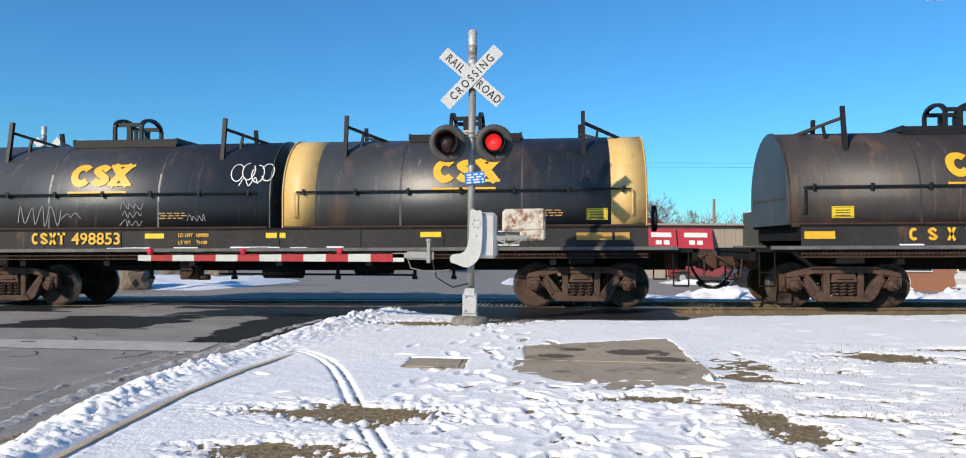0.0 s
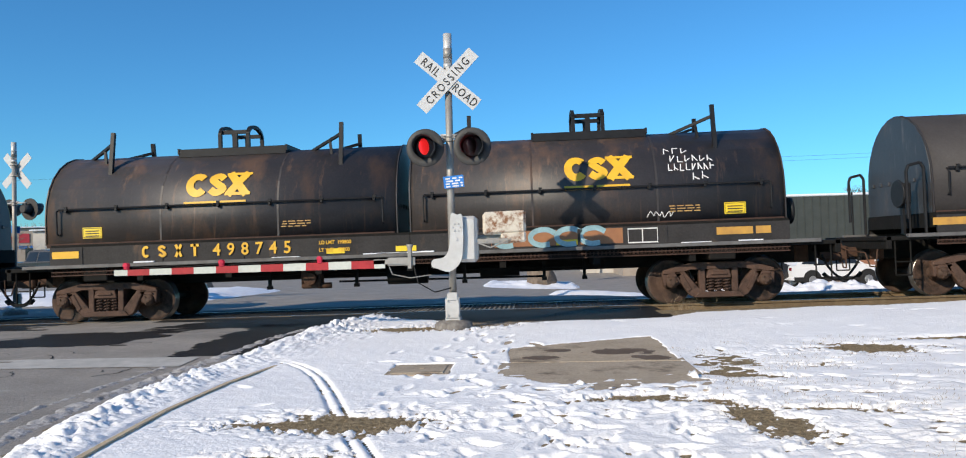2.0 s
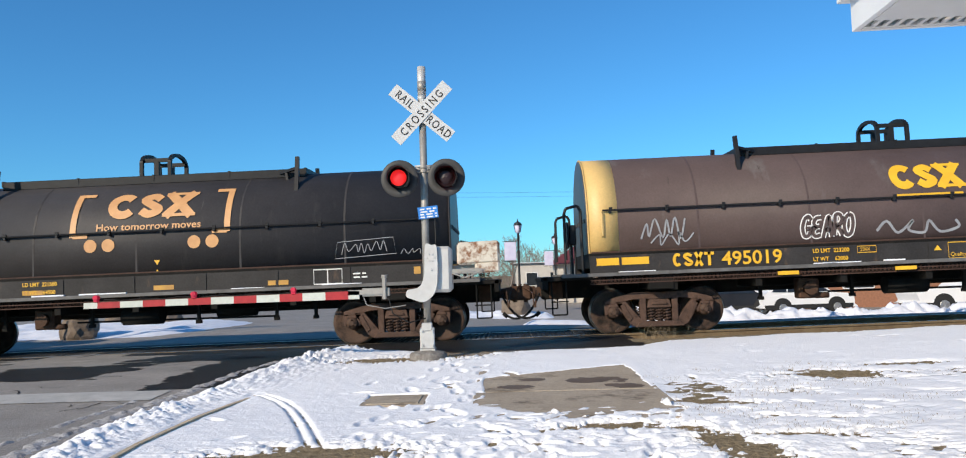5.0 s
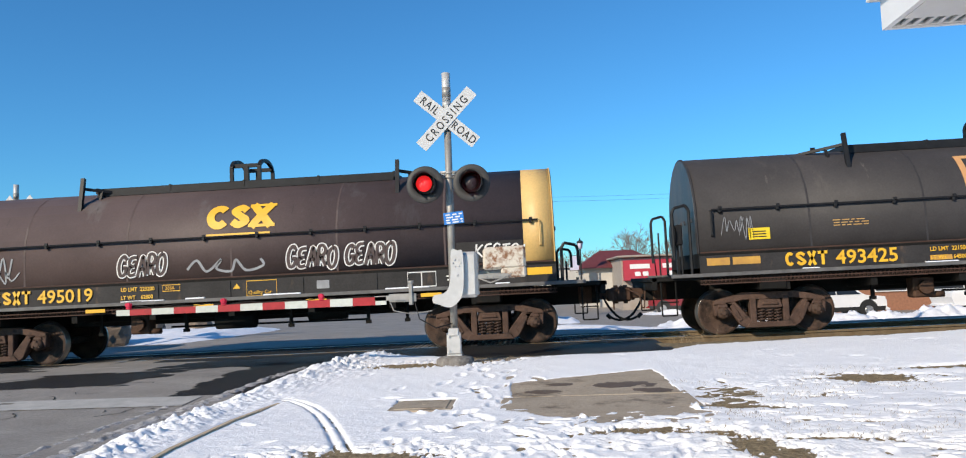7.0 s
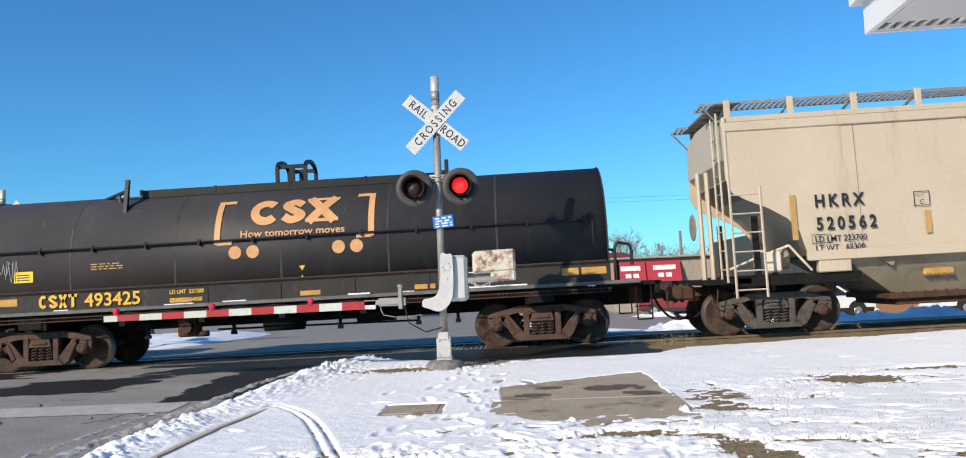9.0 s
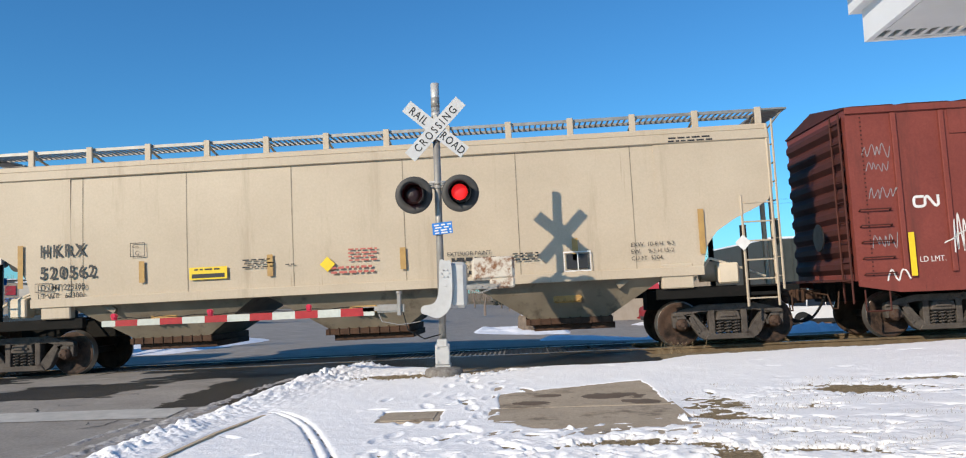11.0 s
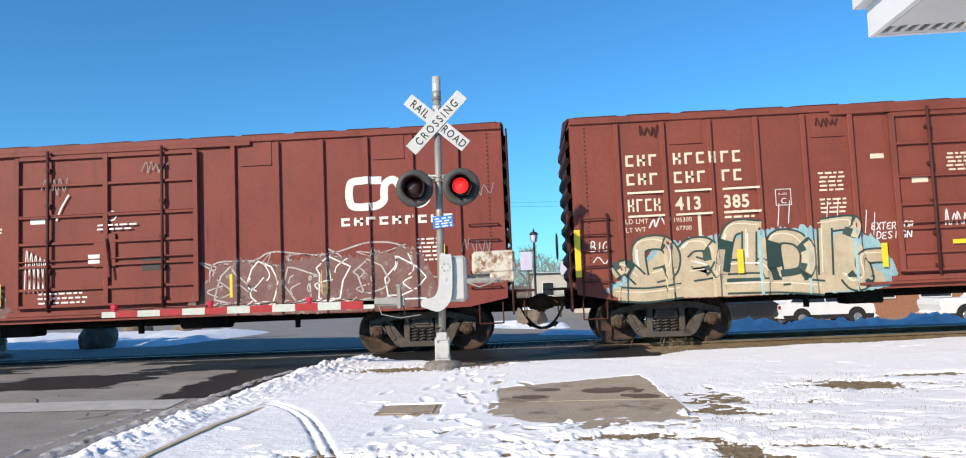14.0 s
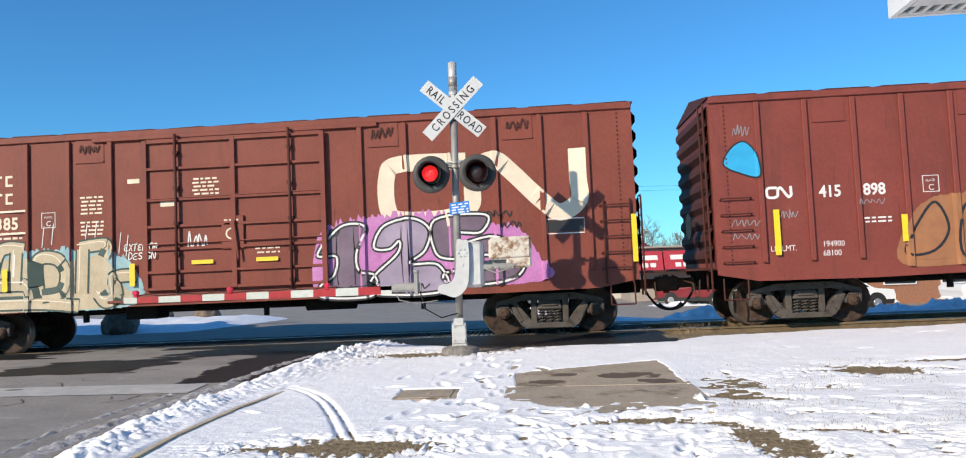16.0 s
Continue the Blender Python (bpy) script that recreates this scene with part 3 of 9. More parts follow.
# damp asphalt by the rails and along the snow
for k, (x0, x1, y0, y1, sd) in enumerate([(-7.0, 2.35, 12.9, 15.35, 2), (-8.7, -5.8, 10.7, 13.2, 5), (-4.9, -3.4, 9.3, 13.8, 8), (-16, -9, 13.9, 15.3, 9)]):
    def keep(x, y, x0=x0, x1=x1, y0=y0, y1=y1, sd=sd, k=k):
        u, v = (x - (x0 + x1) / 2) / (x1 - x0) * 2, (y - (y0 + y1) / 2) / (y1 - y0) * 2
        return np.maximum(abs(u) ** 3, abs(v) ** 2.5) + 1.6 * (fbm(x * 0.9, y * 2.8, sd) - 0.45) < (0.8 + 0.7 * ease(-3.6, -2.4, x) if k == 0 else 0.8)
    sheet("damp_patch", steps((x0, x1, 0.07)), steps((y0, y1, 0.05)), lambda x, y: cover(x, y) + 0.006, "asphalt_wet", keep,
          "dark wet asphalt patch on the road", "wet patch")

# stop line and worn joints
sheet("stop_line", steps((-16, -4.35, 0.2)), steps((9.15, 9.77, 0.1)), lambda x, y: cover(x, y) + 0.008, "stop_paint",
      lambda x, y: fbm(x * 3, y * 5, 3) > 0.24, "worn pale stop line painted on the asphalt", "road marking")
rng = random.Random(3)
bm = bmesh.new()
for k in range(46):
    x, y = rng.uniform(-10, -4.6), rng.uniform(6.0, 13)
    a = rng.uniform(-0.5, 0.5) + (1.57 if rng.random() < 0.25 else 0)
    pts = []
    for i in range(rng.randint(3, 9)):
        pts.append((x, y))
        a += rng.uniform(-0.9, 0.9)
        x, y = x + 0.08 * math.cos(a), y + 0.08 * math.sin(a)
    ribbon(bm, pts, rng.uniform(0.008, 0.018), lambda u, v: (u, v, float(cover(u, v)) + 0.006))
solid("cracks", bm, "asphalt_wet", "thin dark cracks in the asphalt", "crack", kind="stuff")

# holes in the snow: middle, half sizes, turn
BARE = [(-1.8, 12.05, 0.8, 0.3, 0, 2), (-0.9, 12.5, 0.6, 0.3, 0, 2), (-1.6, 6.12, 0.66, 0.27, 4, 2), (-1.8, 4.95, 0.42, 0.2, 0, 3), (1.78, 6.1, 0.2, 0.5, 12, 3), (1.6, 6.75, 0.16, 0.07, 0, 3),
        (4.1, 9.62, 0.42, 0.28, 0, 4), (3.55, 9.75, 0.2, 0.06, 0, 4), (5.2, 10.3, 0.5, 0.08, 6, 5), (2.1, 8.15, 0.4, 0.12, -20, 6), (1.45, 6.88, 0.3, 0.05, 5, 6), (0.9, 7.0, 0.4, 0.12, 8, 9), (2.4, 6.5, 0.35, 0.07, -8, 7),
        (-0.75, 9.7, 0.09, 0.03, 0, 1), (-0.85, 9.35, 0.1, 0.03, 30, 1), (3.1, 8.6, 0.2, 0.04, 0, 2), (2.7, 7.2, 0.3, 0.05, -6, 8)]
SLAB = [(-0.32, 9.95), (0.25, 10.2), (1.6, 10.75), (1.68, 7.75), (1.1, 7.62), (0.55, 7.4), (0.0, 7.95), (-0.24, 8.4)]
HATCH = [(-1.63, 8.98), (-0.98, 9.02), (-0.97, 8.36), (-1.6, 8.34)]


def inside(x, y, pts):
    """Signed distance to a convex outline, positive within."""
    d = np.full(np.shape(x), 9.0)
    n = len(pts)
    for i in range(n):
        (ax, ay), (bx, by) = pts[i], pts[(i + 1) % n]
        l = math.hypot(bx - ax, by - ay)
        d = np.minimum(d, -((bx - ax) * (y - ay) - (by - ay) * (x - ax)) / l)
    return d


CURB = [(-3.02, 3.6), (-3.06, 4.6), (-3.14, 5.42), (-3.235, 6.57), (-3.225, 7.91), (-3.15, 8.6), (-3.07, 9.2)]
PRINTS = []
rng = random.Random(11)
for k in range(230):
    PRINTS.append((rng.gauss(0.4, 1.0), rng.uniform(4.8, 7.6), rng.uniform(0, 3.1), rng.uniform(0.45, 0.9)))
for k in range(40):
    PRINTS.append((-0.7 + 0.25 * math.sin(k * 1.3) + rng.uniform(-0.5, 0.5), 6 + k * 0.17, rng.uniform(-0.5, 0.5), 1.0))
for k in range(45):
    PRINTS.append((rng.uniform(-3, 7), rng.uniform(6, 13), rng.uniform(0, 3.1), 0.8))


def bare_mask(X, Y):
    m = np.full(X.shape, -1.0)
    for cx, cy, rx, ry, turn, sd in BARE:
        c, s = math.cos(radians(turn)), math.sin(radians(turn))
        u, v = ((X - cx) * c + (Y - cy) * s) / rx, (-(X - cx) * s + (Y - cy) * c) / ry
        m = np.maximum(m, 1 - np.sqrt(u * u + v * v) + 1.3 * (fbm(X * 3.1, Y * 6.5, sd) - 0.46) + 1.1 * (fbm(X * 13, Y * 22, sd + 5, 3) - 0.5) + 1.9 * (fbm(X * 30, Y * 38, sd + 7, 2) - 0.5))
    return m


def snow_top(X, Y):
    n = fbm(X * 2.2, Y * 2.2, 1) - 0.5
    fine = fbm(X * 9, Y * 9, 2, 3) - 0.5
    h = gz(X, Y) + 0.034 + 0.012 * n + 0.005 * fine + 0.009 * (fbm(X * 9, Y * 19, 5, 3) - 0.5)
    # ploughed lumps along the road
    e = X - snow_left(Y)
    ridge = np.exp(-((e - 0.38) / 0.25) ** 2)
    lumps = np.clip(fbm(X * 3.4, Y * 2.6, 6, 3) - 0.38, 0, 1) * 0.5 + 0.2 * abs(2 * vnoise(X * 11, Y * 12, 7) - 1) + 0.14 * abs(2 * vnoise(X * 21 + Y, Y * 23, 9) - 1) + 0.07 * vnoise(X * 37, Y * 39, 11)
    crumb = np.exp(-((e - 0.6) / 0.4) ** 2) * (0.35 + ease(8.5, 11, Y))
    h = h + 0.035 * crumb * abs(2 * vnoise(X * 19, Y * 20, 8) - 1)
    h = h + ridge * (0.005 + 0.22 * lumps) * (0.6 + 0.8 * vnoise(X * 0.6, Y * 0.6, 3))
    # trampled right-hand part and footprints
    h = h + 0.034 * (fbm(X * 6, Y * 9, 9, 4) - 0.5) * ease(-0.5, 0.8, X) * (1 - ease(7.5, 8.5, Y))
    for px, py, a, k in PRINTS:
        c, s = math.cos(a), math.sin(a)
        near = (abs(X - px) < 0.4) & (abs(Y - py) < 0.4)
        u, v = ((X[near] - px) * c + (Y[near] - py) * s) / (0.06 * k), (-(X[near] - px) * s + (Y[near] - py) * c) / (0.15 * k)
        r = np.sqrt(u * u + v * v)
        h[near] += -0.026 * np.exp(-r ** 4) + 0.006 * np.exp(-((r - 1.5) / 0.35) ** 2)
    # two thin wheel ruts that swing away from the kerb
    for off in (0.0, -0.12):
        line = np.interp(Y, [4.85, 5.5, 6.2, 7.04, 7.7, 8.31, 8.75, 9.05, 9.2], [-0.98, -1.24, -1.52, -1.82, -2.07, -2.32, -2.56, -2.8, -3.0]) + off
        h = h - 0.036 * np.exp(-((X - line) / 0.021) ** 2) * (Y > 4.6) * (Y < 9.2) * (0.6 + 0.8 * vnoise(X * 9, Y * 9, 4))
    d = np.maximum(inside(X, Y, SLAB) + 0.34 * (fbm(X * 3.5, Y * 5, 12) - 0.5) * (0.3 + 2.0 * ease(8.8, 7.4, Y)), inside(X, Y, HATCH) + 0.05 * (fbm(X * 8, Y * 8, 13) - 0.5))
    h = h - 0.075 * ease(-0.03, 0.03, d)
    # leftovers of snow on the slab
    h = h + 0.07 * (inside(X, Y, SLAB) > 0.05) * ease(0.57, 0.62, fbm(X * 2.6, Y * 6.0, 15)) * ease(9.2, 8.6, Y)
    low, bare = gz(X, Y), bare_mask(X, Y)
    h = low + (h - low) * (1 - 0.93 * ease(-0.75, 0.0, bare)) - 0.02 * ease(-0.05, 0.25, bare)
    # the curb's top stays clear, and trampled crumbs lie beside the slab
    edge = abs(X - np.interp(Y, [p[1] for p in CURB], [p[0] for p in CURB])) * (Y < 9.3) + 9 * (Y >= 9.3)
    h = np.where(edge < 0.14, np.minimum(h, gz(X, Y) + 0.03 + 0.6 * np.maximum(edge - 0.05, 0) + 0.012 * (fbm(X * 4, Y * 4, 30) - 0.5)), h)
    trod = np.exp(-((X - 2.15) / 0.4) ** 2 - ((Y - 8.9) / 0.7) ** 2)
    h = h - 0.02 * ease(0.1, 0.5, trod) - 0.03 * ease(0.3, 0.7, trod) * ease(0.5, 0.58, fbm(X * 9, Y * 14, 31, 3))
    # straw showing through on the far right
    thin = ease(1.6, 4.0, X) * ease(0.5, 0.62, fbm(X * 1.2, Y * 3.2, 18)) * ease(0.56, 0.63, fbm(X * 10, Y * 22, 19, 2)) * ease(11.5, 9.0, Y)
    h = h - 0.04 * thin - 0.012 * ease(1.6, 4.0, X) * ease(0.42, 0.6, fbm(X * 1.2, Y * 3.2, 18)) * ease(11.5, 9.0, Y)
    # the rim
    top = np.interp(X, [-4, -3, -2.1, -1.2, 0.3, 1.6, 2.2, 2.8, 9], [13.9, 14.1, 13.7, 12.7, 12.7, 12.75, 12.8, 13.5, 14.1])
    h = h - 0.16 * ease(0.22, -0.15, e + 0.3 * (fbm(X * 5, Y * 5, 21) - 0.5) + 0.16 * (fbm(X * 18, Y * 18, 24, 2) - 0.5)) - 0.25 * ease(-0.15, 0.1, Y - top + 0.5 * (fbm(X * 1.5, Y * 3, 22) - 0.5))
    return h


sheet("snow_field", steps((-5.0, 3.5, 0.022), (3.5, 9, 0.05), (9, 40, 1.0)), steps((-15, 4.2, 1.2), (4.2, 9.5, 0.022), (9.5, 15, 0.05)), snow_top, "snow",
      lambda x, y: (x > snow_left(y) - 0.4) & (y < 14.9), "trampled white snow with footprints, ruts and bare spots", "snow")

slab = thing("concrete_slab", (0, 0, 0), "cracked tan concrete pad half covered by snow", "slab")
for x0, x1, y0, y1 in [(-0.42, 1.74, 9.02, 10.95), (-0.42, 1.74, 7.3, 9.0)]:
    bm = bmesh.new()
    box(bm, x0, x1, y0, y1, -0.1, 0.025, 0.012)
    for v in bm.verts:
        v.co.z += float(gz(v.co.x, v.co.y))
    part("panel", bm, "concrete", slab)
hatch = thing("hand_hole", (-1.3, 8.68, 0.0), "tan concrete utility cover set flush in the snow", "utility cover")
bm = bmesh.new()
box(bm, -0.36, 0.36, -0.36, 0.36, -0.1, 0.036, 0.008)
part("rim", bm, "concrete", hatch)
bm = bmesh.new()
box(bm, -0.29, 0.29, -0.29, 0.29, 0.03, 0.044, 0.004)
rod(bm, (0.02, 0, 0.04), (0.02, 0, 0.05), 0.03, seg=10)
part("lid", bm, "concrete", hatch)

sheet("verge_soil", steps((-4.6, 9, 0.2), (9, 40, 1.0)), steps((-15, 4, 1.0), (4, 14.2, 0.2)), lambda x, y: gz(x, y) + 0.006, "soil", lambda x, y: (x > snow_left(y) + 0.1) & ((y < 12.4) | (x > 2.2)),
      "brown earth and dead turf where the snow is gone", "earth")
for x, y, rx, ry, sd in [(0.32, 9.75, 0.22, 0.13, 1), (0.1, 9.3, 0.24, 0.12, 2), (1.05, 9.65, 0.4, 0.24, 3), (1.35, 9.2, 0.25, 0.15, 4), (0.25, 8.3, 0.2, 0.2, 5), (0.55, 7.9, 0.5, 0.12, 6), (1.1, 7.8, 0.3, 0.15, 7), (0.0, 8.5, 0.12, 0.3, 8), (1.45, 8.2, 0.2, 0.08, 9)]:
    sheet("damp_spot", steps((x - 1.4 * rx, x + 1.4 * rx, 0.02)), steps((y - 1.4 * ry, y + 1.4 * ry, 0.02)), lambda u, v: gz(u, v) + 0.0285, "damp_concrete",
          lambda u, v, x=x, y=y, rx=rx, ry=ry, sd=sd: np.sqrt(((u - x) / rx) ** 2 + ((v - y) / ry) ** 2) + 1.3 * (fbm(u * 5, v * 5, sd + 50) - 0.5) < 0.85, "dark damp spot on the concrete", "wet patch", "")
bm = bmesh.new()
pts = CURB
for (ax, ay), (bx, by) in zip(pts, pts[1:]):
    dx, dy = bx - ax, by - ay
    l = math.hypot(dx, dy)
    nx, ny = -dy / l * 0.024, dx / l * 0.024
    lo = [bm.verts.new((ax + nx * s + dx * k, ay + ny * s + dy * k, z)) for z in (-0.1, 0.05) for k in (0, 1) for s in (-1, 1)]
    for q in ((0, 1, 3, 2), (4, 6, 7, 5), (0, 2, 6, 4), (1, 5, 7, 3), (0, 4, 5, 1), (2, 3, 7, 6)):
        bm.faces.new([lo[i] for i in q])
solid("curb", bm, "curb", "tan curb edge showing through the snow", "curb", kind="structure")

# dead grass where the snow has gone
bm = bmesh.new()
rng = random.Random(21)
spots = [b for b in BARE if b[5] != 1 and b[1] < 13]
cand = []
for cx, cy, rx, ry, turn, sd in spots:
    for k in range(int(5200 * rx * ry) + 150):
        u, v = rng.uniform(-1.4, 1.4) * rx, rng.uniform(-1.6, 1.6) * ry
        c, s = math.cos(radians(turn)), math.sin(radians(turn))
        cand.append((cx + u * c - v * s, cy + u * s + v * c, 1.0))
for k in range(2600):
    cand.append((rng.uniform(2.6, 9), rng.uniform(5.5, 13.5), 0.7))
cand = np.array(cand)
ok = snow_top(cand[:, 0].copy(), cand[:, 1].copy()) < gz(cand[:, 0], cand[:, 1]) + 0.004
for x, y, k in cand[ok]:
    z = float(gz(x, y))
    a, h, l = rng.uniform(0, 6.28), rng.uniform(0.008, 0.028), rng.uniform(0.02, 0.06)
    w = 0.005
    bm.faces.new([bm.verts.new(p) for p in ((x - w, y, z), (x + w, y, z), (x + l * math.cos(a), y + l * math.sin(a), z + h))])
straw = np.array([(rng.uniform(1.5, 8), rng.uniform(5, 10.5)) for k in range(9000)])
ok = fbm(straw[:, 0] * 0.9, straw[:, 1] * 2.0, 18) + 0.25 * fbm(straw[:, 0] * 6, straw[:, 1] * 6, 33) > 0.7
tops = snow_top(straw[:, 0].copy(), straw[:, 1].copy())
for (x, y), z in zip(straw[ok], tops[ok]):
    a, h, l, w = rng.uniform(0, 6.28), rng.uniform(0.01, 0.03), rng.uniform(0.0, 0.05), 0.004
    bm.faces.new([bm.verts.new(p) for p in ((x - w, y, z - 0.01), (x + w, y, z - 0.01), (x + l * math.cos(a), y + l * math.sin(a), z + h))])
solid("dead_grass", bm, "grass", "short straw-coloured dead grass in bare spots", "grass", kind="stuff")
# weeds by the end of the crossing
bm = bmesh.new()
for k in range(46):
    x, y = rng.gauss(2.8, 0.25), rng.gauss(14.3, 0.1)
    z = float(gz(x, y)) - 0.03
    pts = [Vector((x, y, z))]
    d = Vector((rng.uniform(-0.5, 0.5), rng.uniform(-0.3, 0.3), 1)).normalized()
    for i in range(3):
        pts.append(pts[-1] + d * rng.uniform(0.06, 0.14))
        d = (d + Vector((rng.uniform(-0.6, 0.6), rng.uniform(-0.6, 0.6), 0))).normalized()
    pipe(bm, pts, 0.0025, 3)
solid("weeds", bm, "grass", "dry reddish weeds at the end of the crossing", "weeds", kind="stuff")


# ---------------------------------------------------------------- track
def rail_z(x):
    return RAIL0 + GRADE * x


track = thing("railway_track", (0, 0, 0), "railway track with rusty brown rails on grey ballast", "railway track")
bm = bmesh.new()
prof = [(-0.07, -0.185), (0.07, -0.185), (0.07, -0.172), (0.012, -0.15), (0.012, -0.055), (0.036, -0.04), (0.036, 0.0), (-0.036, 0.0), (-0.036, -0.04), (-0.012, -0.055), (-0.012, -0.15), (-0.07, -0.172)]
for side, y in (("near", TRACK_Y - 0.755), ("far", TRACK_Y + 0.755)):
    bm = bmesh.new()
    ends = []
    for x in (-160, 160):
        ends.append([bm.verts.new((x, y + a, rail_z(x) + b)) for a, b in prof])
    for i in range(len(prof)):
        bm.faces.new((ends[0][i], ends[0][(i + 1) % 12], ends[1][(i + 1) % 12], ends[1][i]))
    part("rail", bm, "rail_side", track, "rusty brown steel rail with a bright head")
    bm = bmesh.new()
    e = [[bm.verts.new((x, y + a, rail_z(x) + 0.003)) for a in (-0.03, 0.03)] for x in (-160, 160)]
    bm.faces.new((e[0][0], e[0][1], e[1][1], e[1][0]))
    part("rail_head", bm, "rail_top", track, "polished bright running surface")
bm = bmesh.new()
box(bm, -0.115, 0.115, -1.3, 1.3, -0.17, 0.0)
tie = mesh("tie", bm, "tie")
for i in range(60):
    x = CROSS_END + 0.35 + i * 0.54
    if x < 26:
        ob = part("tie", tie, "tie", track, at=(x, TRACK_Y, rail_z(x) - 0.19))
bm = bmesh.new()
for i in range(40):
    x = CROSS_END + 0.35 + i * 0.54
    for y in (TRACK_Y - 0.755,):
        box(bm, x - 0.09, x + 0.09, y - 0.19, y + 0.12, rail_z(x) - 0.19, rail_z(x) - 0.172)
        for dx in (-0.05, 0.05):
            box(bm, x + dx - 0.012, x + dx + 0.012, y - 0.12, y - 0.09, rail_z(x) - 0.175, rail_z(x) - 0.14)
part("tie_plates", bm, "rail_side", track, "rusty tie plates with spikes")
# ballast
X, Y = np.meshgrid(steps((CROSS_END + 0.1, 14, 0.08), (14, 60, 0.5)), steps((13.9, 18.9, 0.07)), indexing="ij")
sheet("ballast_bed", X[:, 0], Y[0], lambda x, y: np.minimum(gz(x, y) + 0.5, rail_z(x) - 0.215 - 0.14 * ease(14.9, 14.1, y) - 0.14 * ease(17.4, 18.6, y)) + 0.05 * (fbm(x * 7, y * 7, 31, 2) - 0.5),
      "ballast", label="grey crushed stone ballast along the track", category="ballast")
rng = random.Random(5)
stone_mesh = []
vs, fs = [], []
for k in range(5200):
    x, y = CROSS_END + 0.2 + 7.5 * rng.random() ** 0.9, rng.uniform(14.0, 15.3)
    z = rail_z(x) - 0.205 - 0.14 * float(ease(14.9, 14.1, y))
    r = rng.uniform(0.016, 0.036)
    n = len(vs)
    for d in ((1, 0, 0), (-1, 0, 0), (0, 1, 0), (0, -1, 0), (0, 0, 1), (0, 0, -1)):
        j = rng.uniform(0.6, 1.3) * r
        vs.append((x + d[0] * j + rng.uniform(-.3, .3) * r, y + d[1] * j, z + d[2] * j * 0.8))
    for q in ((0, 2, 4), (2, 1, 4), (1, 3, 4), (3, 0, 4), (2, 0, 5), (1, 2, 5), (3, 1, 5), (0, 3, 5)):
        fs.append(tuple(n + i for i in q))
me = bpy.data.meshes.new("ballast_stones")
me.from_pydata(vs, [], fs)
me.materials.append(M["ballast"])
tagged(new("ballast_stones", me), "loose grey and brown ballast stones beside the rail", "ballast", kind="stuff")

# the crossing's panels
crossing = thing("crossing_surface", (0, 0, 0), "dark studded rubber crossing panels between the rails", "crossing")
bm = bmesh.new()
box(bm, -0.44, 0.44, -0.64, 0.64, -0.2, -0.012, 0.01)
for i in range(9):
    for j in range(13):
        x, y = -0.4 + 0.1 * i, -0.6 + 0.1 * j
        box(bm, x - 0.025, x + 0.025, y - 0.03, y + 0.03, -0.012, 0.0)
inner = mesh("gauge_panel", bm, "rubber")
bm = bmesh.new()
box(bm, -0.44, 0.44, -0.26, 0.26, -0.2, -0.008, 0.01)
outer = mesh("field_panel", bm, "rubber")
for i in range(24):
    x = CROSS_END - 0.46 - 0.9 * i
    part("gauge_panel", inner, "rubber", crossing, at=(x, TRACK_Y, rail_z(x)))
    for y in (TRACK_Y - 1.07, TRACK_Y + 1.07):
        part("field_panel", outer, "rubber", crossing, at=(x, y, rail_z(x)))
# grey slush between the snow and the road
def slush_top(x, y):
    e = x - snow_left(y)
    m = np.exp(-((e + 0.2) / 0.16) ** 2) + 0.8 * np.exp(-((e + 0.55) / 0.08) ** 2) * ease(11, 9.5, y)
    return cover(x, y) - 0.03 + m * (0.02 + 0.03 * abs(2 * vnoise(x * 11, y * 9, 41) - 1) + 0.028 * vnoise(x * 24, y * 22, 43))


sheet("slush", steps((-5.2, -2.5, 0.025)), steps((4.3, 14.2, 0.03)), slush_top, "slush", lambda x, y: (x > snow_left(y) - 0.85) & (x < snow_left(y) + 0.35),
      "dirty grey slush along the road's edge", "slush")
bm = bmesh.new()
prism(bm, [(-19.5, rail_z(-19.5) - 0.15), (CROSS_END, rail_z(CROSS_END) - 0.15), (CROSS_END, rail_z(CROSS_END) - 0.01), (-19.5, rail_z(-19.5) - 0.01)], 14.15, 14.83)
for v in bm.verts:
    if v.co.y < 14.2:
        v.co.z -= 0.07
        if v.co.x > 0:
            v.co.x -= 0.15
solid("near_apron", bm, "asphalt_wet", "broken dark asphalt apron along the crossing", "asphalt", kind="structure")
bm = bmesh.new()
prism(bm, [(-19.5, rail_z(-19.5) - 0.15), (CROSS_END, rail_z(CROSS_END) - 0.15), (CROSS_END, rail_z(CROSS_END) - 0.01), (-19.5, rail_z(-19.5) - 0.01)], 17.5, 18.4)
for v in bm.verts:
    if v.co.y > 18.3:
        v.co.z -= 0.06
# darker than the road: the train's shadow is put into this grey
solid("far_apron", bm, "ledge", "asphalt apron behind the rails, greyed darker with the train's shade", "asphalt", kind="structure")


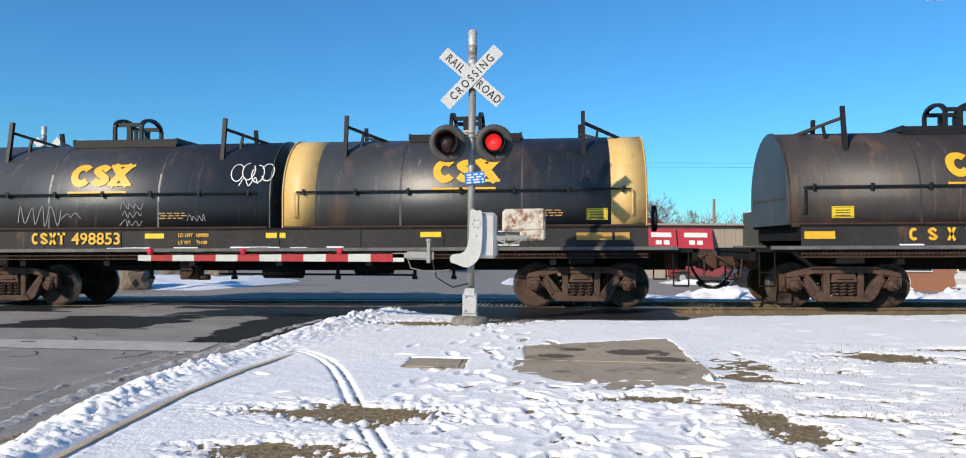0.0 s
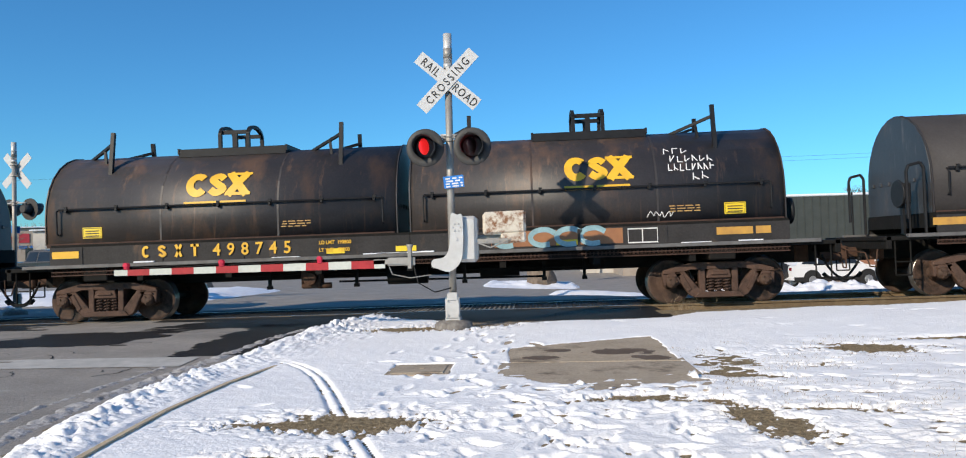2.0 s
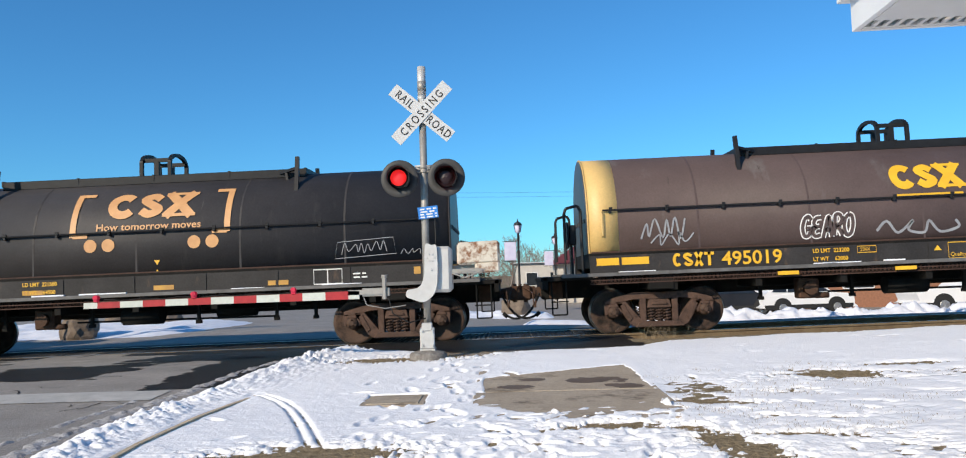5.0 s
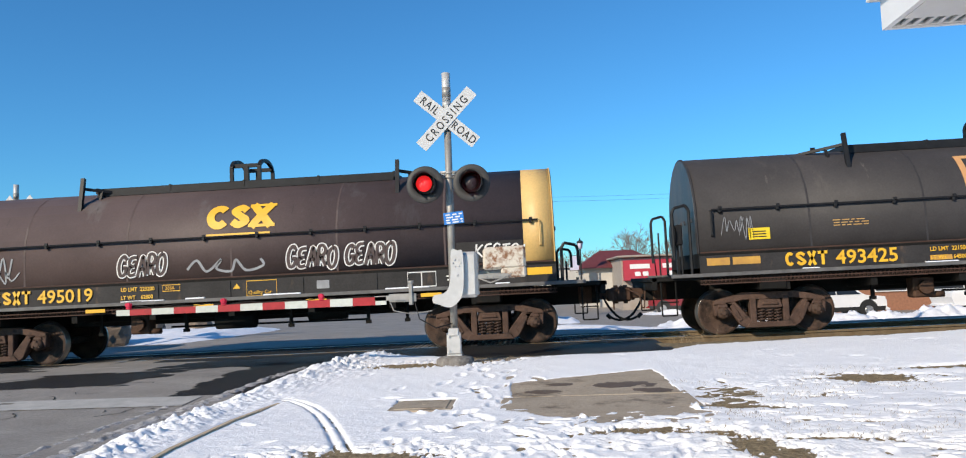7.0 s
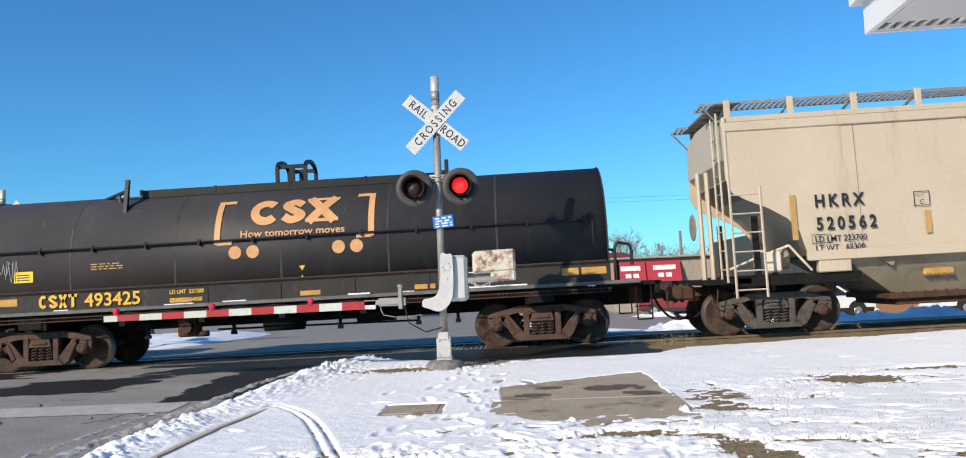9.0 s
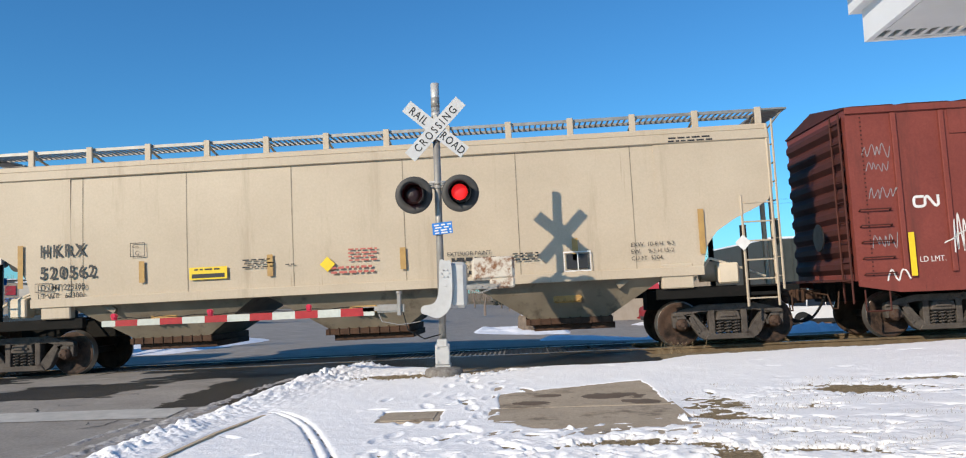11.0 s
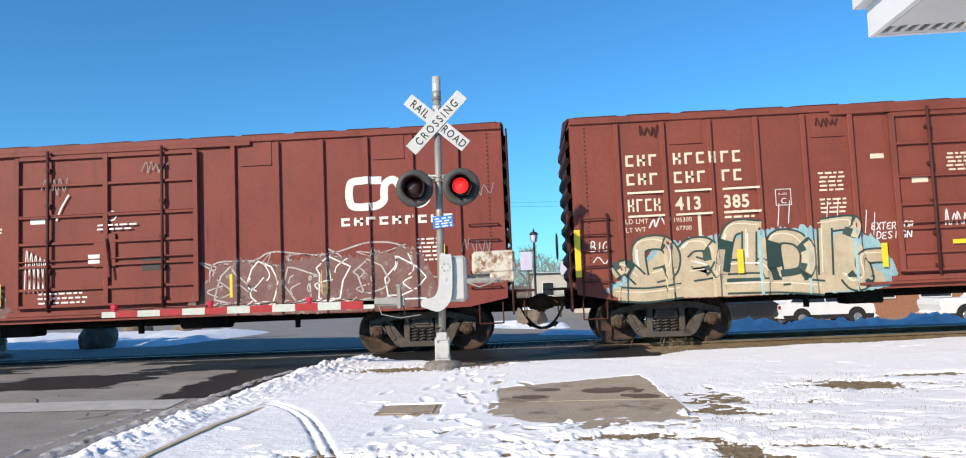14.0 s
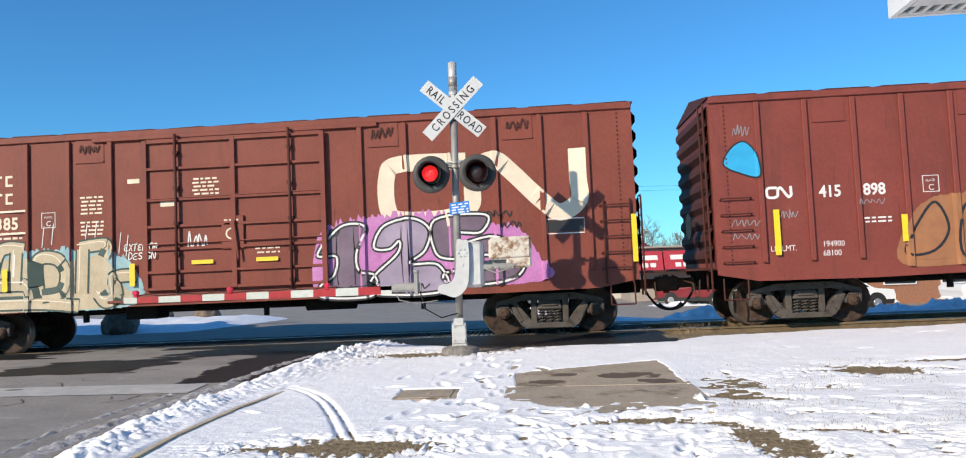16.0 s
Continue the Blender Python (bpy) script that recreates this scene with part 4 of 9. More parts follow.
# ---------------------------------------------------------------- crossing signal
def blade(parent, words, turn, y, label, gap=1.2):
    bm = bmesh.new()
    L, W = 0.61, 0.108
    box(bm, -L, L, -0.004, 0.004, -W, W, 0.001)
    ob = part("blade", bm, "sign_white", parent, label)
    ob.matrix_basis = pose(0, y, 3.87, 0, -turn, 0)
    for body, u in words:
        bm = bmesh.new()
        lettering(bm, body, 0.185, u, -0.063, flat(0.007), wide=0.8, space=gap, align="CENTER", fat=0.002)
        part("letters", mesh("letters", bm, "letter_black", fix=False), "letter_black", ob, "black block letters")


def crossing_signal(at, turn, full=True):
    sig = thing("crossing_signal", at, "grey railroad crossing mast with crossbuck, red flashing lights and lowered gate" if full else
                "distant railroad crossing mast with crossbuck and lights, seen from behind", "crossing signal", rz=turn)
    bm = bmesh.new()
    rod(bm, (0, 0, 0.3), (0, 0, 4.2), 0.058, seg=16)
    part("mast", bm, "galv", sig)
    bm = bmesh.new()
    rod(bm, (0, 0, 4.15), (0, 0, 4.64), 0.068, seg=16)
    rod(bm, (0, 0, 4.08), (0, 0, 4.16), 0.072, seg=16)
    part("mast_cap", bm, "aluminium", sig, "pale upper sleeve of the mast")
    blade(sig, [("RAIL", -0.35), ("ROAD", 0.36)], -41, -0.085, "white blade that reads RAIL ROAD")
    blade(sig, [("CROSSING", 0.0)], 46, -0.1, "white blade that reads CROSSING", 1.42)
    bm = bmesh.new()
    box(bm, -0.03, 0.03, -0.08, -0.05, 3.75, 4.1)
    rod(bm, (-0.4, -0.02, 2.98), (0.4, -0.02, 2.98), 0.022, seg=8)
    rod(bm, (-0.14, -0.02, 3.02), (0.14, -0.02, 3.02), 0.018, seg=8)
    part("cross_arm", bm, "aluminium", sig)
    for z in (2.93, 3.0, 3.72, 4.02):
        bm = bmesh.new()
        lathe(bm, [(0.062, z - 0.02), (0.07, z - 0.018), (0.07, z + 0.018), (0.062, z + 0.02)], "z", 16)
        for dx in (-0.085, 0.085):
            box(bm, dx - 0.025, dx + 0.025, -0.05, 0.02, z - 0.014, z + 0.014, 0.004)
            rod(bm, (dx, -0.07, z), (dx, 0.04, z), 0.009, seg=6)
        part("clamp", bm, "galv", sig, "bolted steel clamp round the mast")
    bm = bmesh.new()
    lathe(bm, [(0.069, 4.24), (0.071, 4.24), (0.071, 4.4), (0.069, 4.4)], "z", 16)
    part("sleeve_band", bm, "galv", sig, "dull grey band round the upper sleeve")
    lenses = []
    for x in (-0.37, 0.37):
        bm = bmesh.new()
        lathe(bm, [(0.295, 0.02), (0.3, 0.0), (0.29, -0.015), (0.17, -0.005), (0.165, 0.02)], "y", 32, (x, -0.16, 2.81))
        head = part("light_head", bm, "signal_black", sig, "round black light with a hood")
        bm = bmesh.new()
        n = 22
        rows = []
        for i in range(n + 1):
            a = radians(-58 + 296 * i / n)
            d = 0.34 - 0.2 * abs(i / n - 0.5) ** 1.5 * 2
            rows.append([(x + 0.165 * math.cos(a) * k, y, 2.81 + 0.165 * math.sin(a) * k) for k, y in ((1, -0.16), (1.06, -0.16 - d), (1.1, -0.16 - d), (1.04, -0.16))])
        vs = [[bm.verts.new(p) for p in r] for r in rows]
        for p, q in zip(vs, vs[1:]):
            for j in range(4):
                f = bm.faces.new((p[j], q[j], q[(j + 1) % 4], p[(j + 1) % 4]))
                f.smooth = True
        part("hood", bm, "signal_black", head)
        bm = bmesh.new()
        rod(bm, (x, 0.08, 2.81), (x, -0.15, 2.81), 0.1, 0.15, seg=16)
        rod(bm, (x, -0.02, 2.88), (x, -0.02, 2.98), 0.03, seg=8)
        part("housing", bm, "signal_black", head)
        # the lens turns its lit or its unlit face to the road
        bm = bmesh.new()
        lathe(bm, [(0.02, -0.03), (0.08, -0.022), (0.128, 0.0), (0.128, 0.004), (0.08, 0.026), (0.02, 0.034)], "y", 24)
        me = mesh("lens", bm, "lens_lit")
        me.materials.append(M["lens_dark"])
        for p in me.polygons:
            p.material_index = 1 if p.center.y > 0.002 else 0
        lens = part("lens", me, "lens_lit", head, "red lens")
        lens.location = (x, -0.3, 2.81)
        lenses.append(lens)
    bm = bmesh.new()
    box(bm, -0.16, 0.16, -0.075, -0.068, -0.095, 0.095, 0.002)
    ob = part("notice", bm, "sign_blue", sig, "small blue emergency notice")
    ob.matrix_basis = pose(0.06, -0.01, 2.27, 0, -5, 0)
    bm = bmesh.new()
    rr = random.Random(8)
    small_print(bm, -0.13, 0.045, 0.27, 4, flat(0.079), rr, 0.022, 0.042)
    part("print", mesh("print", bm, "decal_white", fix=False), "decal_white", ob)
    # foundation
    bm = bmesh.new()
    lathe(bm, [(0.3, -0.25), (0.3, 0.02), (0.27, 0.06), (0.16, 0.09), (0.05, 0.1)], "z", 18)
    part("foundation", bm, "ballast", sig, "rough round concrete foundation")
    bm = bmesh.new()
    box(bm, -0.12, 0.12, -0.1, 0.1, 0.08, 0.14, 0.01)
    box(bm, -0.115, 0.115, -0.12, -0.06, 0.12, 0.46, 0.015)
    box(bm, -0.085, 0.085, -0.14, -0.06, 0.4, 0.53, 0.015)
    for dx, z in ((-0.08, 0.18), (0.08, 0.18), (-0.08, 0.4), (0.08, 0.4), (0, 0.47)):
        rod(bm, (dx, -0.12, z), (dx, -0.15, z), 0.018, seg=6)
    part("base_casting", bm, "aluminium", sig, "bolted grey base casting")
    if full:
        bm = bmesh.new()
        box(bm, 0.05, 0.42, -0.22, 0.16, 1.0, 1.72, 0.05)
        part("gate_box", bm, "aluminium", sig, "rounded grey gate mechanism case")
        bm = bmesh.new()
        pts = smooth_path([(0.12, 1.74), (0.02, 1.74), (0.0, 1.35), (-0.04, 1.16), (-0.12, 1.08), (-0.27, 1.05), (-0.29, 0.95), (-0.2, 0.91), (-0.02, 0.86), (0.14, 0.98), (0.2, 1.2), (0.2, 1.7)], 4, True)
        prism(bm, pts, -0.3, -0.24)
        for k in range(6):
            a = k * math.pi / 3
            rod(bm, (0.1 + 0.06 * math.cos(a), -0.3, 1.55 + 0.06 * math.sin(a)), (0.1 + 0.06 * math.cos(a), -0.318, 1.55 + 0.06 * math.sin(a)), 0.014, seg=6)
        rod(bm, (0.1, -0.3, 1.36), (0.1, -0.315, 1.36), 0.02, seg=8)
        part("arm_bracket", bm, "aluminium", sig, "curved cast arm bracket with bolts")
        bm = bmesh.new()
        box(bm, -0.98, -0.55, -0.29, -0.25, 0.97, 1.1, 0.008)
        box(bm, -1.2, -0.62, -0.31, -0.29, 1.0, 1.075)
        box(bm, -0.66, -0.6, -0.33, -0.24, 0.92, 1.26, 0.01)
        rod(bm, (-0.63, -0.28, 1.25), (-0.63, -0.28, 1.3), 0.05, seg=10)
        pipe(bm, [(-0.95, -0.32, 0.96), (-0.9, -0.33, 0.84), (-0.62, -0.33, 0.78), (-0.3, -0.3, 0.82)], 0.008)
        part("arm_adapter", bm, "galv", sig, "steel arm adapter with bolts")
        bm = bmesh.new()
        pipe(bm, [(0.42, -0.2, 1.3), (0.62, -0.24, 1.22), (0.8, -0.24, 1.28), (0.95, -0.2, 1.35)], 0.012)
        box(bm, 0.4, 0.9, -0.17, -0.12, 1.28, 1.36, 0.01)
        box(bm, 0.4, 0.9, 0.0, 0.05, 1.28, 1.42, 0.01)
        for k in range(3):
            rod(bm, (0.55 + 0.1 * k, -0.17, 1.32), (0.55 + 0.1 * k, -0.19, 1.32), 0.015, seg=6)
        part("counterweight_arm", bm, "galv", sig)
        bm = bmesh.new()
        box(bm, 0.5, 1.18, -0.12, 0.0, 1.42, 1.78, 0.04)
        box(bm, 0.78, 1.18, -0.115, -0.01, 1.28, 1.45, 0.03)
        for v in bm.verts:
            v.co += Vector((0, 0, 0.015 * math.sin(v.co.x * 23)))
        part("counterweight", bm, "counterweight", sig, "chipped cream counterweight with heavy rust")
        # the arm, lowered across the road
        bm = bmesh.new()
        arm = bmesh.new()
        X0, X1, n = -5.37, -1.02, 0
        lens_u = [X0 + 0.23]
        u = X0
        z = lambda u: 1.0 + 0.011 * (u + 1.0)
        cuts, red = [X0], False
        wide = 0.36
        cuts.append(X0 + 0.22)
        while cuts[-1] + wide < X1 - 0.1:
            cuts.append(cuts[-1] + wide)
        cuts.append(X1)
        for i, (a, b) in enumerate(zip(cuts, cuts[1:])):
            bm = bmesh.new()
            vs = []
            for uu in (a, b):
                hh = 0.046 + 0.004 * (uu - X0)
                vs += [bm.verts.new((uu, yy, z(uu) + zz)) for yy in (-0.31, -0.285) for zz in (-hh, hh)]
            for q in ((0, 1, 3, 2), (4, 6, 7, 5), (0, 4, 5, 1), (2, 3, 7, 6), (0, 2, 6, 4), (1, 5, 7, 3)):
                bm.faces.new([vs[k] for k in q])
            part("arm_stripe", bm, "arm_red" if i % 2 else "arm_white", sig, "red reflective stripe of the gate arm" if i % 2 else "pale reflective stripe of the gate arm")
        for u in (X0 + 0.2, X0 + 1.75, X0 + 3.32):
            bm = bmesh.new()
            rod(bm, (u, -0.35, z(u) + 0.12), (u, -0.26, z(u) + 0.12), 0.038, seg=14)
            box(bm, u - 0.035, u + 0.035, -0.33, -0.27, z(u) + 0.05, z(u) + 0.1, 0.008)
            part("arm_lamp", bm, "lamp_red", sig, "small red lamp on the gate arm")
        bm = bmesh.new()
        pts = [(X0 + 0.2, -0.27, z(X0) + 0.08)]
        for k in range(24):
            u = X0 + 0.2 + k * 0.18
            pts.append((u, -0.27, z(u) + 0.075 + 0.014 * math.sin(k * 1.9)))
        pipe(bm, pts, 0.007, 5)
        pipe(bm, [(-0.6, -0.25, 1.05), (-0.5, -0.34, 0.7), (-0.25, -0.3, 0.55), (-0.02, -0.1, 0.6)], 0.01)
        part("arm_cable", bm, "cable", sig)
    return sig, lenses


signal, LENSES = crossing_signal((-1.27, 12.1, 0.17), 0)
far_signal, _ = crossing_signal((-14.0, 19.9, float(gz(-14, 19.9)) + 0.05), 166, False)

# ---------------------------------------------------------------- behind the track
def heap(name, xs, ys, high, material, sd, label, seedscale=2.0, category="snow bank", lumpy=1.0):
    """A lumpy bank of ploughed snow."""
    cx, cy, rx, ry = (xs[0] + xs[1]) / 2, (ys[0] + ys[1]) / 2, (xs[1] - xs[0]) / 2, (ys[1] - ys[0]) / 2

    def top(x, y):
        u, v = abs(x - cx) / rx, abs(y - cy) / ry
        f = ease(1.0, 0.75, u) * ease(1.0, 0.15, v)
        n = 0.35 + 0.9 * fbm(x * 0.7, y * 0.7, sd) + lumpy * 1.7 * (fbm(x * seedscale, y * seedscale, sd + 3, 4) - 0.5)
        return gz(x, y) - 0.08 + high * f * n + 0.08 * f
    return sheet(name, steps((xs[0], xs[1], 0.09)), steps((ys[0], ys[1], 0.09)), top, material, label=label, category=category, kind="")


heap("snow_bank", (2.9, 19.0), (22.6, 25.4), 0.4, "bank_snow", 3, "ploughed lumpy bank of snow along the parking lot", 2.6)
heap("snow_bank", (19.0, 36), (22.8, 25.6), 0.35, "bank_snow", 5, "ploughed lumpy bank of snow along the parking lot", 2.6)
heap("snow_apron", (0.2, 5.2), (22.2, 25.0), 0.12, "bank_snow", 7, "thin low strip of old snow on the asphalt", 2.0, "snow", 0.5)
heap("snow_island", (-24, -9.2), (20.6, 33), 0.2, "bank_snow", 8, "snow-covered traffic island behind the track", 1.2, "snow", 0.4)
heap("snow_island", (-3.0, 2.8), (40, 46), 0.3, "bank_snow", 9, "snow-covered island in the parking lot", 1.2, "snow", 0.5)
heap("snow_strip", (6, 32), (46, 50), 0.5, "bank_snow", 10, "snow along the front of the shops", 1.4, "snow", 0.6)
heap("snow_strip", (-46, -22), (46, 56), 0.4, "bank_snow", 12, "snow-covered verge beside the road", 0.8, "snow", 0.4)


def boulder(x, y, r, h, label):
    bm = bmesh.new()
    bmesh.ops.create_icosphere(bm, subdivisions=3, radius=1)
    for v in bm.verts:
        k = 1 + 0.25 * (noise.noise(v.co * 1.7 + Vector((x, y, 0))))
        v.co = Vector((v.co.x * r * k, v.co.y * r * k, max(v.co.z, -0.5) * h * k))
    rock = thing("boulder", (x, y, float(gz(x, y)) + 0.4 * h), label, "boulder")
    part("stone", bm, "boulder", rock)
    bm = bmesh.new()
    bmesh.ops.create_icosphere(bm, subdivisions=3, radius=1)
    for v in bm.verts:
        v.co = Vector((v.co.x * r * 0.85, v.co.y * r * 0.85, h * 0.72 + max(v.co.z, -0.2) * 0.16 * h * (1 + 0.5 * noise.noise(v.co * 3))))
    part("snow_cap", bm, "bank_snow", rock, "cap of snow")


boulder(-12.9, 22.8, 0.55, 0.55, "squat brown boulder with a cap of snow")
boulder(-14.9, 29.0, 0.5, 0.5, "squat brown boulder with a cap of snow")
boulder(-13.2, 29.5, 0.5, 0.4, "low dark rock in the snow")
boulder(0.5, 42.5, 0.8, 0.9, "brown boulder on the snowy island")


def vehicle(at, turn, kind, paint_name, label):
    """A parked car from the side profile out: body, glasshouse, wheels."""
    car = thing("parked_" + kind, at, label, "car", rz=turn)
    if kind == "pickup":
        L, low, W = 5.8, 0.45, 0.98
        body = [(-2.9, 0.55), (-2.88, 1.02), (-2.6, 1.12), (-1.3, 1.2), (-0.75, 1.85), (0.75, 1.88), (1.0, 1.2), (2.85, 1.2), (2.9, 0.6), (2.7, 0.45), (-2.6, 0.42)]
        glass = [[(-1.15, 1.24), (-0.72, 1.78), (0.0, 1.8), (0.0, 1.24)], [(0.08, 1.24), (0.08, 1.8), (0.68, 1.8), (0.85, 1.24)]]
        wheels, r = (-1.9, 1.8), 0.4
    else:
        L, low, W = 4.6, 0.4, 0.92
        body = [(-2.3, 0.5), (-2.28, 0.85), (-2.05, 1.0), (-1.25, 1.1), (-0.55, 1.6), (0.2, 1.69), (1.5, 1.62), (2.05, 1.15), (2.28, 1.0), (2.3, 0.55), (2.15, 0.36), (-2.1, 0.32)]
        glass = [[(-1.05, 1.13), (-0.5, 1.53), (0.1, 1.6), (0.1, 1.13)], [(0.17, 1.13), (0.17, 1.61), (0.95, 1.59), (1.05, 1.13)], [(1.12, 1.13), (1.02, 1.58), (1.45, 1.55), (1.85, 1.15)]]
        wheels, r = (-1.4, 1.33), 0.36
    bm = bmesh.new()
    pts = smooth_path(body, 4, True)
    fs = prism(bm, pts, -W, W)
    for v in bm.verts:
        if v.co.z > 1.1:
            v.co.y *= 1 - 0.22 * (v.co.z - 1.1) / 0.6
    part("body", bm, paint_name, car)
    for g in glass:
        bm = bmesh.new()
        prism(bm, g, -W - 0.012, W + 0.012)
        for v in bm.verts:
            v.co.y *= 1 - 0.22 * max(v.co.z - 1.1, 0) / 0.6
        part("side_window", bm, "car_glass", car, "dark glass")
    bm = bmesh.new()
    prism(bm, [(-2.2 if kind != "pickup" else -2.8, 0.3), (2.2 if kind != "pickup" else 2.8, 0.3), (2.25 if kind != "pickup" else 2.85, 0.52), (-2.25 if kind != "pickup" else -2.85, 0.52)], -W - 0.01, W + 0.01)
    part("lower_trim", bm, "tyre", car, "black lower trim")
    for sx, mt in ((-1, "trim_white"), (1, "lamp_red")):
        x = sx * (L / 2 - 0.1)
        for y in (-0.7, 0.7):
            bm = bmesh.new()
            box(bm, x - 0.12, x + 0.13, y - 0.14, y + 0.14, 0.8, 0.98, 0.03)
            part("lamp", bm, mt if mt == "trim_white" else "car_red", car, "headlamp" if sx < 0 else "red tail lamp")
    for x in wheels:
        bm = bmesh.new()
        rod(bm, (x, -W - 0.015, r + 0.05), (x, W + 0.015, r + 0.05), r + 0.09, seg=20)
        part("wheel_arch", bm, "tyre", car, "black wheel arch")
        for y in (-W + 0.08, W - 0.08):
            bm = bmesh.new()
            s = -1 if y < 0 else 1
            rod(bm, (x, y - 0.1, r), (x, y + 0.1 + 0.03 * s, r), r, seg=20)
            w = part("wheel", bm, "tyre", car)
            bm = bmesh.new()
            rod(bm, (x, y + s * 0.1, r), (x, y + s * 0.145, r), r * 0.62, r * 0.55, seg=16)
            for k in range(5):
                a = k * 2 * math.pi / 5
                rod(bm, (x, y + s * 0.15, r), (x + r * 0.55 * math.cos(a), y + s * 0.14, r + r * 0.55 * math.sin(a)), 0.03, seg=5)
            part("rim", bm, "rim", w, "alloy rim")
    return car


def on_lot(x, y):
    return (x, y, float(gz(x, y)))


vehicle(on_lot(14.6, 38.6), 186, "suv", "car_white", "white compact suv with black trim parked on the lot")
vehicle(on_lot(11.2, 38.9), 176, "suv_dark", "car_dark", "dark suv parked beside the white one")
vehicle(on_lot(21.8, 36.6), 180, "pickup", "car_white", "white pickup truck parked by the brick wall")
vehicle(on_lot(9.6, 47.5), 150, "suv_dark", "car_red", "dark red car farther off on the lot")
vehicle(on_lot(-9.0, 52.0), 165, "suv_dark", "car_dark", "dark suv standing far down the road")
vehicle(on_lot(-20.5, 50.0), 185, "suv", "car_white", "white suv parked far down the road")
vehicle(on_lot(-29.5, 45.0), 170, "pickup", "car_dark", "dark pickup parked far off on the verge")
vehicle(on_lot(28.5, 37.5), 180, "suv", "car_white", "white suv parked by the brick building")


def building(name, at, size, turn, wall, label, roof="snow", fascia=None, fascia_h=0.0, windows=(), doors=(), base_h=0.0, base=None):
    """A flat-roofed building: walls round an inside, fascia, roof slab, windows and doors on the front."""
    w, d, h = size
    b = thing(name, at, label, "building", rz=turn)
    bm = bmesh.new()
    box(bm, -w / 2, w / 2, 0, d, -1.0, h)
    part("wall", bm, wall, b)
    if base:
        bm = bmesh.new()
        box(bm, -w / 2 - 0.05, w / 2 + 0.05, -0.06, d + 0.05, -1.0, base_h)
        part("base_wall", bm, base, b)
    if fascia:
        bm = bmesh.new()
        box(bm, -w / 2 - 0.5, w / 2 + 0.5, -0.6, d + 0.4, h - fascia_h, h + 0.05)
        n = int(w / 0.4)
        for i in range(n):
            x = -w / 2 - 0.5 + (w + 1) * i / n
            box(bm, x, x + 0.04, -0.63, -0.6, h - fascia_h, h + 0.05)
        part("fascia", bm, fascia, b)
    bm = bmesh.new()
    box(bm, -w / 2 - 0.3, w / 2 + 0.3, -0.4, d + 0.3, h + 0.05, h + 0.2, 0.05)
    part("roof", bm, "bank_snow" if roof == "snow" else roof, b, "snow-covered roof" if roof == "snow" else "")
    for x, z, ww, hh in windows:
        bm = bmesh.new()
        box(bm, x - ww / 2 - 0.06, x + ww / 2 + 0.06, -0.09, 0.0, z - 0.06, z + hh + 0.06)
        win = part("window", bm, "trim_white", b)
        bm = bmesh.new()
        box(bm, x - ww / 2, x + ww / 2, -0.1, -0.05, z, z + hh)
        part("pane", bm, "window_dark", win, "dark glass pane")
    for x, ww, hh in doors:
        bm = bmesh.new()
        box(bm, x - ww / 2, x + ww / 2, -0.1, 0.02, -0.5, hh)
        part("door", bm, "window_dark", b, "dark glass door")
    return b


# brick shop with a dark ribbed fascia
A = building("brick_shop", (25.5, 43.0, -0.75), (23, 12, 4.4), 0, "brick", "brick shop with dark green ribbed fascia and snowy roof",
             fascia="siding_dark", fascia_h=2.4, windows=[(-9 + 3 * i, 0.9, 1.6, 1.2) for i in range(7)])
# tan shed with red awnings
B = building("tan_shop", (13.5, 55.5, -0.75), (14, 12, 3.5), 0, "siding_tan", "long low tan metal shop with red awnings", roof="siding_tan", windows=[(1.5, 0.6, 1.4, 1.2), (4.5, 0.6, 1.4, 1.2)])
for x0, x1 in ((-6.9, -4.7), (-4.6, -2.2)):
    bm = bmesh.new()
    prism(bm, [(x0, 1.9), (x1, 1.9), (x1, 3.35), (x0, 3.35)], -0.9, 0.0)
    for v in bm.verts:
        if v.co.z > 3 and v.co.y < -0.5:
            v.co.y = -0.25
    aw = part("awning", bm, "awning_red", B, "red cloth awning")
    bm = bmesh.new()
    bar(bm, x0 + 0.45, x1 - 0.35, 2.72, 3.05, lambda u, v: (u, -0.93 + (v - 1.9) * 0.45, v))
    bar(bm, x0 + 0.75, x0 + 1.15, 2.2, 2.5, lambda u, v: (u, -0.93 + (v - 1.9) * 0.45, v))
    bar(bm, x0 + 1.3, x0 + 1.7, 2.2, 2.5, lambda u, v: (u, -0.93 + (v - 1.9) * 0.45, v))
    part("sign_panel", mesh("sign_panel", bm, "decal_white", fix=False), "decal_white", aw, "white sign panel")
bm = bmesh.new()
n = 36
for i in range(n):
    x = -2.1 + 9.1 * i / n
    box(bm, x, x + 0.06, -0.03, 0.0, -0.8, 3.45)
part("siding_rib", bm, "siding_tan", B)
# maroon hip-roofed house behind
H = thing("maroon_house", (7.2, 62, -0.7), "low house with a dark maroon roof", "house")
bm = bmesh.new()
box(bm, -3, 3, 0, 6, -0.5, 3.0)
part("wall", bm, "stucco", H)
bm = bmesh.new()
vs = [bm.verts.new(p) for p in ((-3.6, -0.6, 2.9), (3.6, -0.6, 2.9), (3.6, 6.6, 2.9), (-3.6, 6.6, 2.9), (-1.4, 3, 4.4), (1.4, 3, 4.4))]
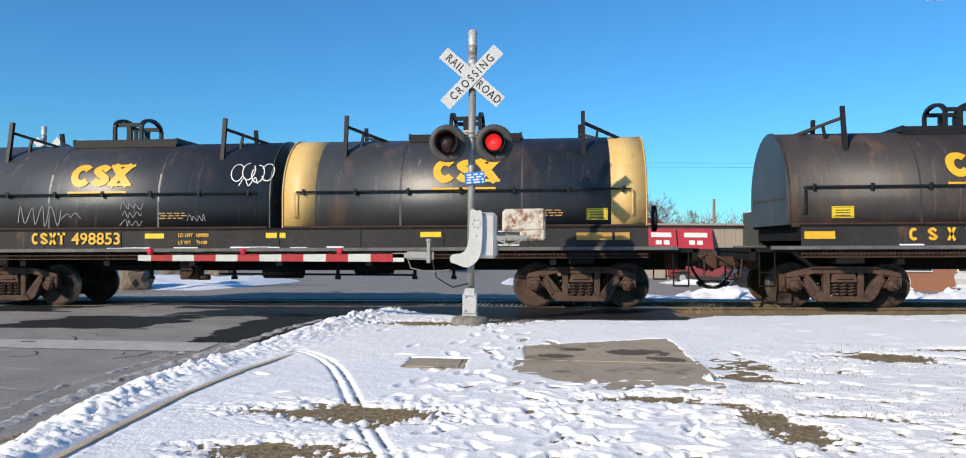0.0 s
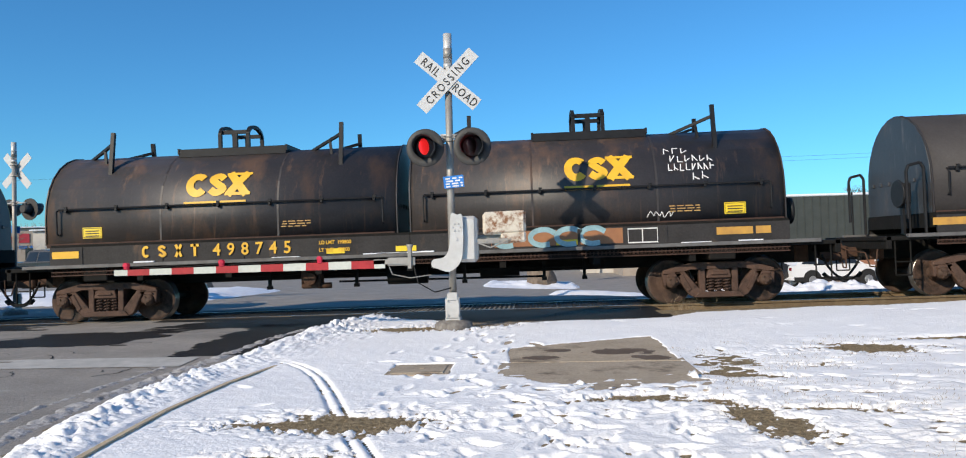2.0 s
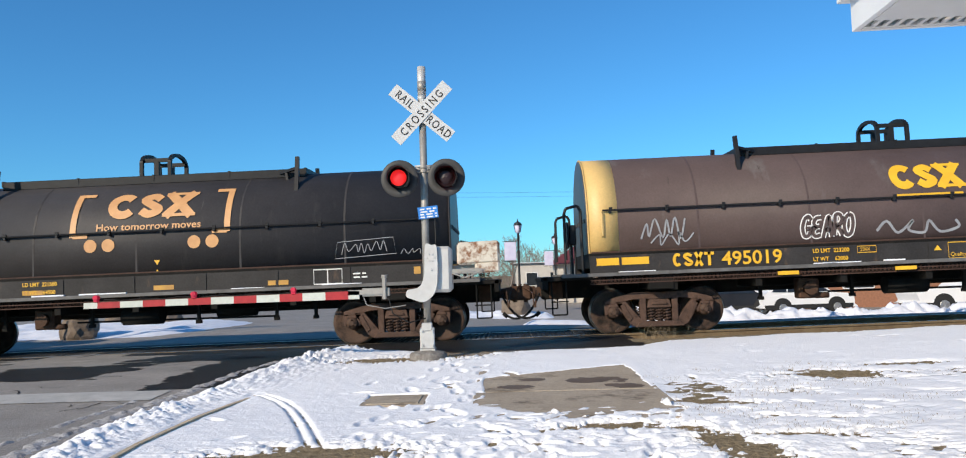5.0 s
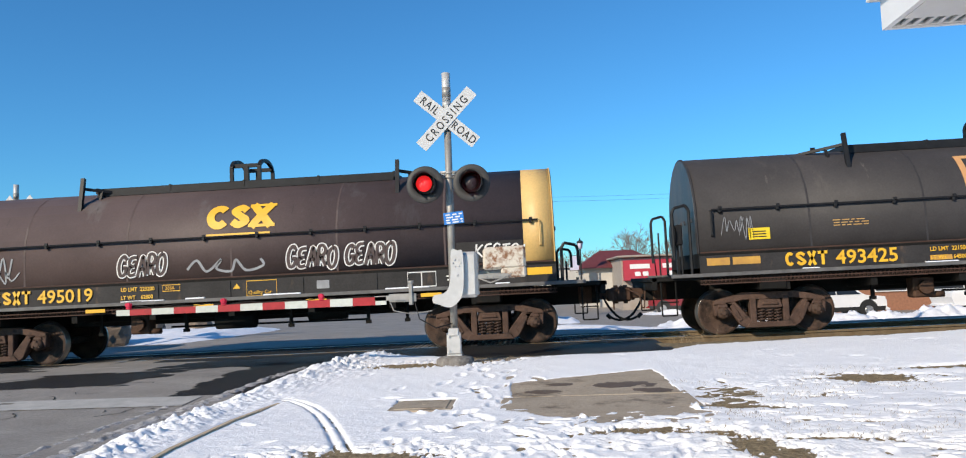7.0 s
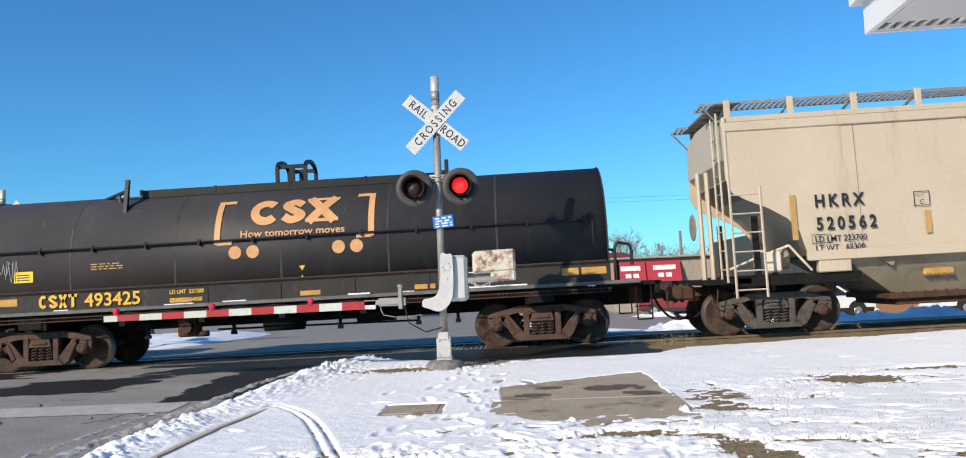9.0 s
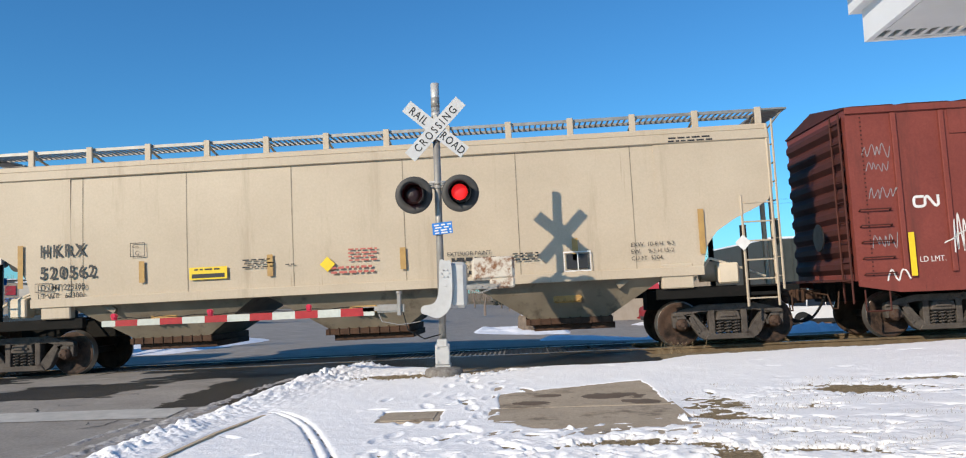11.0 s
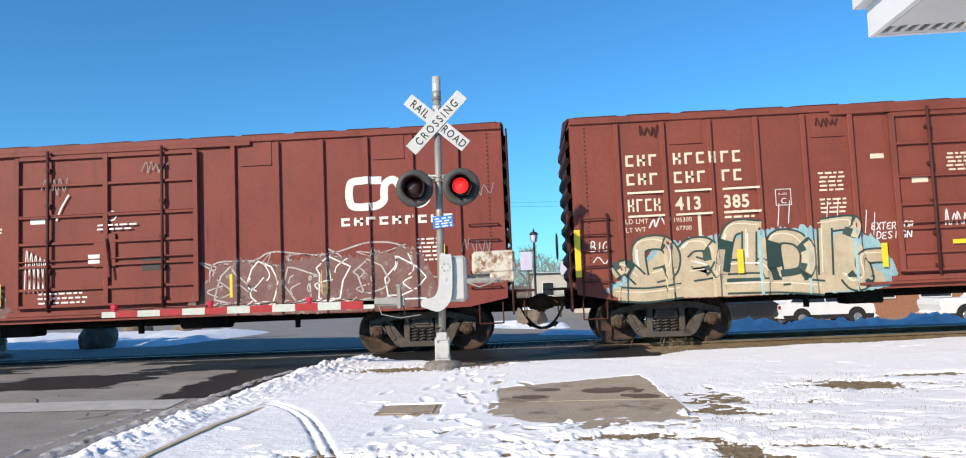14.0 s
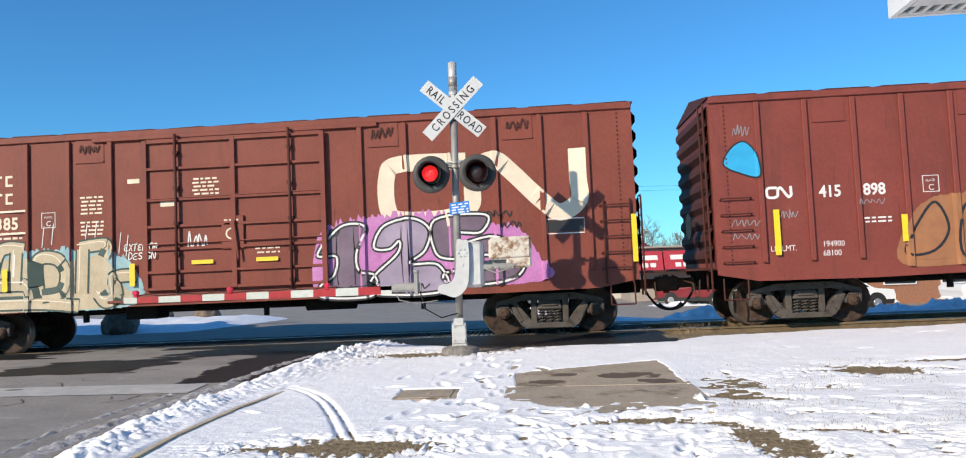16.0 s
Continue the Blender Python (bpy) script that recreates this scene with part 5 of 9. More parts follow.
for q in ((0, 1, 5, 4), (1, 2, 5), (2, 3, 4, 5), (3, 0, 4), (3, 2, 1, 0)):
    bm.faces.new([vs[i] for i in q])
part("roof", bm, "maroon", H)
building("white_house", (4.4, 86, -0.6), (6.5, 8, 3.2), 0, "stucco", "low cream building with a flat roof", roof="grey_wall", windows=[(-1.5, 0.8, 1.2, 1.4)], doors=[(1.2, 1.2, 2.2)])
building("grey_building", (-34, 75, -0.3), (13, 9, 4.2), 8, "grey_wall", "pale grey low building behind bare trees", windows=[(-4, 1, 1.6, 1.4), (0, 1, 1.6, 1.4), (3.5, 1, 1.6, 1.4)])
building("stone_shop", (-52, 84, -0.3), (9, 9, 4.6), 12, "stucco", "cream building far down the road", windows=[(-2, 1, 1.4, 1.6), (2, 1, 1.4, 1.6)])
S = building("big_store", (-76, 92, 0.0), (44, 20, 5.2), 24, "siding_tan", "large pale store with a red sign on its front", doors=[(-4, 4, 2.6), (12, 3, 2.6)])
bm = bmesh.new()
ribbon(bm, smooth_path([(14.2 + 1.5 * math.cos(a), 4.0 + 0.6 * math.sin(a)) for a in np.linspace(0, 5.6, 9)], 4), 0.35, flat(0.06))
for i in range(5):
    box(bm, 3.0 + 1.7 * i, 4.2 + 1.7 * i, -0.08, -0.02, 3.3, 4.5 - 0.3 * (i % 2))
part("sign", bm, "awning_red", S, "red sign shapes")
bm = bmesh.new()
for i in range(8):
    box(bm, 2.6 + 1.2 * i, 3.5 + 1.2 * i, -0.08, -0.02, 2.5, 2.9)
part("sign_line", bm, "sign_blue", S, "dark blue line of sign shapes")


def bare_tree(at, height, sd, label="bare leafless tree with a fine twiggy crown", spread=0.5):
    rng = random.Random(sd)
    vs, fs = [], []

    def limb(p, d, length, r, depth):
        n = 3 if depth else 4
        q = p.copy()
        for i in range(2):
            e = q + d * (length / 2)
            k = len(vs)
            u = d.orthogonal().normalized()
            w = d.cross(u)
            for c, rr in ((q, r * (1 - 0.25 * i)), (e, r * (0.8 - 0.25 * i))):
                for j in range(n):
                    a = 2 * math.pi * j / n
                    vs.append(c + (u * math.cos(a) + w * math.sin(a)) * rr)
            for j in range(n):
                fs.append((k + j, k + (j + 1) % n, k + n + (j + 1) % n, k + n + j))
            q = e
            d = (d + Vector((rng.gauss(0, 0.13), rng.gauss(0, 0.13), 0.05))).normalized()
        if depth < 5:
            for i in range(3 if depth < 4 else 4):
                nd = (d + Vector((rng.gauss(0, spread), rng.gauss(0, spread), rng.gauss(0.1, 0.3)))).normalized()
                limb(q if i else p.lerp(q, 0.7), nd, length * rng.uniform(0.6, 0.78), max(r * 0.58, 0.014), depth + 1)
    limb(Vector((0, 0, -0.2)), Vector((0, 0, 1)), height * 0.3, height * 0.022, 0)
    k = len(vs)
    t = thing("bare_tree", at, label, "tree", "bare trees")
    me = bpy.data.meshes.new("crown")
    cut = 4 * 2
    me.from_pydata([tuple(v) for v in vs[16:]], [], [tuple(i - 16 for i in f) for f in fs if min(f) >= 16])
    me.materials.append(M["bark"])
    part("crown", me, "bark", t, "bare twiggy crown")
    me = bpy.data.meshes.new("trunk")
    me.from_pydata([tuple(v) for v in vs[:16]], [], [f for f in fs if max(f) < 16])
    me.materials.append(M["bark"])
    part("trunk", me, "bark", t)
    return t


trees = [bare_tree((9.3, 74, -0.6), 8.5, 1), bare_tree((13.6, 76, -0.6), 7.6, 2, spread=0.6), bare_tree((-29.5, 61, -0.3), 6.2, 3, spread=0.65)]
rng = random.Random(9)
for i, (x, y, s) in enumerate([(11.5, 80, 1.0), (6.4, 79, 0.9), (3.8, 92, 1.0), (0.5, 80, 0.78), (-1.5, 84, 0.7), (17.5, 82, 0.9), (24.5, 58.5, 0.95), (30, 62, 0.9), (28.5, 70, 1.1), (34, 66, 1.0),
                               (-26, 64, 0.95), (-33, 66, 0.9), (-38, 64, 1.0), (-43, 70, 1.1), (-22, 90, 1.0), (-17, 94, 0.95), (-11, 96, 0.9), (-6, 95, 0.85), (-27, 98, 1.0), (-8.5, 105, 1.2), (-14, 110, 1.2),
                               (-32, 105, 1.2), (-58, 78, 1.2), (-48, 100, 1.4), (1, 110, 1.2), (10, 105, 1.1), (20, 100, 1.2), (-3.5, 70, 0.7), (-70, 82, 1.1)]):
    c = copy_thing(trees[i % 3], pose(x, y, -0.6, 0, 0, rng.uniform(0, 360)))
    c.scale = (s, s, s)


def far_woods():
    """Low twiggy brush that closes the distance."""
    rng = random.Random(14)
    vs, fs = [], []
    for k in range(22000):
        a = rng.uniform(-1.0, 0.95)
        D = rng.uniform(125, 150)
        x, y = D * math.sin(a), D * math.cos(a)
        h = 4.2 + 2.2 * vnoise(a * 14, 3.3) + rng.gauss(0, 0.7)
        z = rng.uniform(-0.5, h)
        l, t = rng.uniform(0.8, 2.0), rng.gauss(0, 0.5)
        w = 0.045
        n = len(vs)
        vs += [(x - w, y, z), (x + w, y, z), (x + l * math.sin(t), y, z + l * math.cos(t))]
        fs.append((n, n + 1, n + 2))
    me = bpy.data.meshes.new("far_woods")
    me.from_pydata(vs, [], fs)
    me.materials.append(M["bark"])
    tagged(new("far_woods", me), "far belt of bare winter trees", "woods", kind="stuff")


far_woods()
for i, (x, y, s) in enumerate([(-10.5, 88, 1.0), (-13, 92, 0.8), (-36, 90, 1.3), (-2.8, 100, 1.0)]):
    t = thing("evergreen_tree", (x, y, -0.6), "small dark evergreen tree", "tree")
    bm = bmesh.new()
    rr = random.Random(40 + i)
    for k in range(420):
        z = rr.uniform(0.3, 4.4) * s
        r = (4.6 * s - z) * 0.32 * rr.uniform(0.5, 1.05)
        a = rr.uniform(0, 6.28)
        p = Vector((r * math.cos(a), r * math.sin(a), z))
        q = p + Vector((0.4 * math.cos(a), 0.4 * math.sin(a), -0.18)) * s
        o = Vector((-math.sin(a), math.cos(a), 0.1)) * 0.16 * s
        bm.faces.new([bm.verts.new(c) for c in (p - o, p + o, q)])
    part("crown", bm, "evergreen", t)
    bm = bmesh.new()
    rod(bm, (0, 0, -0.3), (0, 0, 4.2 * s), 0.12, 0.02, 6)
    part("trunk", bm, "bark", t)


def lantern(at, height, banner=True):
    l = thing("street_lamp", at, "black lantern street lamp on a slim post", "street lamp", "lantern lamps")
    bm = bmesh.new()
    lathe(bm, [(0.16, 0), (0.16, 0.5), (0.08, 0.7), (0.06, height - 0.7), (0.1, height - 0.65)], "z", 10)
    part("post", bm, "iron", l)
    bm = bmesh.new()
    lathe(bm, [(0.08, height - 0.68), (0.16, height - 0.6), (0.24, height - 0.2), (0.05, height - 0.18)], "z", 8)
    part("globe", bm, "banner", l, "frosted lantern glass")
    bm = bmesh.new()
    lathe(bm, [(0.28, height - 0.2), (0.2, height - 0.05), (0.06, height + 0.02), (0.02, height + 0.2)], "z", 8)
    for k in range(4):
        a = k * math.pi / 2 + 0.4
        rod(bm, (0.17 * math.cos(a), 0.17 * math.sin(a), height - 0.62), (0.25 * math.cos(a), 0.25 * math.sin(a), height - 0.18), 0.02, seg=4)
    part("cap", bm, "iron", l)
    if banner:
        bm = bmesh.new()
        box(bm, -0.85, -0.15, -0.02, 0.02, height - 2.3, height - 1.2, 0.01)
        b = part("banner", bm, "banner", l, "pale street banner")
        bm = bmesh.new()
        rod(bm, (-0.9, 0, height - 1.15), (0, 0, height - 1.15), 0.02, seg=5)
        rod(bm, (-0.9, 0, height - 2.35), (0, 0, height - 2.35), 0.02, seg=5)
        part("banner_rod", bm, "iron", b)


lantern((-10.9, 43.7, -0.4), 5.0)
lantern((-7.3, 62.0, -0.5), 5.0)
lantern((0.8, 46.0, -0.6), 5.2)
lantern((3.9, 60.0, -0.6), 5.0)
lantern((-20.0, 75.0, -0.5), 5.0)


def utility_pole(at, height, arms=True):
    p = thing("utility_pole", at, "tall wooden utility pole with crossarms", "utility pole", "utility poles")
    bm = bmesh.new()
    rod(bm, (0, 0, -0.5), (0, 0, height), 0.17, 0.11, 10)
    part("pole", bm, "pole_wood", p)
    if arms:
        for z, l in ((height - 0.3, 1.3), (height - 0.75, 1.1)):
            bm = bmesh.new()
            box(bm, -l, l, -0.06, 0.06, z - 0.07, z + 0.07)
            for k in range(-2, 3):
                rod(bm, (l * k / 2.2, 0, z + 0.07), (l * k / 2.2, 0, z + 0.25), 0.035, seg=6)
            part("crossarm", bm, "pole_wood", p, "crossarm with insulators")
        bm = bmesh.new()
        box(bm, -0.6, -0.2, -0.15, 0.15, height - 4.3, height - 3.7, 0.05)
        rod(bm, (0, 0, height - 3.9), (-1.0, 0, height - 3.6), 0.04, seg=6)
        part("transformer", bm, "grey_wall", p)
    return p


utility_pole((-22.4, 66.3, -0.4), 10.4)
utility_pole((13.2, 63.7, -0.7), 5.9, False)
utility_pole((39, 78, -0.5), 10.2)
utility_pole((-62, 71, -0.4), 9.5)
l = thing("light_pole", (-25.5, 65.2, -0.4), "tall dark parking lot light pole", "light pole")
bm = bmesh.new()
rod(bm, (0, 0, -0.3), (0, 0, 8.9), 0.1, 0.07, 8)
part("pole", bm, "iron", l)
bm = bmesh.new()
box(bm, -0.7, 0.7, -0.2, 0.2, 8.85, 9.05, 0.03)
part("lamp_head", bm, "iron", l)
wires = thing("power_lines", (0, 0, 0), "thin power lines between the poles", "power line")
for z, y0 in ((9.9, 0.0), (9.55, 0.5)):
    bm = bmesh.new()
    pts = []
    for i in range(25):
        u = i / 24
        x, y = -22.4 + 61.4 * u, 66.3 + 11.7 * u + y0
        pts.append((x, y, z - 0.4 + 0.4 * u - 1.0 * 4 * u * (1 - u) * 0.6))
    pipe(bm, pts, 0.011, 4)
    part("wire", bm, "cable", wires)
bm = bmesh.new()
pts = [(-62 + 39.6 * i / 16, 71 - 4.7 * i / 16, 9.0 + 0.7 * i / 16 - 2.4 * (i / 16) * (1 - i / 16)) for i in range(17)]
pipe(bm, pts, 0.011, 4)
part("wire", bm, "cable", wires)
# antenna mast
ant = thing("antenna_mast", (-16.8, 100, -0.5), "slender far antenna mast", "antenna")
bm = bmesh.new()
rod(bm, (0, 0, 0), (0, 0, 11.5), 0.1, 0.05, 6)
part("mast", bm, "galv", ant)

# parking sign
ps = thing("parking_sign", (-19.5, 46.0, -0.4), "round blue and green parking sign on a pole", "sign")
bm = bmesh.new()
rod(bm, (0, 0, -0.3), (0, 0, 4.6), 0.07, seg=8)
part("pole", bm, "iron", ps)
bm = bmesh.new()
rod(bm, (0, -0.12, 3.95), (0, -0.04, 3.95), 0.5, seg=28)
disc = part("disc", bm, "decal_blue", ps, "round blue disc")
bm = bmesh.new()
box(bm, -0.6, 0.6, -0.11, -0.05, 2.75, 3.6, 0.02)
part("panel", bm, "decal_blue", ps, "blue panel")
bm = bmesh.new()
box(bm, -0.62, 0.62, -0.115, -0.05, 2.3, 2.8, 0.02)
part("lower_panel", bm, "sign_green", ps, "green panel")
bm = bmesh.new()
ribbon(bm, [(0.42 * math.cos(a), 3.95 + 0.42 * math.sin(a)) for a in np.linspace(0, 6.28, 28)[:-1]], 0.05, flat(0.125), True)
lettering(bm, "P", 0.7, 0.0, 3.71, flat(0.125), align="CENTER", fat=0.015)
small_print(bm, -0.45, 3.2, 0.9, 2, flat(0.115), random.Random(2), 0.12, 0.22)
part("letter", mesh("letter", bm, "decal_white", fix=False), "decal_white", disc, "white letter P in a ring")
# ---------------------------------------------------------------- the eave of the building beside the camera
eave = thing("building_eave", (1.86, 3.98, 2.63), "white boxed roof eave with a vented soffit", "roof eave", rz=-3)
E_L, E_D = 9.0, 9.0


def at_building():
    out = []
    bm = bmesh.new()
    box(bm, 0.0, 0.03, -E_D, 0.0, 0.0, 0.17)
    part("side_fascia", bm, "trim_white", eave, "white side fascia board")
    bm = bmesh.new()
    box(bm, -0.05, 0.0, -E_D, -0.0, 0.17, 0.27)
    box(bm, -0.11, 0.0, -E_D, -0.0, 0.27, 0.31)
    part("side_crown", bm, "trim_white", eave, "white stepped crown moulding")
    bm = bmesh.new()
    box(bm, 0.03, E_L, -0.03, 0.0, 0.0, 0.17)
    box(bm, -0.05, E_L, 0.0, 0.05, 0.17, 0.27)
    part("front_fascia", bm, "trim_white", eave, "white front fascia board")
    for i in range(6):
        bm = bmesh.new()
        x = 0.04 + i * 0.62
        box(bm, x, x + 0.615, -E_D, -0.16, 0.004, 0.014)
        box(bm, x, x + 0.615, -0.055, -0.03, 0.004, 0.014)
        s = part("soffit_panel", bm, "soffit", eave)
        bm = bmesh.new()
        for k in range(10):
            u = x + 0.03 + k * 0.058
            box(bm, u, u + 0.022, -0.16, -0.055, 0.004, 0.014)
        part("vent_slat", bm, "soffit", s, "slats of the soffit vent")
    # black board added above the slats as the vent's shaded inside
    bm = bmesh.new()
    box(bm, 0.04, 3.8, -0.17, -0.045, 0.05, 0.06)
    part("vent_back", bm, "black_paint", eave, "black board painting the dark behind the vent")
    bm = bmesh.new()
    box(bm, 3.76, E_L, -E_D, -0.03, 0.004, 0.014)
    part("soffit_rest", bm, "soffit", eave)
    bm = bmesh.new()
    vs = [bm.verts.new(p) for p in ((-0.16, 0.1, 0.31), (E_L, 0.1, 0.31), (E_L, -E_D, 2.2), (-0.16, -E_D, 2.2), (-0.16, 0.1, 0.34), (E_L, 0.1, 0.34), (E_L, -E_D, 2.25), (-0.16, -E_D, 2.25))]
    for q in ((0, 1, 2, 3), (4, 7, 6, 5), (0, 4, 5, 1), (1, 5, 6, 2), (2, 6, 7, 3), (3, 7, 4, 0)):
        bm.faces.new([vs[i] for i in q])
    part("roof", bm, "shingle", eave, "dark shingle roof")
    bm = bmesh.new()
    box(bm, 1.6, E_L - 0.6, -E_D, -1.6, -2.75, 0.0)
    part("wall", bm, "stucco", eave, "pale wall under the eave")


at_building()

# ---------------------------------------------------------------- the train
WHEEL_R, WHEELBASE = 0.44, 1.78
WHEELSETS, CARS = [], []
SHARED = {}


def shared(key, make):
    if key not in SHARED:
        SHARED[key] = make()
    return SHARED[key]


def wheelset_mesh():
    bm = bmesh.new()
    rod(bm, (0, -1.0, 0), (0, 1.0, 0), 0.08, seg=10)
    R = WHEEL_R
    for s in (-1, 1):
        prof = [(R - 0.17, s * 0.78), (R - 0.065, s * 0.815), (R - 0.012, s * 0.815), (R - 0.004, s * 0.8), (R, s * 0.72), (R + 0.026, s * 0.7), (R + 0.026, s * 0.68), (R - 0.05, s * 0.675),
                (R - 0.08, s * 0.71), (0.17, s * 0.7)]
        lathe(bm, prof, "y", 36)
        lathe(bm, [(0.08, s * 0.92), (0.15, s * 0.8), (0.16, s * 0.76), (0.2, s * 0.745), (R - 0.16, s * 0.775)], "y", 24)
        lathe(bm, [(0.115, s * 0.93), (0.12, s * 1.08), (0.1, s * 1.13), (0.05, s * 1.135), (0.045, s * 1.15)], "y", 16)
        for k in range(3):
            a = k * 2.094
            rod(bm, (0.075 * math.cos(a), s * 1.12, 0.075 * math.sin(a)), (0.075 * math.cos(a), s * 1.155, 0.075 * math.sin(a)), 0.02, seg=6)
    me = mesh("wheelset", bm, "wheel")
    me.materials.append(M["tread"])
    for p in me.polygons:
        if math.hypot(p.center.x, p.center.z) > R - 0.014 and 0.7 < abs(p.center.y) < 0.85:
            p.material_index = 1
    return me


def side_frame_mesh(tint):
    bm = bmesh.new()
    y0, y1 = -0.075, 0.075
    prism(bm, [(-1.07, 0.57), (-1.05, 0.67), (-0.8, 0.74), (-0.5, 0.81), (0.5, 0.81), (0.8, 0.74), (1.05, 0.67), (1.07, 0.57), (0.8, 0.6), (0.52, 0.69), (-0.52, 0.69), (-0.8, 0.6)], y0, y1)
    for s in (-1, 1):
        prism(bm, [(s * 0.86, 0.64), (s * 0.66, 0.66), (s * 0.33, 0.25), (s * 0.46, 0.13), (s * 0.56, 0.18)], y0, y1)
        prism(bm, [(s * 0.25, 0.2), (s * 0.37, 0.2), (s * 0.37, 0.72), (s * 0.25, 0.72)], y0 - 0.01, y1)
        prism(bm, [(s * 1.07, 0.62), (s * 0.7, 0.62), (s * 0.735, 0.38), (s * 0.775, 0.38), (s * 0.785, 0.53), (s * 1.0, 0.53), (s * 1.005, 0.38), (s * 1.05, 0.38)], y0, y1)
        prism(bm, [(s * 0.79, 0.54), (s * 0.99, 0.54), (s * 0.97, 0.6), (s * 0.81, 0.6)], y0 - 0.03, y1 + 0.02)
        prism(bm, [(s * 0.52, 0.3), (s * 0.6, 0.24), (s * 0.76, 0.56), (s * 0.68, 0.6)], y0 - 0.02, y0)
    prism(bm, [(-0.48, 0.13), (0.48, 0.13), (0.4, 0.235), (-0.4, 0.235)], y0 - 0.03, y1 + 0.02)
    prism(bm, [(-0.24, 0.5), (0.24, 0.5), (0.2, 0.66), (-0.2, 0.66)], y0 - 0.04, y1)
    prism(bm, [(-0.16, 0.56), (0.16, 0.56), (0.14, 0.61), (-0.14, 0.61)], y0 - 0.07, y0 - 0.04)
    bmesh.ops.bevel(bm, geom=list(bm.edges), offset=0.012, segments=1, affect="EDGES")
    return mesh("side_frame", bm, tint)


def spring_mesh(tint):
    bm = bmesh.new()
    pts = []
    for i in range(41):
        a = i * 2 * math.pi / 9
        pts.append((0.066 * math.cos(a), 0.066 * math.sin(a), 0.24 + 0.255 * i / 40))
    pipe(bm, pts, 0.017, 5)
    rod(bm, (0, 0, 0.235), (0, 0, 0.5), 0.035, seg=6)
    return mesh("spring", bm, tint)


def bogie(car, x, tint="truck_rust"):
    def bolster():
        bm = bmesh.new()
        box(bm, -0.19, 0.19, -1.06, 1.06, 0.46, 0.7, 0.02)
        box(bm, -0.55, 0.55, -0.06, 0.06, 0.5, 0.58)
        for s in (-1, 1):
            box(bm, s * 0.42 - 0.05, s * 0.42 + 0.05, -0.85, 0.85, 0.3, 0.42)
            for y in (-0.75, 0.75):
                box(bm, s * 0.47 - 0.05, s * 0.47 + 0.06, y - 0.06, y + 0.06, 0.25, 0.55, 0.01)
        rod(bm, (0, 0, 0.7), (0, 0, 0.86), 0.2, seg=14)
        return mesh("bogie", bm, tint)
    b = part("bogie", shared("bolster" + tint, bolster), tint, car, "rusty cast steel truck", at=(x, 0, 0))
    for y in (-1.0, 1.0):
        part("side_frame", shared("frame" + tint, lambda: side_frame_mesh(tint)), tint, b, at=(0, y, 0))
        for sx in (-0.155, 0.0, 0.155):
            part("spring", shared("spring" + tint, lambda: spring_mesh(tint)), tint, b, at=(sx, y - 0.02, 0))
    for sx in (-WHEELBASE / 2, WHEELBASE / 2):
        w = part("wheelset", shared("wheelset", wheelset_mesh), "wheel", b, "worn steel wheels on an axle")
        w.location = (sx, 0, WHEEL_R)
        WHEELSETS.append((w, sx, car["along"]))
    return b


def coupler(car, x, s):
    """Coupler, draft gear and air hose at one end; s points outwards."""
    def make():
        bm = bmesh.new()
        box(bm, -0.5, 0.35, -0.09, 0.09, 0.78, 0.98, 0.02)
        box(bm, 0.28, 0.62, -0.17, 0.15, 0.72, 1.02, 0.04)
        box(bm, 0.5, 0.72, 0.02, 0.17, 0.74, 1.0, 0.03)
        rod(bm, (0.5, -0.08, 0.68), (0.5, -0.08, 1.06), 0.045, seg=8)
        box(bm, -0.5, -0.2, -0.3, 0.3, 0.72, 1.08, 0.03)
        return mesh("coupler", bm, "coupler")

    def hose():
        bm = bmesh.new()
        pts = [(Vector((0.0, -0.35, 0.86))), Vector((0.12, -0.42, 0.62)), Vector((0.3, -0.42, 0.42)), Vector((0.52, -0.36, 0.36)), Vector((0.72, -0.3, 0.44))]
        flat_pts = [(p.x, p.z) for p in pts]
        sm = smooth_path(flat_pts, 5)
        pipe(bm, [(u, -0.4, v) for u, v in sm], 0.025, 7)
        rod(bm, (0.68, -0.4, 0.4), (0.76, -0.4, 0.48), 0.04, seg=7)
        return mesh("air_hose", bm, "cable")

    def lever():
        bm = bmesh.new()
        pipe(bm, [(0.1, -1.35, 0.95), (0.12, -1.3, 0.62), (0.14, -1.1, 0.62), (0.16, -0.95, 0.88), (0.2, -0.3, 0.92), (0.42, -0.1, 1.05)], 0.014, 5)
        return mesh("uncoupling_lever", bm, "coupler")
    for nm, mk, mt in (("coupler", make, "coupler"), ("air_hose", hose, "cable"), ("uncoupling_lever", lever, "coupler")):
        ob = part(nm, shared(nm, mk), mt, car)
        ob.matrix_basis = pose(x, 0, 0, 0, 0, 0 if s > 0 else 180)
        if s < 0 and nm != "coupler":
            ob.matrix_basis = pose(x, 0, 0) @ Matrix.Diagonal((-1, 1, 1, 1))


def new_car(kind, along, label, category="freight car"):
    c = thing(kind, (along, TRACK_Y, rail_z(along)), label, category, "train")
    c["along"] = along
    CARS.append((c, along))
    return c


# ----- coil steel cars
HW = 1.33


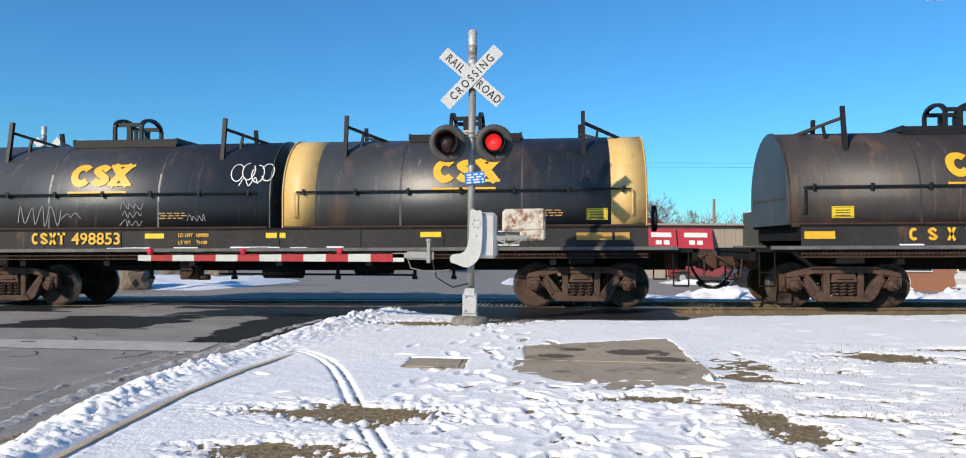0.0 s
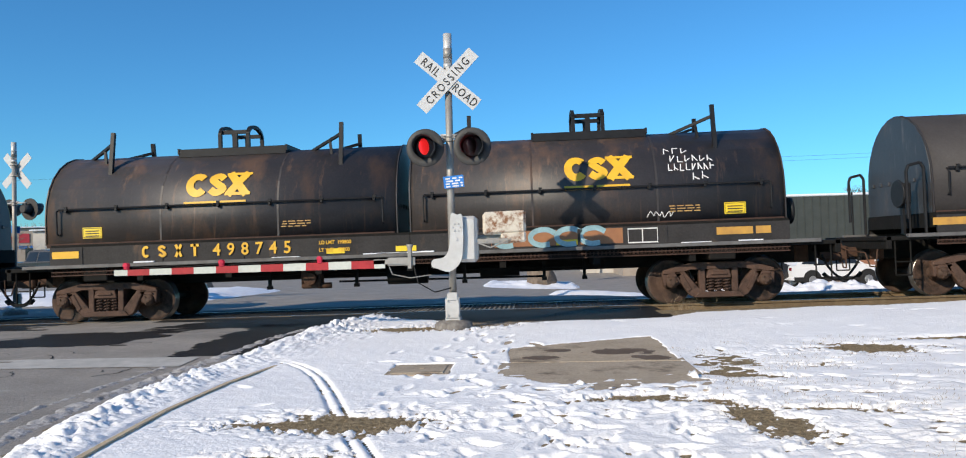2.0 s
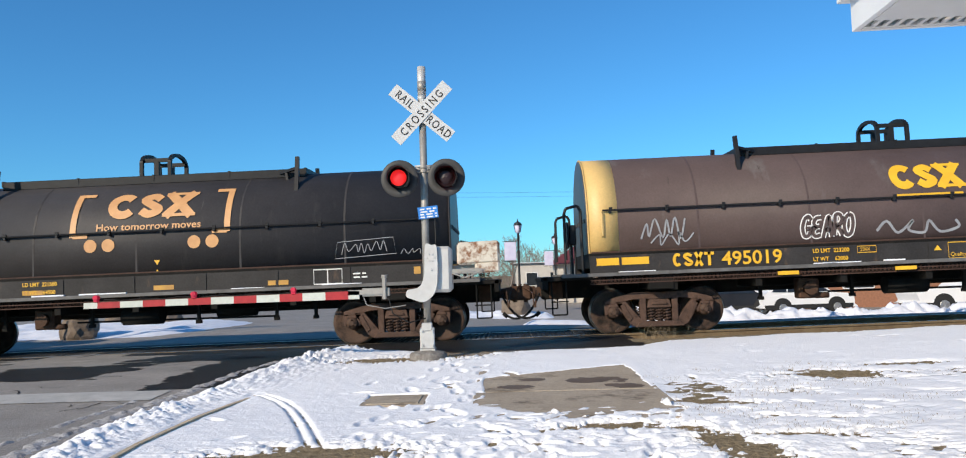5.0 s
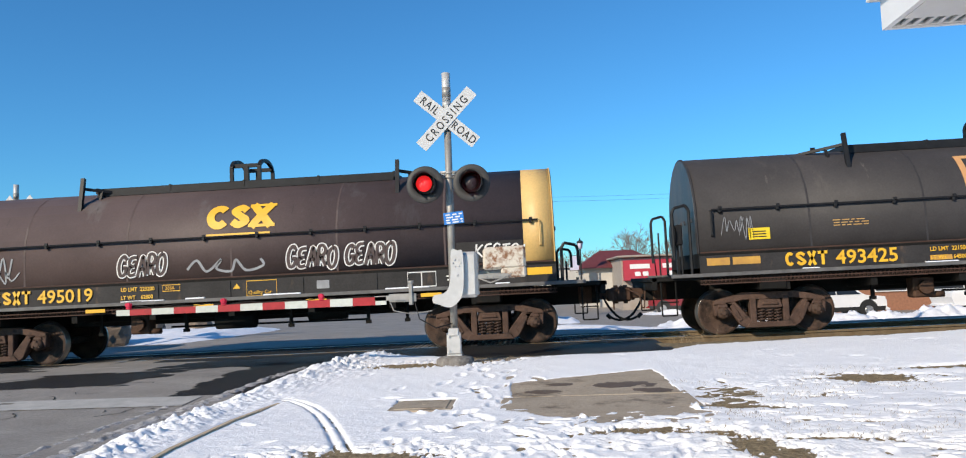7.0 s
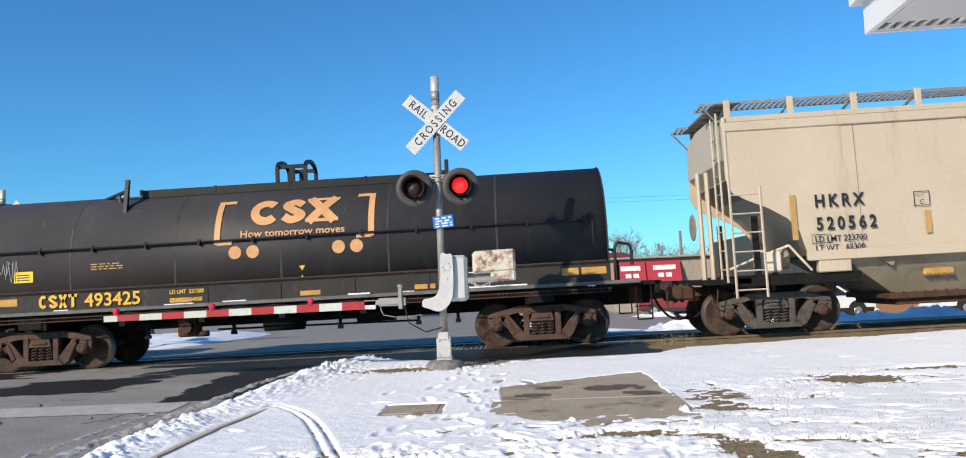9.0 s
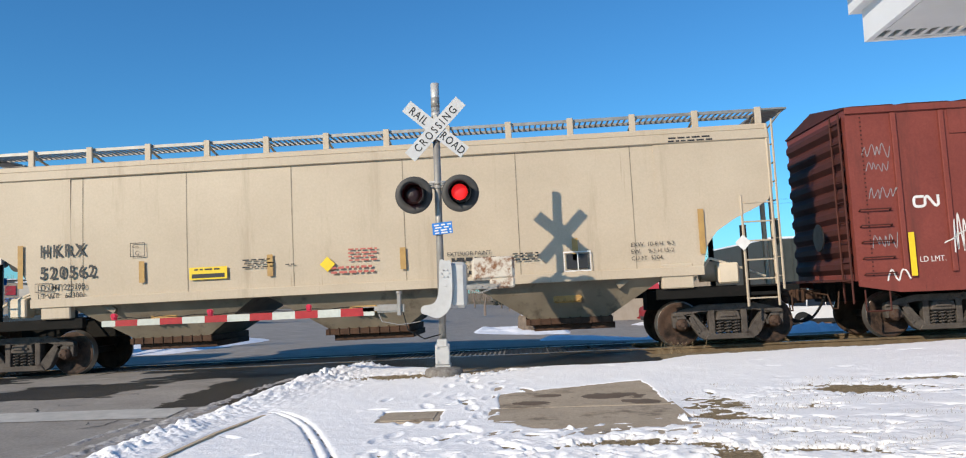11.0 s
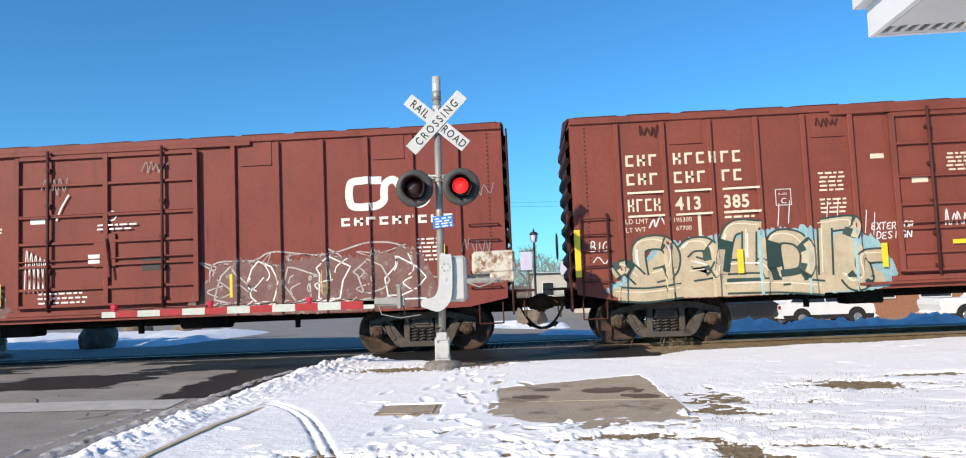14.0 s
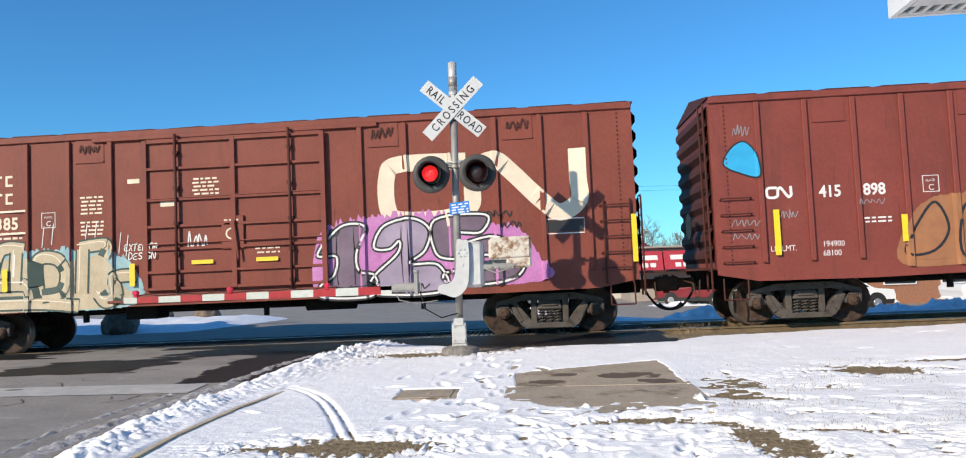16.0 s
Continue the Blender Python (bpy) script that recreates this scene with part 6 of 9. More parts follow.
def hood_place(z0, z1, lift):
    """Paint on a hood: u along the car, v up its curved side from its foot."""
    def f(u, v):
        if v < z1 - z0:
            return (u, -HW - lift, z0 + v)
        a = (v - (z1 - z0)) / HW
        return (u, -(HW + lift) * math.cos(a), z1 + (HW + lift) * math.sin(a))
    return f


def hood_section(z0, z1, r, n=14):
    pts = [(-r, z0)]
    for i in range(n + 1):
        a = math.pi * i / n
        pts.append((-r * math.cos(a), z1 + r * math.sin(a)))
    return pts + [(r, z0)]


def shell(bm, x0, x1, z0, z1, r=HW, cap=True, dome=0.0):
    sec = hood_section(z0, z1, r)
    xs = [x0, x1]
    rings = []
    prof = [(x0, 1.0), (x1, 1.0)]
    if dome:
        prof = [(x0, 0.965), (x0 + 0.04, 1.0), (x1 - 0.04, 1.0), (x1, 0.965)]
    for x, k in prof:
        rings.append([bm.verts.new((x, y * k, z0 + (z - z0) * k)) for y, z in sec])
    for p, q in zip(rings, rings[1:]):
        for i in range(len(sec) - 1):
            f = bm.faces.new((p[i], q[i], q[i + 1], p[i + 1]))
            f.smooth = True
        bm.faces.new((p[-1], q[-1], q[0], p[0]))
    if cap:
        bm.faces.new(rings[0][::-1])
        bm.faces.new(rings[-1])


def hood(car, x0, x1, z0, z1, paint_name, bands, ridge, long_kind, lean=1):
    """One removable hood over a coil trough, with its lifting frame, guides, rod and foot flange."""
    b0 = x0 + (bands if bands else 0)
    b1 = x1 - (bands if bands else 0)
    bm = bmesh.new()
    shell(bm, b0, b1, z0, z1)
    h = part("hood", bm, paint_name, car, "curved steel hood, grimy and streaked")
    if bands:
        for a, b in ((x0, b0), (b1, x1)):
            bm = bmesh.new()
            shell(bm, a, b, z0, z1, HW + 0.001)
            part("end_band", bm, "band_yellow", h, "faded yellow band round the hood's end")
    for xe, s in ((x0, -1), (x1, 1)):
        bm = bmesh.new()
        shell(bm, min(xe, xe + s * 0.012), max(xe, xe + s * 0.012), z0, z1, HW - 0.01)
        box(bm, xe - 0.02, xe + 0.02, -HW * 0.97, HW * 0.97, z1 - 0.02, z1 + 0.02)
        for k in range(7):
            box(bm, xe + s * 0.012 - 0.03, xe + s * 0.012 + 0.03, -1.05 + 0.35 * k - 0.05, -1.05 + 0.35 * k + 0.05, z1 - 0.05, z1 + 0.03, 0.01)
        part("hood_end", bm, "coil_black", h, "black end plate of the hood")
        # a thin rim along the end
        bm = bmesh.new()
        sec = hood_section(z0, z1, HW + 0.012)
        pipe(bm, [(xe - s * 0.012, y, z) for y, z in sec], 0.014, 4)
        part("end_rim", bm, paint_name if not bands else "band_yellow", h)
    # seams
    L = x1 - x0
    bm = bmesh.new()
    n = 3 if not long_kind else 6
    for i in range(1, n):
        x = x0 + L * i / n
        sec = hood_section(z0, z1, HW + 0.003)
        for (ya, za), (yb, zb) in zip(sec, sec[1:]):
            vs = [bm.verts.new(p) for p in ((x - 0.02, ya, za), (x + 0.02, ya, za), (x + 0.02, yb, zb), (x - 0.02, yb, zb))]
            bm.faces.new(vs)
    pieces("seam", bm, paint_name, h, "welded seam", True)
    # foot flange
    bm = bmesh.new()
    for s in (-1, 1):
        box(bm, x0 + 0.05, x1 - 0.05, s * HW - 0.06, s * HW + 0.06, z0 - 0.05, z0 + 0.03, 0.01)
    part("foot_flange", bm, "rust_edge", h, "rusty foot flange")
    # operating rod with clips
    zr = z1 + 0.16
    yr = -HW * math.cos(math.asin(0.16 / HW)) - 0.05
    bm = bmesh.new()
    rod(bm, (x0 + 0.3, yr, zr), (x1 - 0.3, yr, zr), 0.019, seg=6)
    part("rod", bm, "black_paint", h, "thin black rod along the hood")
    k = 7 if not long_kind else 12
    clip = shared("clip", lambda: _clip())
    for i in range(k):
        part("clip", clip, "black_paint", h, at=(x0 + 0.45 + (L - 0.9) * i / (k - 1), yr, zr))
    for x, s in ((x0 + 0.28, 1), (x1 - 0.28, -1)):
        bm = bmesh.new()
        pipe(bm, [(x, -HW - 0.01, z1 + 0.15), (x, -HW - 0.07, z1 + 0.12), (x, -HW - 0.07, z1 - 0.32), (x, -HW - 0.01, z1 - 0.35)], 0.016, 6)
        part("grab_iron", bm, "black_paint" if not bands else "band_yellow", h)
    # stacking guides: a post with a brace, on both sides
    gx = [x0 + L * 0.165, x1 - L * 0.165] if not long_kind else [x0 + 3.1, x1 - 3.1]
    for x, s in zip(gx, (lean, lean)):
        for side in (-1, 1):
            bm = bmesh.new()
            top = z1 + HW + (0.42 if not long_kind else 0.25)
            yy = side * HW * 0.78
            zz = z1 + HW * 0.6
            yt = side * HW * 0.62
            vs = []
            for (px, py, pz) in ((x, yy - side * 0.05, zz - 0.1), (x, yt, top)):
                vs.append(Vector((px, py, pz)))
            rod(bm, vs[0], vs[1], 0.055, seg=4)
            inner = Vector((x + s * 0.75, side * HW * 0.25, z1 + HW * 0.95))
            rod(bm, (x, yt, top - 0.22), inner, 0.04, seg=4)
            rod(bm, (x + s * 0.25, side * HW * 0.5, z1 + HW * 0.8), Vector((x, yt, top - 0.22)).lerp(inner, 0.4), 0.035, seg=4)
            box(bm, x - 0.08, x + 0.08, yy - 0.03, yy + 0.03, zz - 0.22, zz - 0.02)
            part("stacking_guide", bm, "black_paint", h, "black braced stacking guide")
    # lifting frame
    cx = (x0 + x1) / 2
    T = z1 + HW
    for s in (-1, 1):
        bm = bmesh.new()
        x = cx + s * 0.3
        arch = [(-0.42, T - 0.12), (-0.42, T + 0.34)] + [(-0.42 * math.cos(a), T + 0.34 + 0.2 * math.sin(a)) for a in np.linspace(0.2, 2.94, 9)] + [(0.42, T + 0.34), (0.42, T - 0.12)]
        for (ya, za), (yb, zb) in zip(arch, arch[1:]):
            rod(bm, (x, ya, za), (x, yb, zb), 0.05, seg=4)
        part("lifting_arch", bm, "black_paint", h, "black arched lifting frame")
    bm = bmesh.new()
    for y in (-0.36, 0.36):
        box(bm, cx - 0.3, cx + 0.3, y - 0.03, y + 0.03, T + 0.36, T + 0.44)
        box(bm, cx - 0.05, cx + 0.05, y - 0.04, y + 0.04, T - 0.05, T + 0.38)
        box(bm, cx - 0.4, cx + 0.4, y - 0.06, y + 0.06, T - 0.05, T + 0.03)
    part("lifting_crossbar", bm, "black_paint", h)
    bm = bmesh.new()
    box(bm, cx - ridge, cx + ridge, -0.55, 0.55, T - 0.12, T + 0.055, 0.01)
    kk = int(ridge * 2 / 1.4)
    for i in range(kk + 1):
        x = cx - ridge + 2 * ridge * i / max(kk, 1)
        box(bm, x - 0.02, x + 0.02, -0.56, 0.56, T - 0.05, T + 0.07)
    part("ridge_plate", bm, "black_paint", h, "dark ridge plate on top")
    return h


def _clip():
    bm = bmesh.new()
    box(bm, -0.025, 0.025, -0.02, 0.06, -0.06, 0.02, 0.004)
    box(bm, -0.02, 0.045, -0.035, 0.0, 0.0, 0.055, 0.004)
    return mesh("clip", bm, "black_paint")


def yellow_shapes(bm, u, v, w, h, place):
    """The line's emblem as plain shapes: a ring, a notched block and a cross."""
    a = w * 0.3
    ringp = [(u + a * 0.55 + a * 0.42 * math.cos(t), v + h / 2 + h * 0.38 * math.sin(t)) for t in np.linspace(0.75, 5.6, 18)]
    ribbon(bm, ringp, h * 0.31, place)
    x = u + w * 0.355
    s = smooth_path([(x + a * 0.78, v + h * 0.72), (x + a * 0.5, v + h * 0.87), (x + a * 0.15, v + h * 0.72), (x + a * 0.45, v + h * 0.5), (x + a * 0.78, v + h * 0.28), (x + a * 0.4, v + h * 0.12), (x + a * 0.08, v + h * 0.27)], 5)
    ribbon(bm, s, h * 0.29, place)
    x = u + w * 0.67
    for p, q in (((x, v), (x + a, v + h)), ((x, v + h), (x + a, v))):
        pts = [(p[0] + (q[0] - p[0]) * i / 6, p[1] + (q[1] - p[1]) * i / 6) for i in range(7)]
        ribbon(bm, pts, h * 0.31, place)
    for vv in (v + 0.05 * h, v + 0.95 * h):
        ribbon(bm, [(x - 0.06, vv), (x + a + 0.08, vv)], h * 0.12, place)


def scribble(bm, u, v, w, h, place, rng, width=0.018, loops=9):
    pts = [(u + w * (i + rng.uniform(-0.5, 0.5)) / loops, v + h * (0.5 + (0.5 if i % 2 else -0.5) * rng.uniform(0.4, 1))) for i in range(loops + 1)]
    ribbon(bm, smooth_path(pts, 5), width, place)


HAND = {"G": [[(0.9, 0.8), (0.6, 1.0), (0.2, 0.85), (0.05, 0.45), (0.3, 0.05), (0.75, 0.08), (0.92, 0.4), (0.55, 0.42)]],
        "E": [[(0.9, 0.95), (0.35, 0.92), (0.12, 0.7), (0.35, 0.52), (0.75, 0.52)], [(0.35, 0.52), (0.08, 0.28), (0.35, 0.05), (0.92, 0.1)]],
        "A": [[(0.05, 0.0), (0.3, 0.65), (0.5, 1.0), (0.72, 0.65), (0.95, 0.0)], [(0.22, 0.36), (0.8, 0.36)]],
        "R": [[(0.15, 0.0), (0.12, 0.55), (0.15, 0.97), (0.6, 1.0), (0.85, 0.75), (0.55, 0.5), (0.2, 0.48)], [(0.45, 0.48), (0.7, 0.25), (0.98, 0.0)]],
        "O": [[(0.5, 1.0), (0.12, 0.8), (0.05, 0.4), (0.35, 0.02), (0.8, 0.12), (0.95, 0.55), (0.78, 0.92), (0.5, 1.0)]],
        "K": [[(0.12, 1.0), (0.16, 0.0)], [(0.9, 0.95), (0.2, 0.45), (0.5, 0.3), (0.95, 0.0)]],
        "S": [[(0.9, 0.85), (0.5, 1.0), (0.15, 0.78), (0.5, 0.52), (0.85, 0.25), (0.5, 0.0), (0.08, 0.15)]],
        "T": [[(0.02, 0.93), (0.98, 1.0)], [(0.5, 0.97), (0.46, 0.0)]], "!": [[(0.5, 1.0), (0.45, 0.35)], [(0.43, 0.12), (0.45, 0.02)]],
        "B": [[(0.15, 0.0), (0.12, 1.0), (0.7, 0.9), (0.65, 0.6), (0.2, 0.52), (0.85, 0.4), (0.8, 0.08), (0.15, 0.0)]],
        "I": [[(0.5, 1.0), (0.5, 0.0)]], "L": [[(0.2, 1.0), (0.22, 0.05), (0.85, 0.0)]], "X": [[(0.1, 1.0), (0.9, 0.0)], [(0.9, 1.0), (0.1, 0.0)]],
        "D": [[(0.15, 0.0), (0.15, 1.0), (0.75, 0.85), (0.9, 0.4), (0.6, 0.05), (0.15, 0.0)]], "N": [[(0.1, 0.0), (0.12, 1.0), (0.85, 0.05), (0.9, 1.0)]]}


def hand(bm, word, u, v, high, wide, width, place, seed=0, slant=0.12):
    """Words in loose spray-can or marker strokes."""
    rr = random.Random(seed)
    step = wide / len(word)
    for k, c in enumerate(word):
        dx, dv, sc = rr.uniform(-0.03, 0.03) * step, rr.uniform(-0.06, 0.06) * high, rr.uniform(0.92, 1.08)
        for line in HAND.get(c, []):
            pts = [(u + step * (k + 0.06 + 0.9 * x) + dx + slant * y * high, v + dv + y * high * sc) for x, y in line]
            ribbon(bm, smooth_path(pts, 5) if len(pts) > 2 else pts, width, place)


def coil_underframe(car, half, trucks, sill_z, z0, side_y, tint, pipe_yellow=False):
    """Sills, side panels, walkway grating, centre sill, brake gear, end platforms."""
    bm = bmesh.new()
    for s in (-1, 1):
        box(bm, -half, half, s * side_y - 0.02, s * side_y + 0.02, sill_z, z0 - 0.05)
        for k in range(-4, 5):
            box(bm, k * half / 4.4 - 0.025, k * half / 4.4 + 0.025, s * side_y - 0.03 * (s > 0) - 0.035, s * side_y + 0.035, sill_z, z0 - 0.06)
    part("side_sill", bm, tint, car, "dark grey side sill with stencilling")
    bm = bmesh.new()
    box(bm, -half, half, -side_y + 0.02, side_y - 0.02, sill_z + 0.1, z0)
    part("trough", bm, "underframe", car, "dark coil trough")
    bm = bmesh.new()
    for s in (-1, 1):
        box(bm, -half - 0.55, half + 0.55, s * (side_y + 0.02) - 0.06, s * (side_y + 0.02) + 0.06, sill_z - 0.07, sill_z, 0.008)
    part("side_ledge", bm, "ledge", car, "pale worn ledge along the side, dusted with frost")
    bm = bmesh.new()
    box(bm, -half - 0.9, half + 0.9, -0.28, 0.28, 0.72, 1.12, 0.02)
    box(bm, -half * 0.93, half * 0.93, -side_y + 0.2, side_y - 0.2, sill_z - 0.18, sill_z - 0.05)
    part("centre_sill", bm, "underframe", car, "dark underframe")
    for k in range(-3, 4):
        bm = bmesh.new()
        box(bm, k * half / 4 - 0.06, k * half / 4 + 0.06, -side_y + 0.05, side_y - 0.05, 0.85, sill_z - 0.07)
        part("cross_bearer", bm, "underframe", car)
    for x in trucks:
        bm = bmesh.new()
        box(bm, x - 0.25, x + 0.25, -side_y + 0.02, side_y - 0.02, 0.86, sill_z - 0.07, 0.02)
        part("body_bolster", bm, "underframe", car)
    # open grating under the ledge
    bm = bmesh.new()
    for s in (-1, 1):
        y = s * (side_y - 0.02)
        n = int(half * 2 / 0.075)
        for i in range(n):
            x = -half + 2 * half * i / n
            rod(bm, (x, y, sill_z - 0.2), (x + 0.05, y, sill_z - 0.08), 0.006, seg=3, caps=False)
            rod(bm, (x + 0.05, y, sill_z - 0.2), (x, y, sill_z - 0.08), 0.006, seg=3, caps=False)
        for z in (sill_z - 0.21, sill_z - 0.14):
            box(bm, -half, half, y - 0.012, y + 0.012, z - 0.01, z + 0.01)
    part("grating", bm, "rust_edge", car, "rusty expanded metal walkway edge")
    # brake gear hanging in the middle
    bm = bmesh.new()
    rod(bm, (-0.55, -0.75, 0.74), (0.25, -0.75, 0.74), 0.17, seg=14)
    part("air_reservoir", bm, "underframe", car, "dark cylindrical air reservoir")
    bm = bmesh.new()
    box(bm, -2.3, -1.9, -0.95, -0.65, 0.55, 0.95, 0.03)
    rod(bm, (-2.1, -0.95, 0.75), (-2.1, -1.05, 0.75), 0.13, seg=12)
    rod(bm, (-1.95, -0.85, 0.6), (-1.7, -0.85, 0.6), 0.06, seg=8)
    part("brake_valve", bm, "coupler", car, "brown brake valve")
    bm = bmesh.new()
    for x0, x1, z in ((-3.4, 3.4, 0.84), (-1.6, 2.6, 0.66)):
        rod(bm, (x0, -0.6, z), (x1, -0.62, z - 0.03), 0.022, seg=6)
    rod(bm, (1.3, -0.5, 0.78), (2.1, -0.5, 0.78), 0.13, seg=12)
    for x in (-3.0, -1.2, 1.0, 2.6, 3.4):
        box(bm, x - 0.03, x + 0.03, -0.8, -0.74, 0.58, sill_z - 0.15)
        box(bm, x - 0.05, x + 0.05, -0.82, -0.72, 0.55, 0.62)
    part("brake_rigging", bm, "underframe", car)
    # ends
    for s in (-1, 1):
        x = s * (half + 0.45)
        bm = bmesh.new()
        box(bm, x - 0.5, x + 0.5, -side_y, side_y, sill_z - 0.12, sill_z - 0.04, 0.01)
        box(bm, x + s * 0.42 - 0.05, x + s * 0.42 + 0.05, -side_y, side_y, sill_z - 0.28, sill_z - 0.04, 0.01)
        part("end_platform", bm, "underframe", car)
        bm = bmesh.new()
        for y in (-side_y + 0.05, side_y - 0.05):
            pipe(bm, [(x + s * 0.3, y, sill_z - 0.1), (x + s * 0.3, y, 0.45), (x + s * 0.02, y, 0.45), (x + s * 0.02, y, sill_z - 0.1)], 0.016, 5)
            pipe(bm, [(x - s * 0.02, y, 0.7), (x + s * 0.32, y, 0.7)], 0.014, 5)
        pieces("stirrup_step", bm, "underframe", car)
        coupler(car, x + s * 0.5, s)
    # snow left on the ledges
    rng = random.Random(int(half * 10) + len(CARS))
    bm = bmesh.new()
    for k in range(7):
        x = rng.uniform(-half, half)
        l = rng.uniform(0.2, 0.9)
        box(bm, x, x + l, -side_y - 0.075, -side_y + 0.0, sill_z - 0.002, sill_z + rng.uniform(0.012, 0.03), 0.006)
    part("ledge_snow", bm, "bank_snow", car, "crust of snow on the ledge")


def line_initials(bm, u, v, h, w, pitch, place):
    """The line's initials as small plain shapes: ring, bend, cross and post."""
    t = h * 0.22
    ribbon(bm, [(u + w / 2 + (w - t) / 2 * math.cos(a), v + h / 2 + (h - t) / 2 * math.sin(a)) for a in np.linspace(0.8, 5.5, 16)], t, place)
    x = u + pitch
    ribbon(bm, smooth_path([(x + w * 0.88, v + h * 0.74), (x + w * 0.5, v + h - t / 2), (x + w * 0.12, v + h * 0.74), (x + w * 0.5, v + h * 0.5), (x + w * 0.88, v + h * 0.26), (x + w * 0.5, v + t / 2), (x + w * 0.12, v + h * 0.26)], 5), t, place)
    x = u + 2 * pitch
    ribbon(bm, [(x + t / 2, v), (x + w - t / 2, v + h)], t, place)
    ribbon(bm, [(x + t / 2, v + h), (x + w - t / 2, v)], t, place)
    x = u + 3 * pitch
    bar(bm, x + w / 2 - t / 2, x + w / 2 + t / 2, v, v + h, place)
    bar(bm, x, x + w, v + h - t, v + h, place)


def number_paint(car, number, u, z, side, col, wide=0.24, spaced=False, lim=None, ulim=0.0):
    place = flat(side + 0.042)

    def draw(bm):
        h = wide * 0.72
        pitch = wide * (0.56 if not spaced else 1.0)
        line_initials(bm, u, z, h, wide * 0.5, pitch, place)
        lettering(bm, number, wide, u + 4 * pitch + wide * 0.35, z, place, wide=1.06 if not spaced else 0.95, space=1.0 if not spaced else 1.8, fat=0.006)
        if lim:
            lettering(bm, "LD LMT  " + lim[0], wide * 0.3, ulim, z + wide * 0.42, place, wide=0.92, fat=0.002)
            lettering(bm, "LT WT    " + lim[1], wide * 0.3, ulim, z - wide * 0.02, place, wide=0.92, fat=0.002)
    paint("number_stencil", col, car, draw, "painted car number and weights")


def coil_car_short(along, number, lim, bands, label, seed, spaced=False, left=7.25, truck=5.95):
    """Coil car with two separate hoods."""
    car = new_car("coil_car", along, label)
    rng = random.Random(seed)
    half, z0, z1, sz = 7.2, 1.6, 2.15, 1.2
    side = 1.47
    coil_underframe(car, half, (-truck, 5.95), sz, z0, side, "sill_grey")
    bands = bands if isinstance(bands, tuple) else (bands, bands)
    tint = "coil_rust" if spaced else "coil_black"
    h1 = hood(car, -left, -0.22, z0, z1, tint, bands[0], 1.15, False, -1 if spaced else 1)
    h2 = hood(car, 0.02, 7.2, z0, z1, tint, bands[1], 1.15, False, -1 if spaced else 1)
    pl = hood_place(z0, z1, 0.012)
    for h, cx in ((h1, -3.85), (h2, 3.7)):
        paint("emblem", "yellow", h, lambda bm, cx=cx: (yellow_shapes(bm, cx - 0.62, 0.88, 1.26, 0.5, pl), bar(bm, cx - 0.66, cx + 0.6, 0.69, 0.77, pl)), "yellow emblem of plain shapes over a bar")
        for sx in (-2.55,) if cx < 0 else (2.55, ):
            def plate(bm, x=cx + sx):
                bar(bm, x - 0.2, x + 0.2, 0.12, 0.34, pl)
            paint("warning_plate", "safety_yellow", h, plate, "yellow warning plate")

            def lines(bm, x=cx + sx):
                for k in range(3):
                    bar(bm, x - 0.14, x + 0.14, 0.155 + 0.05 * k, 0.175 + 0.05 * k, hood_place(z0, z1, 0.016))
                ribbon(bm, [(x - 0.18, 0.14), (x + 0.18, 0.14), (x + 0.18, 0.32), (x - 0.18, 0.32)], 0.012, hood_place(z0, z1, 0.016), True)
            paint("plate_print", "decal_black", h, lines)
        paint("stencil", "old_yellow", h, lambda bm, cx=cx: small_print(bm, cx + 1.3, 0.3, 0.6, 3, pl, rng, 0.02, 0.05), "small worn stencil")
    number_paint(car, number, -5.15 if not spaced else -5.3, 1.29, side, "yellow", 0.33, spaced, lim, -2.05 if not spaced else -1.75)
    place = flat(side + 0.028)
    for u, w in ((-2.55 if not spaced else -1.45, 0.4), (-0.05, 0.4), (3.05, 0.42)):
        paint("reflector", "safety_yellow", car, lambda bm, u=u, w=w: bar(bm, u - w / 2, u + w / 2, 1.4 if not spaced else 1.24, 1.5 if not spaced else 1.34, place), "yellow reflective stripe")
    for u0, u1 in ((5.85, 6.85), (-7.15, -6.6)):
        paint("end_stripe", "dull_orange" if u0 > 0 else "yellow", car, lambda bm, u0=u0, u1=u1: bar(bm, u0, u1, 1.33, 1.47, place), "yellow painted end stripe")
    paint("data_panel", "decal_white", car, lambda bm: (ribbon(bm, [(4.2, 1.24), (4.75, 1.24), (4.75, 1.5), (4.2, 1.5)], 0.025, place, True), ribbon(bm, [(4.47, 1.24), (4.47, 1.5)], 0.02, place)), "white outlined data panel")
    bm = bmesh.new()
    rod(bm, (7.35, -0.9, 1.75), (7.42, -0.9, 1.75), 0.26, seg=18)
    wheel = part("brake_wheel", bm, "black_paint", car, "black brake wheel on the end")
    for x in (-truck, 5.95):
        bogie(car, x)
    return car, (h1, h2), pl


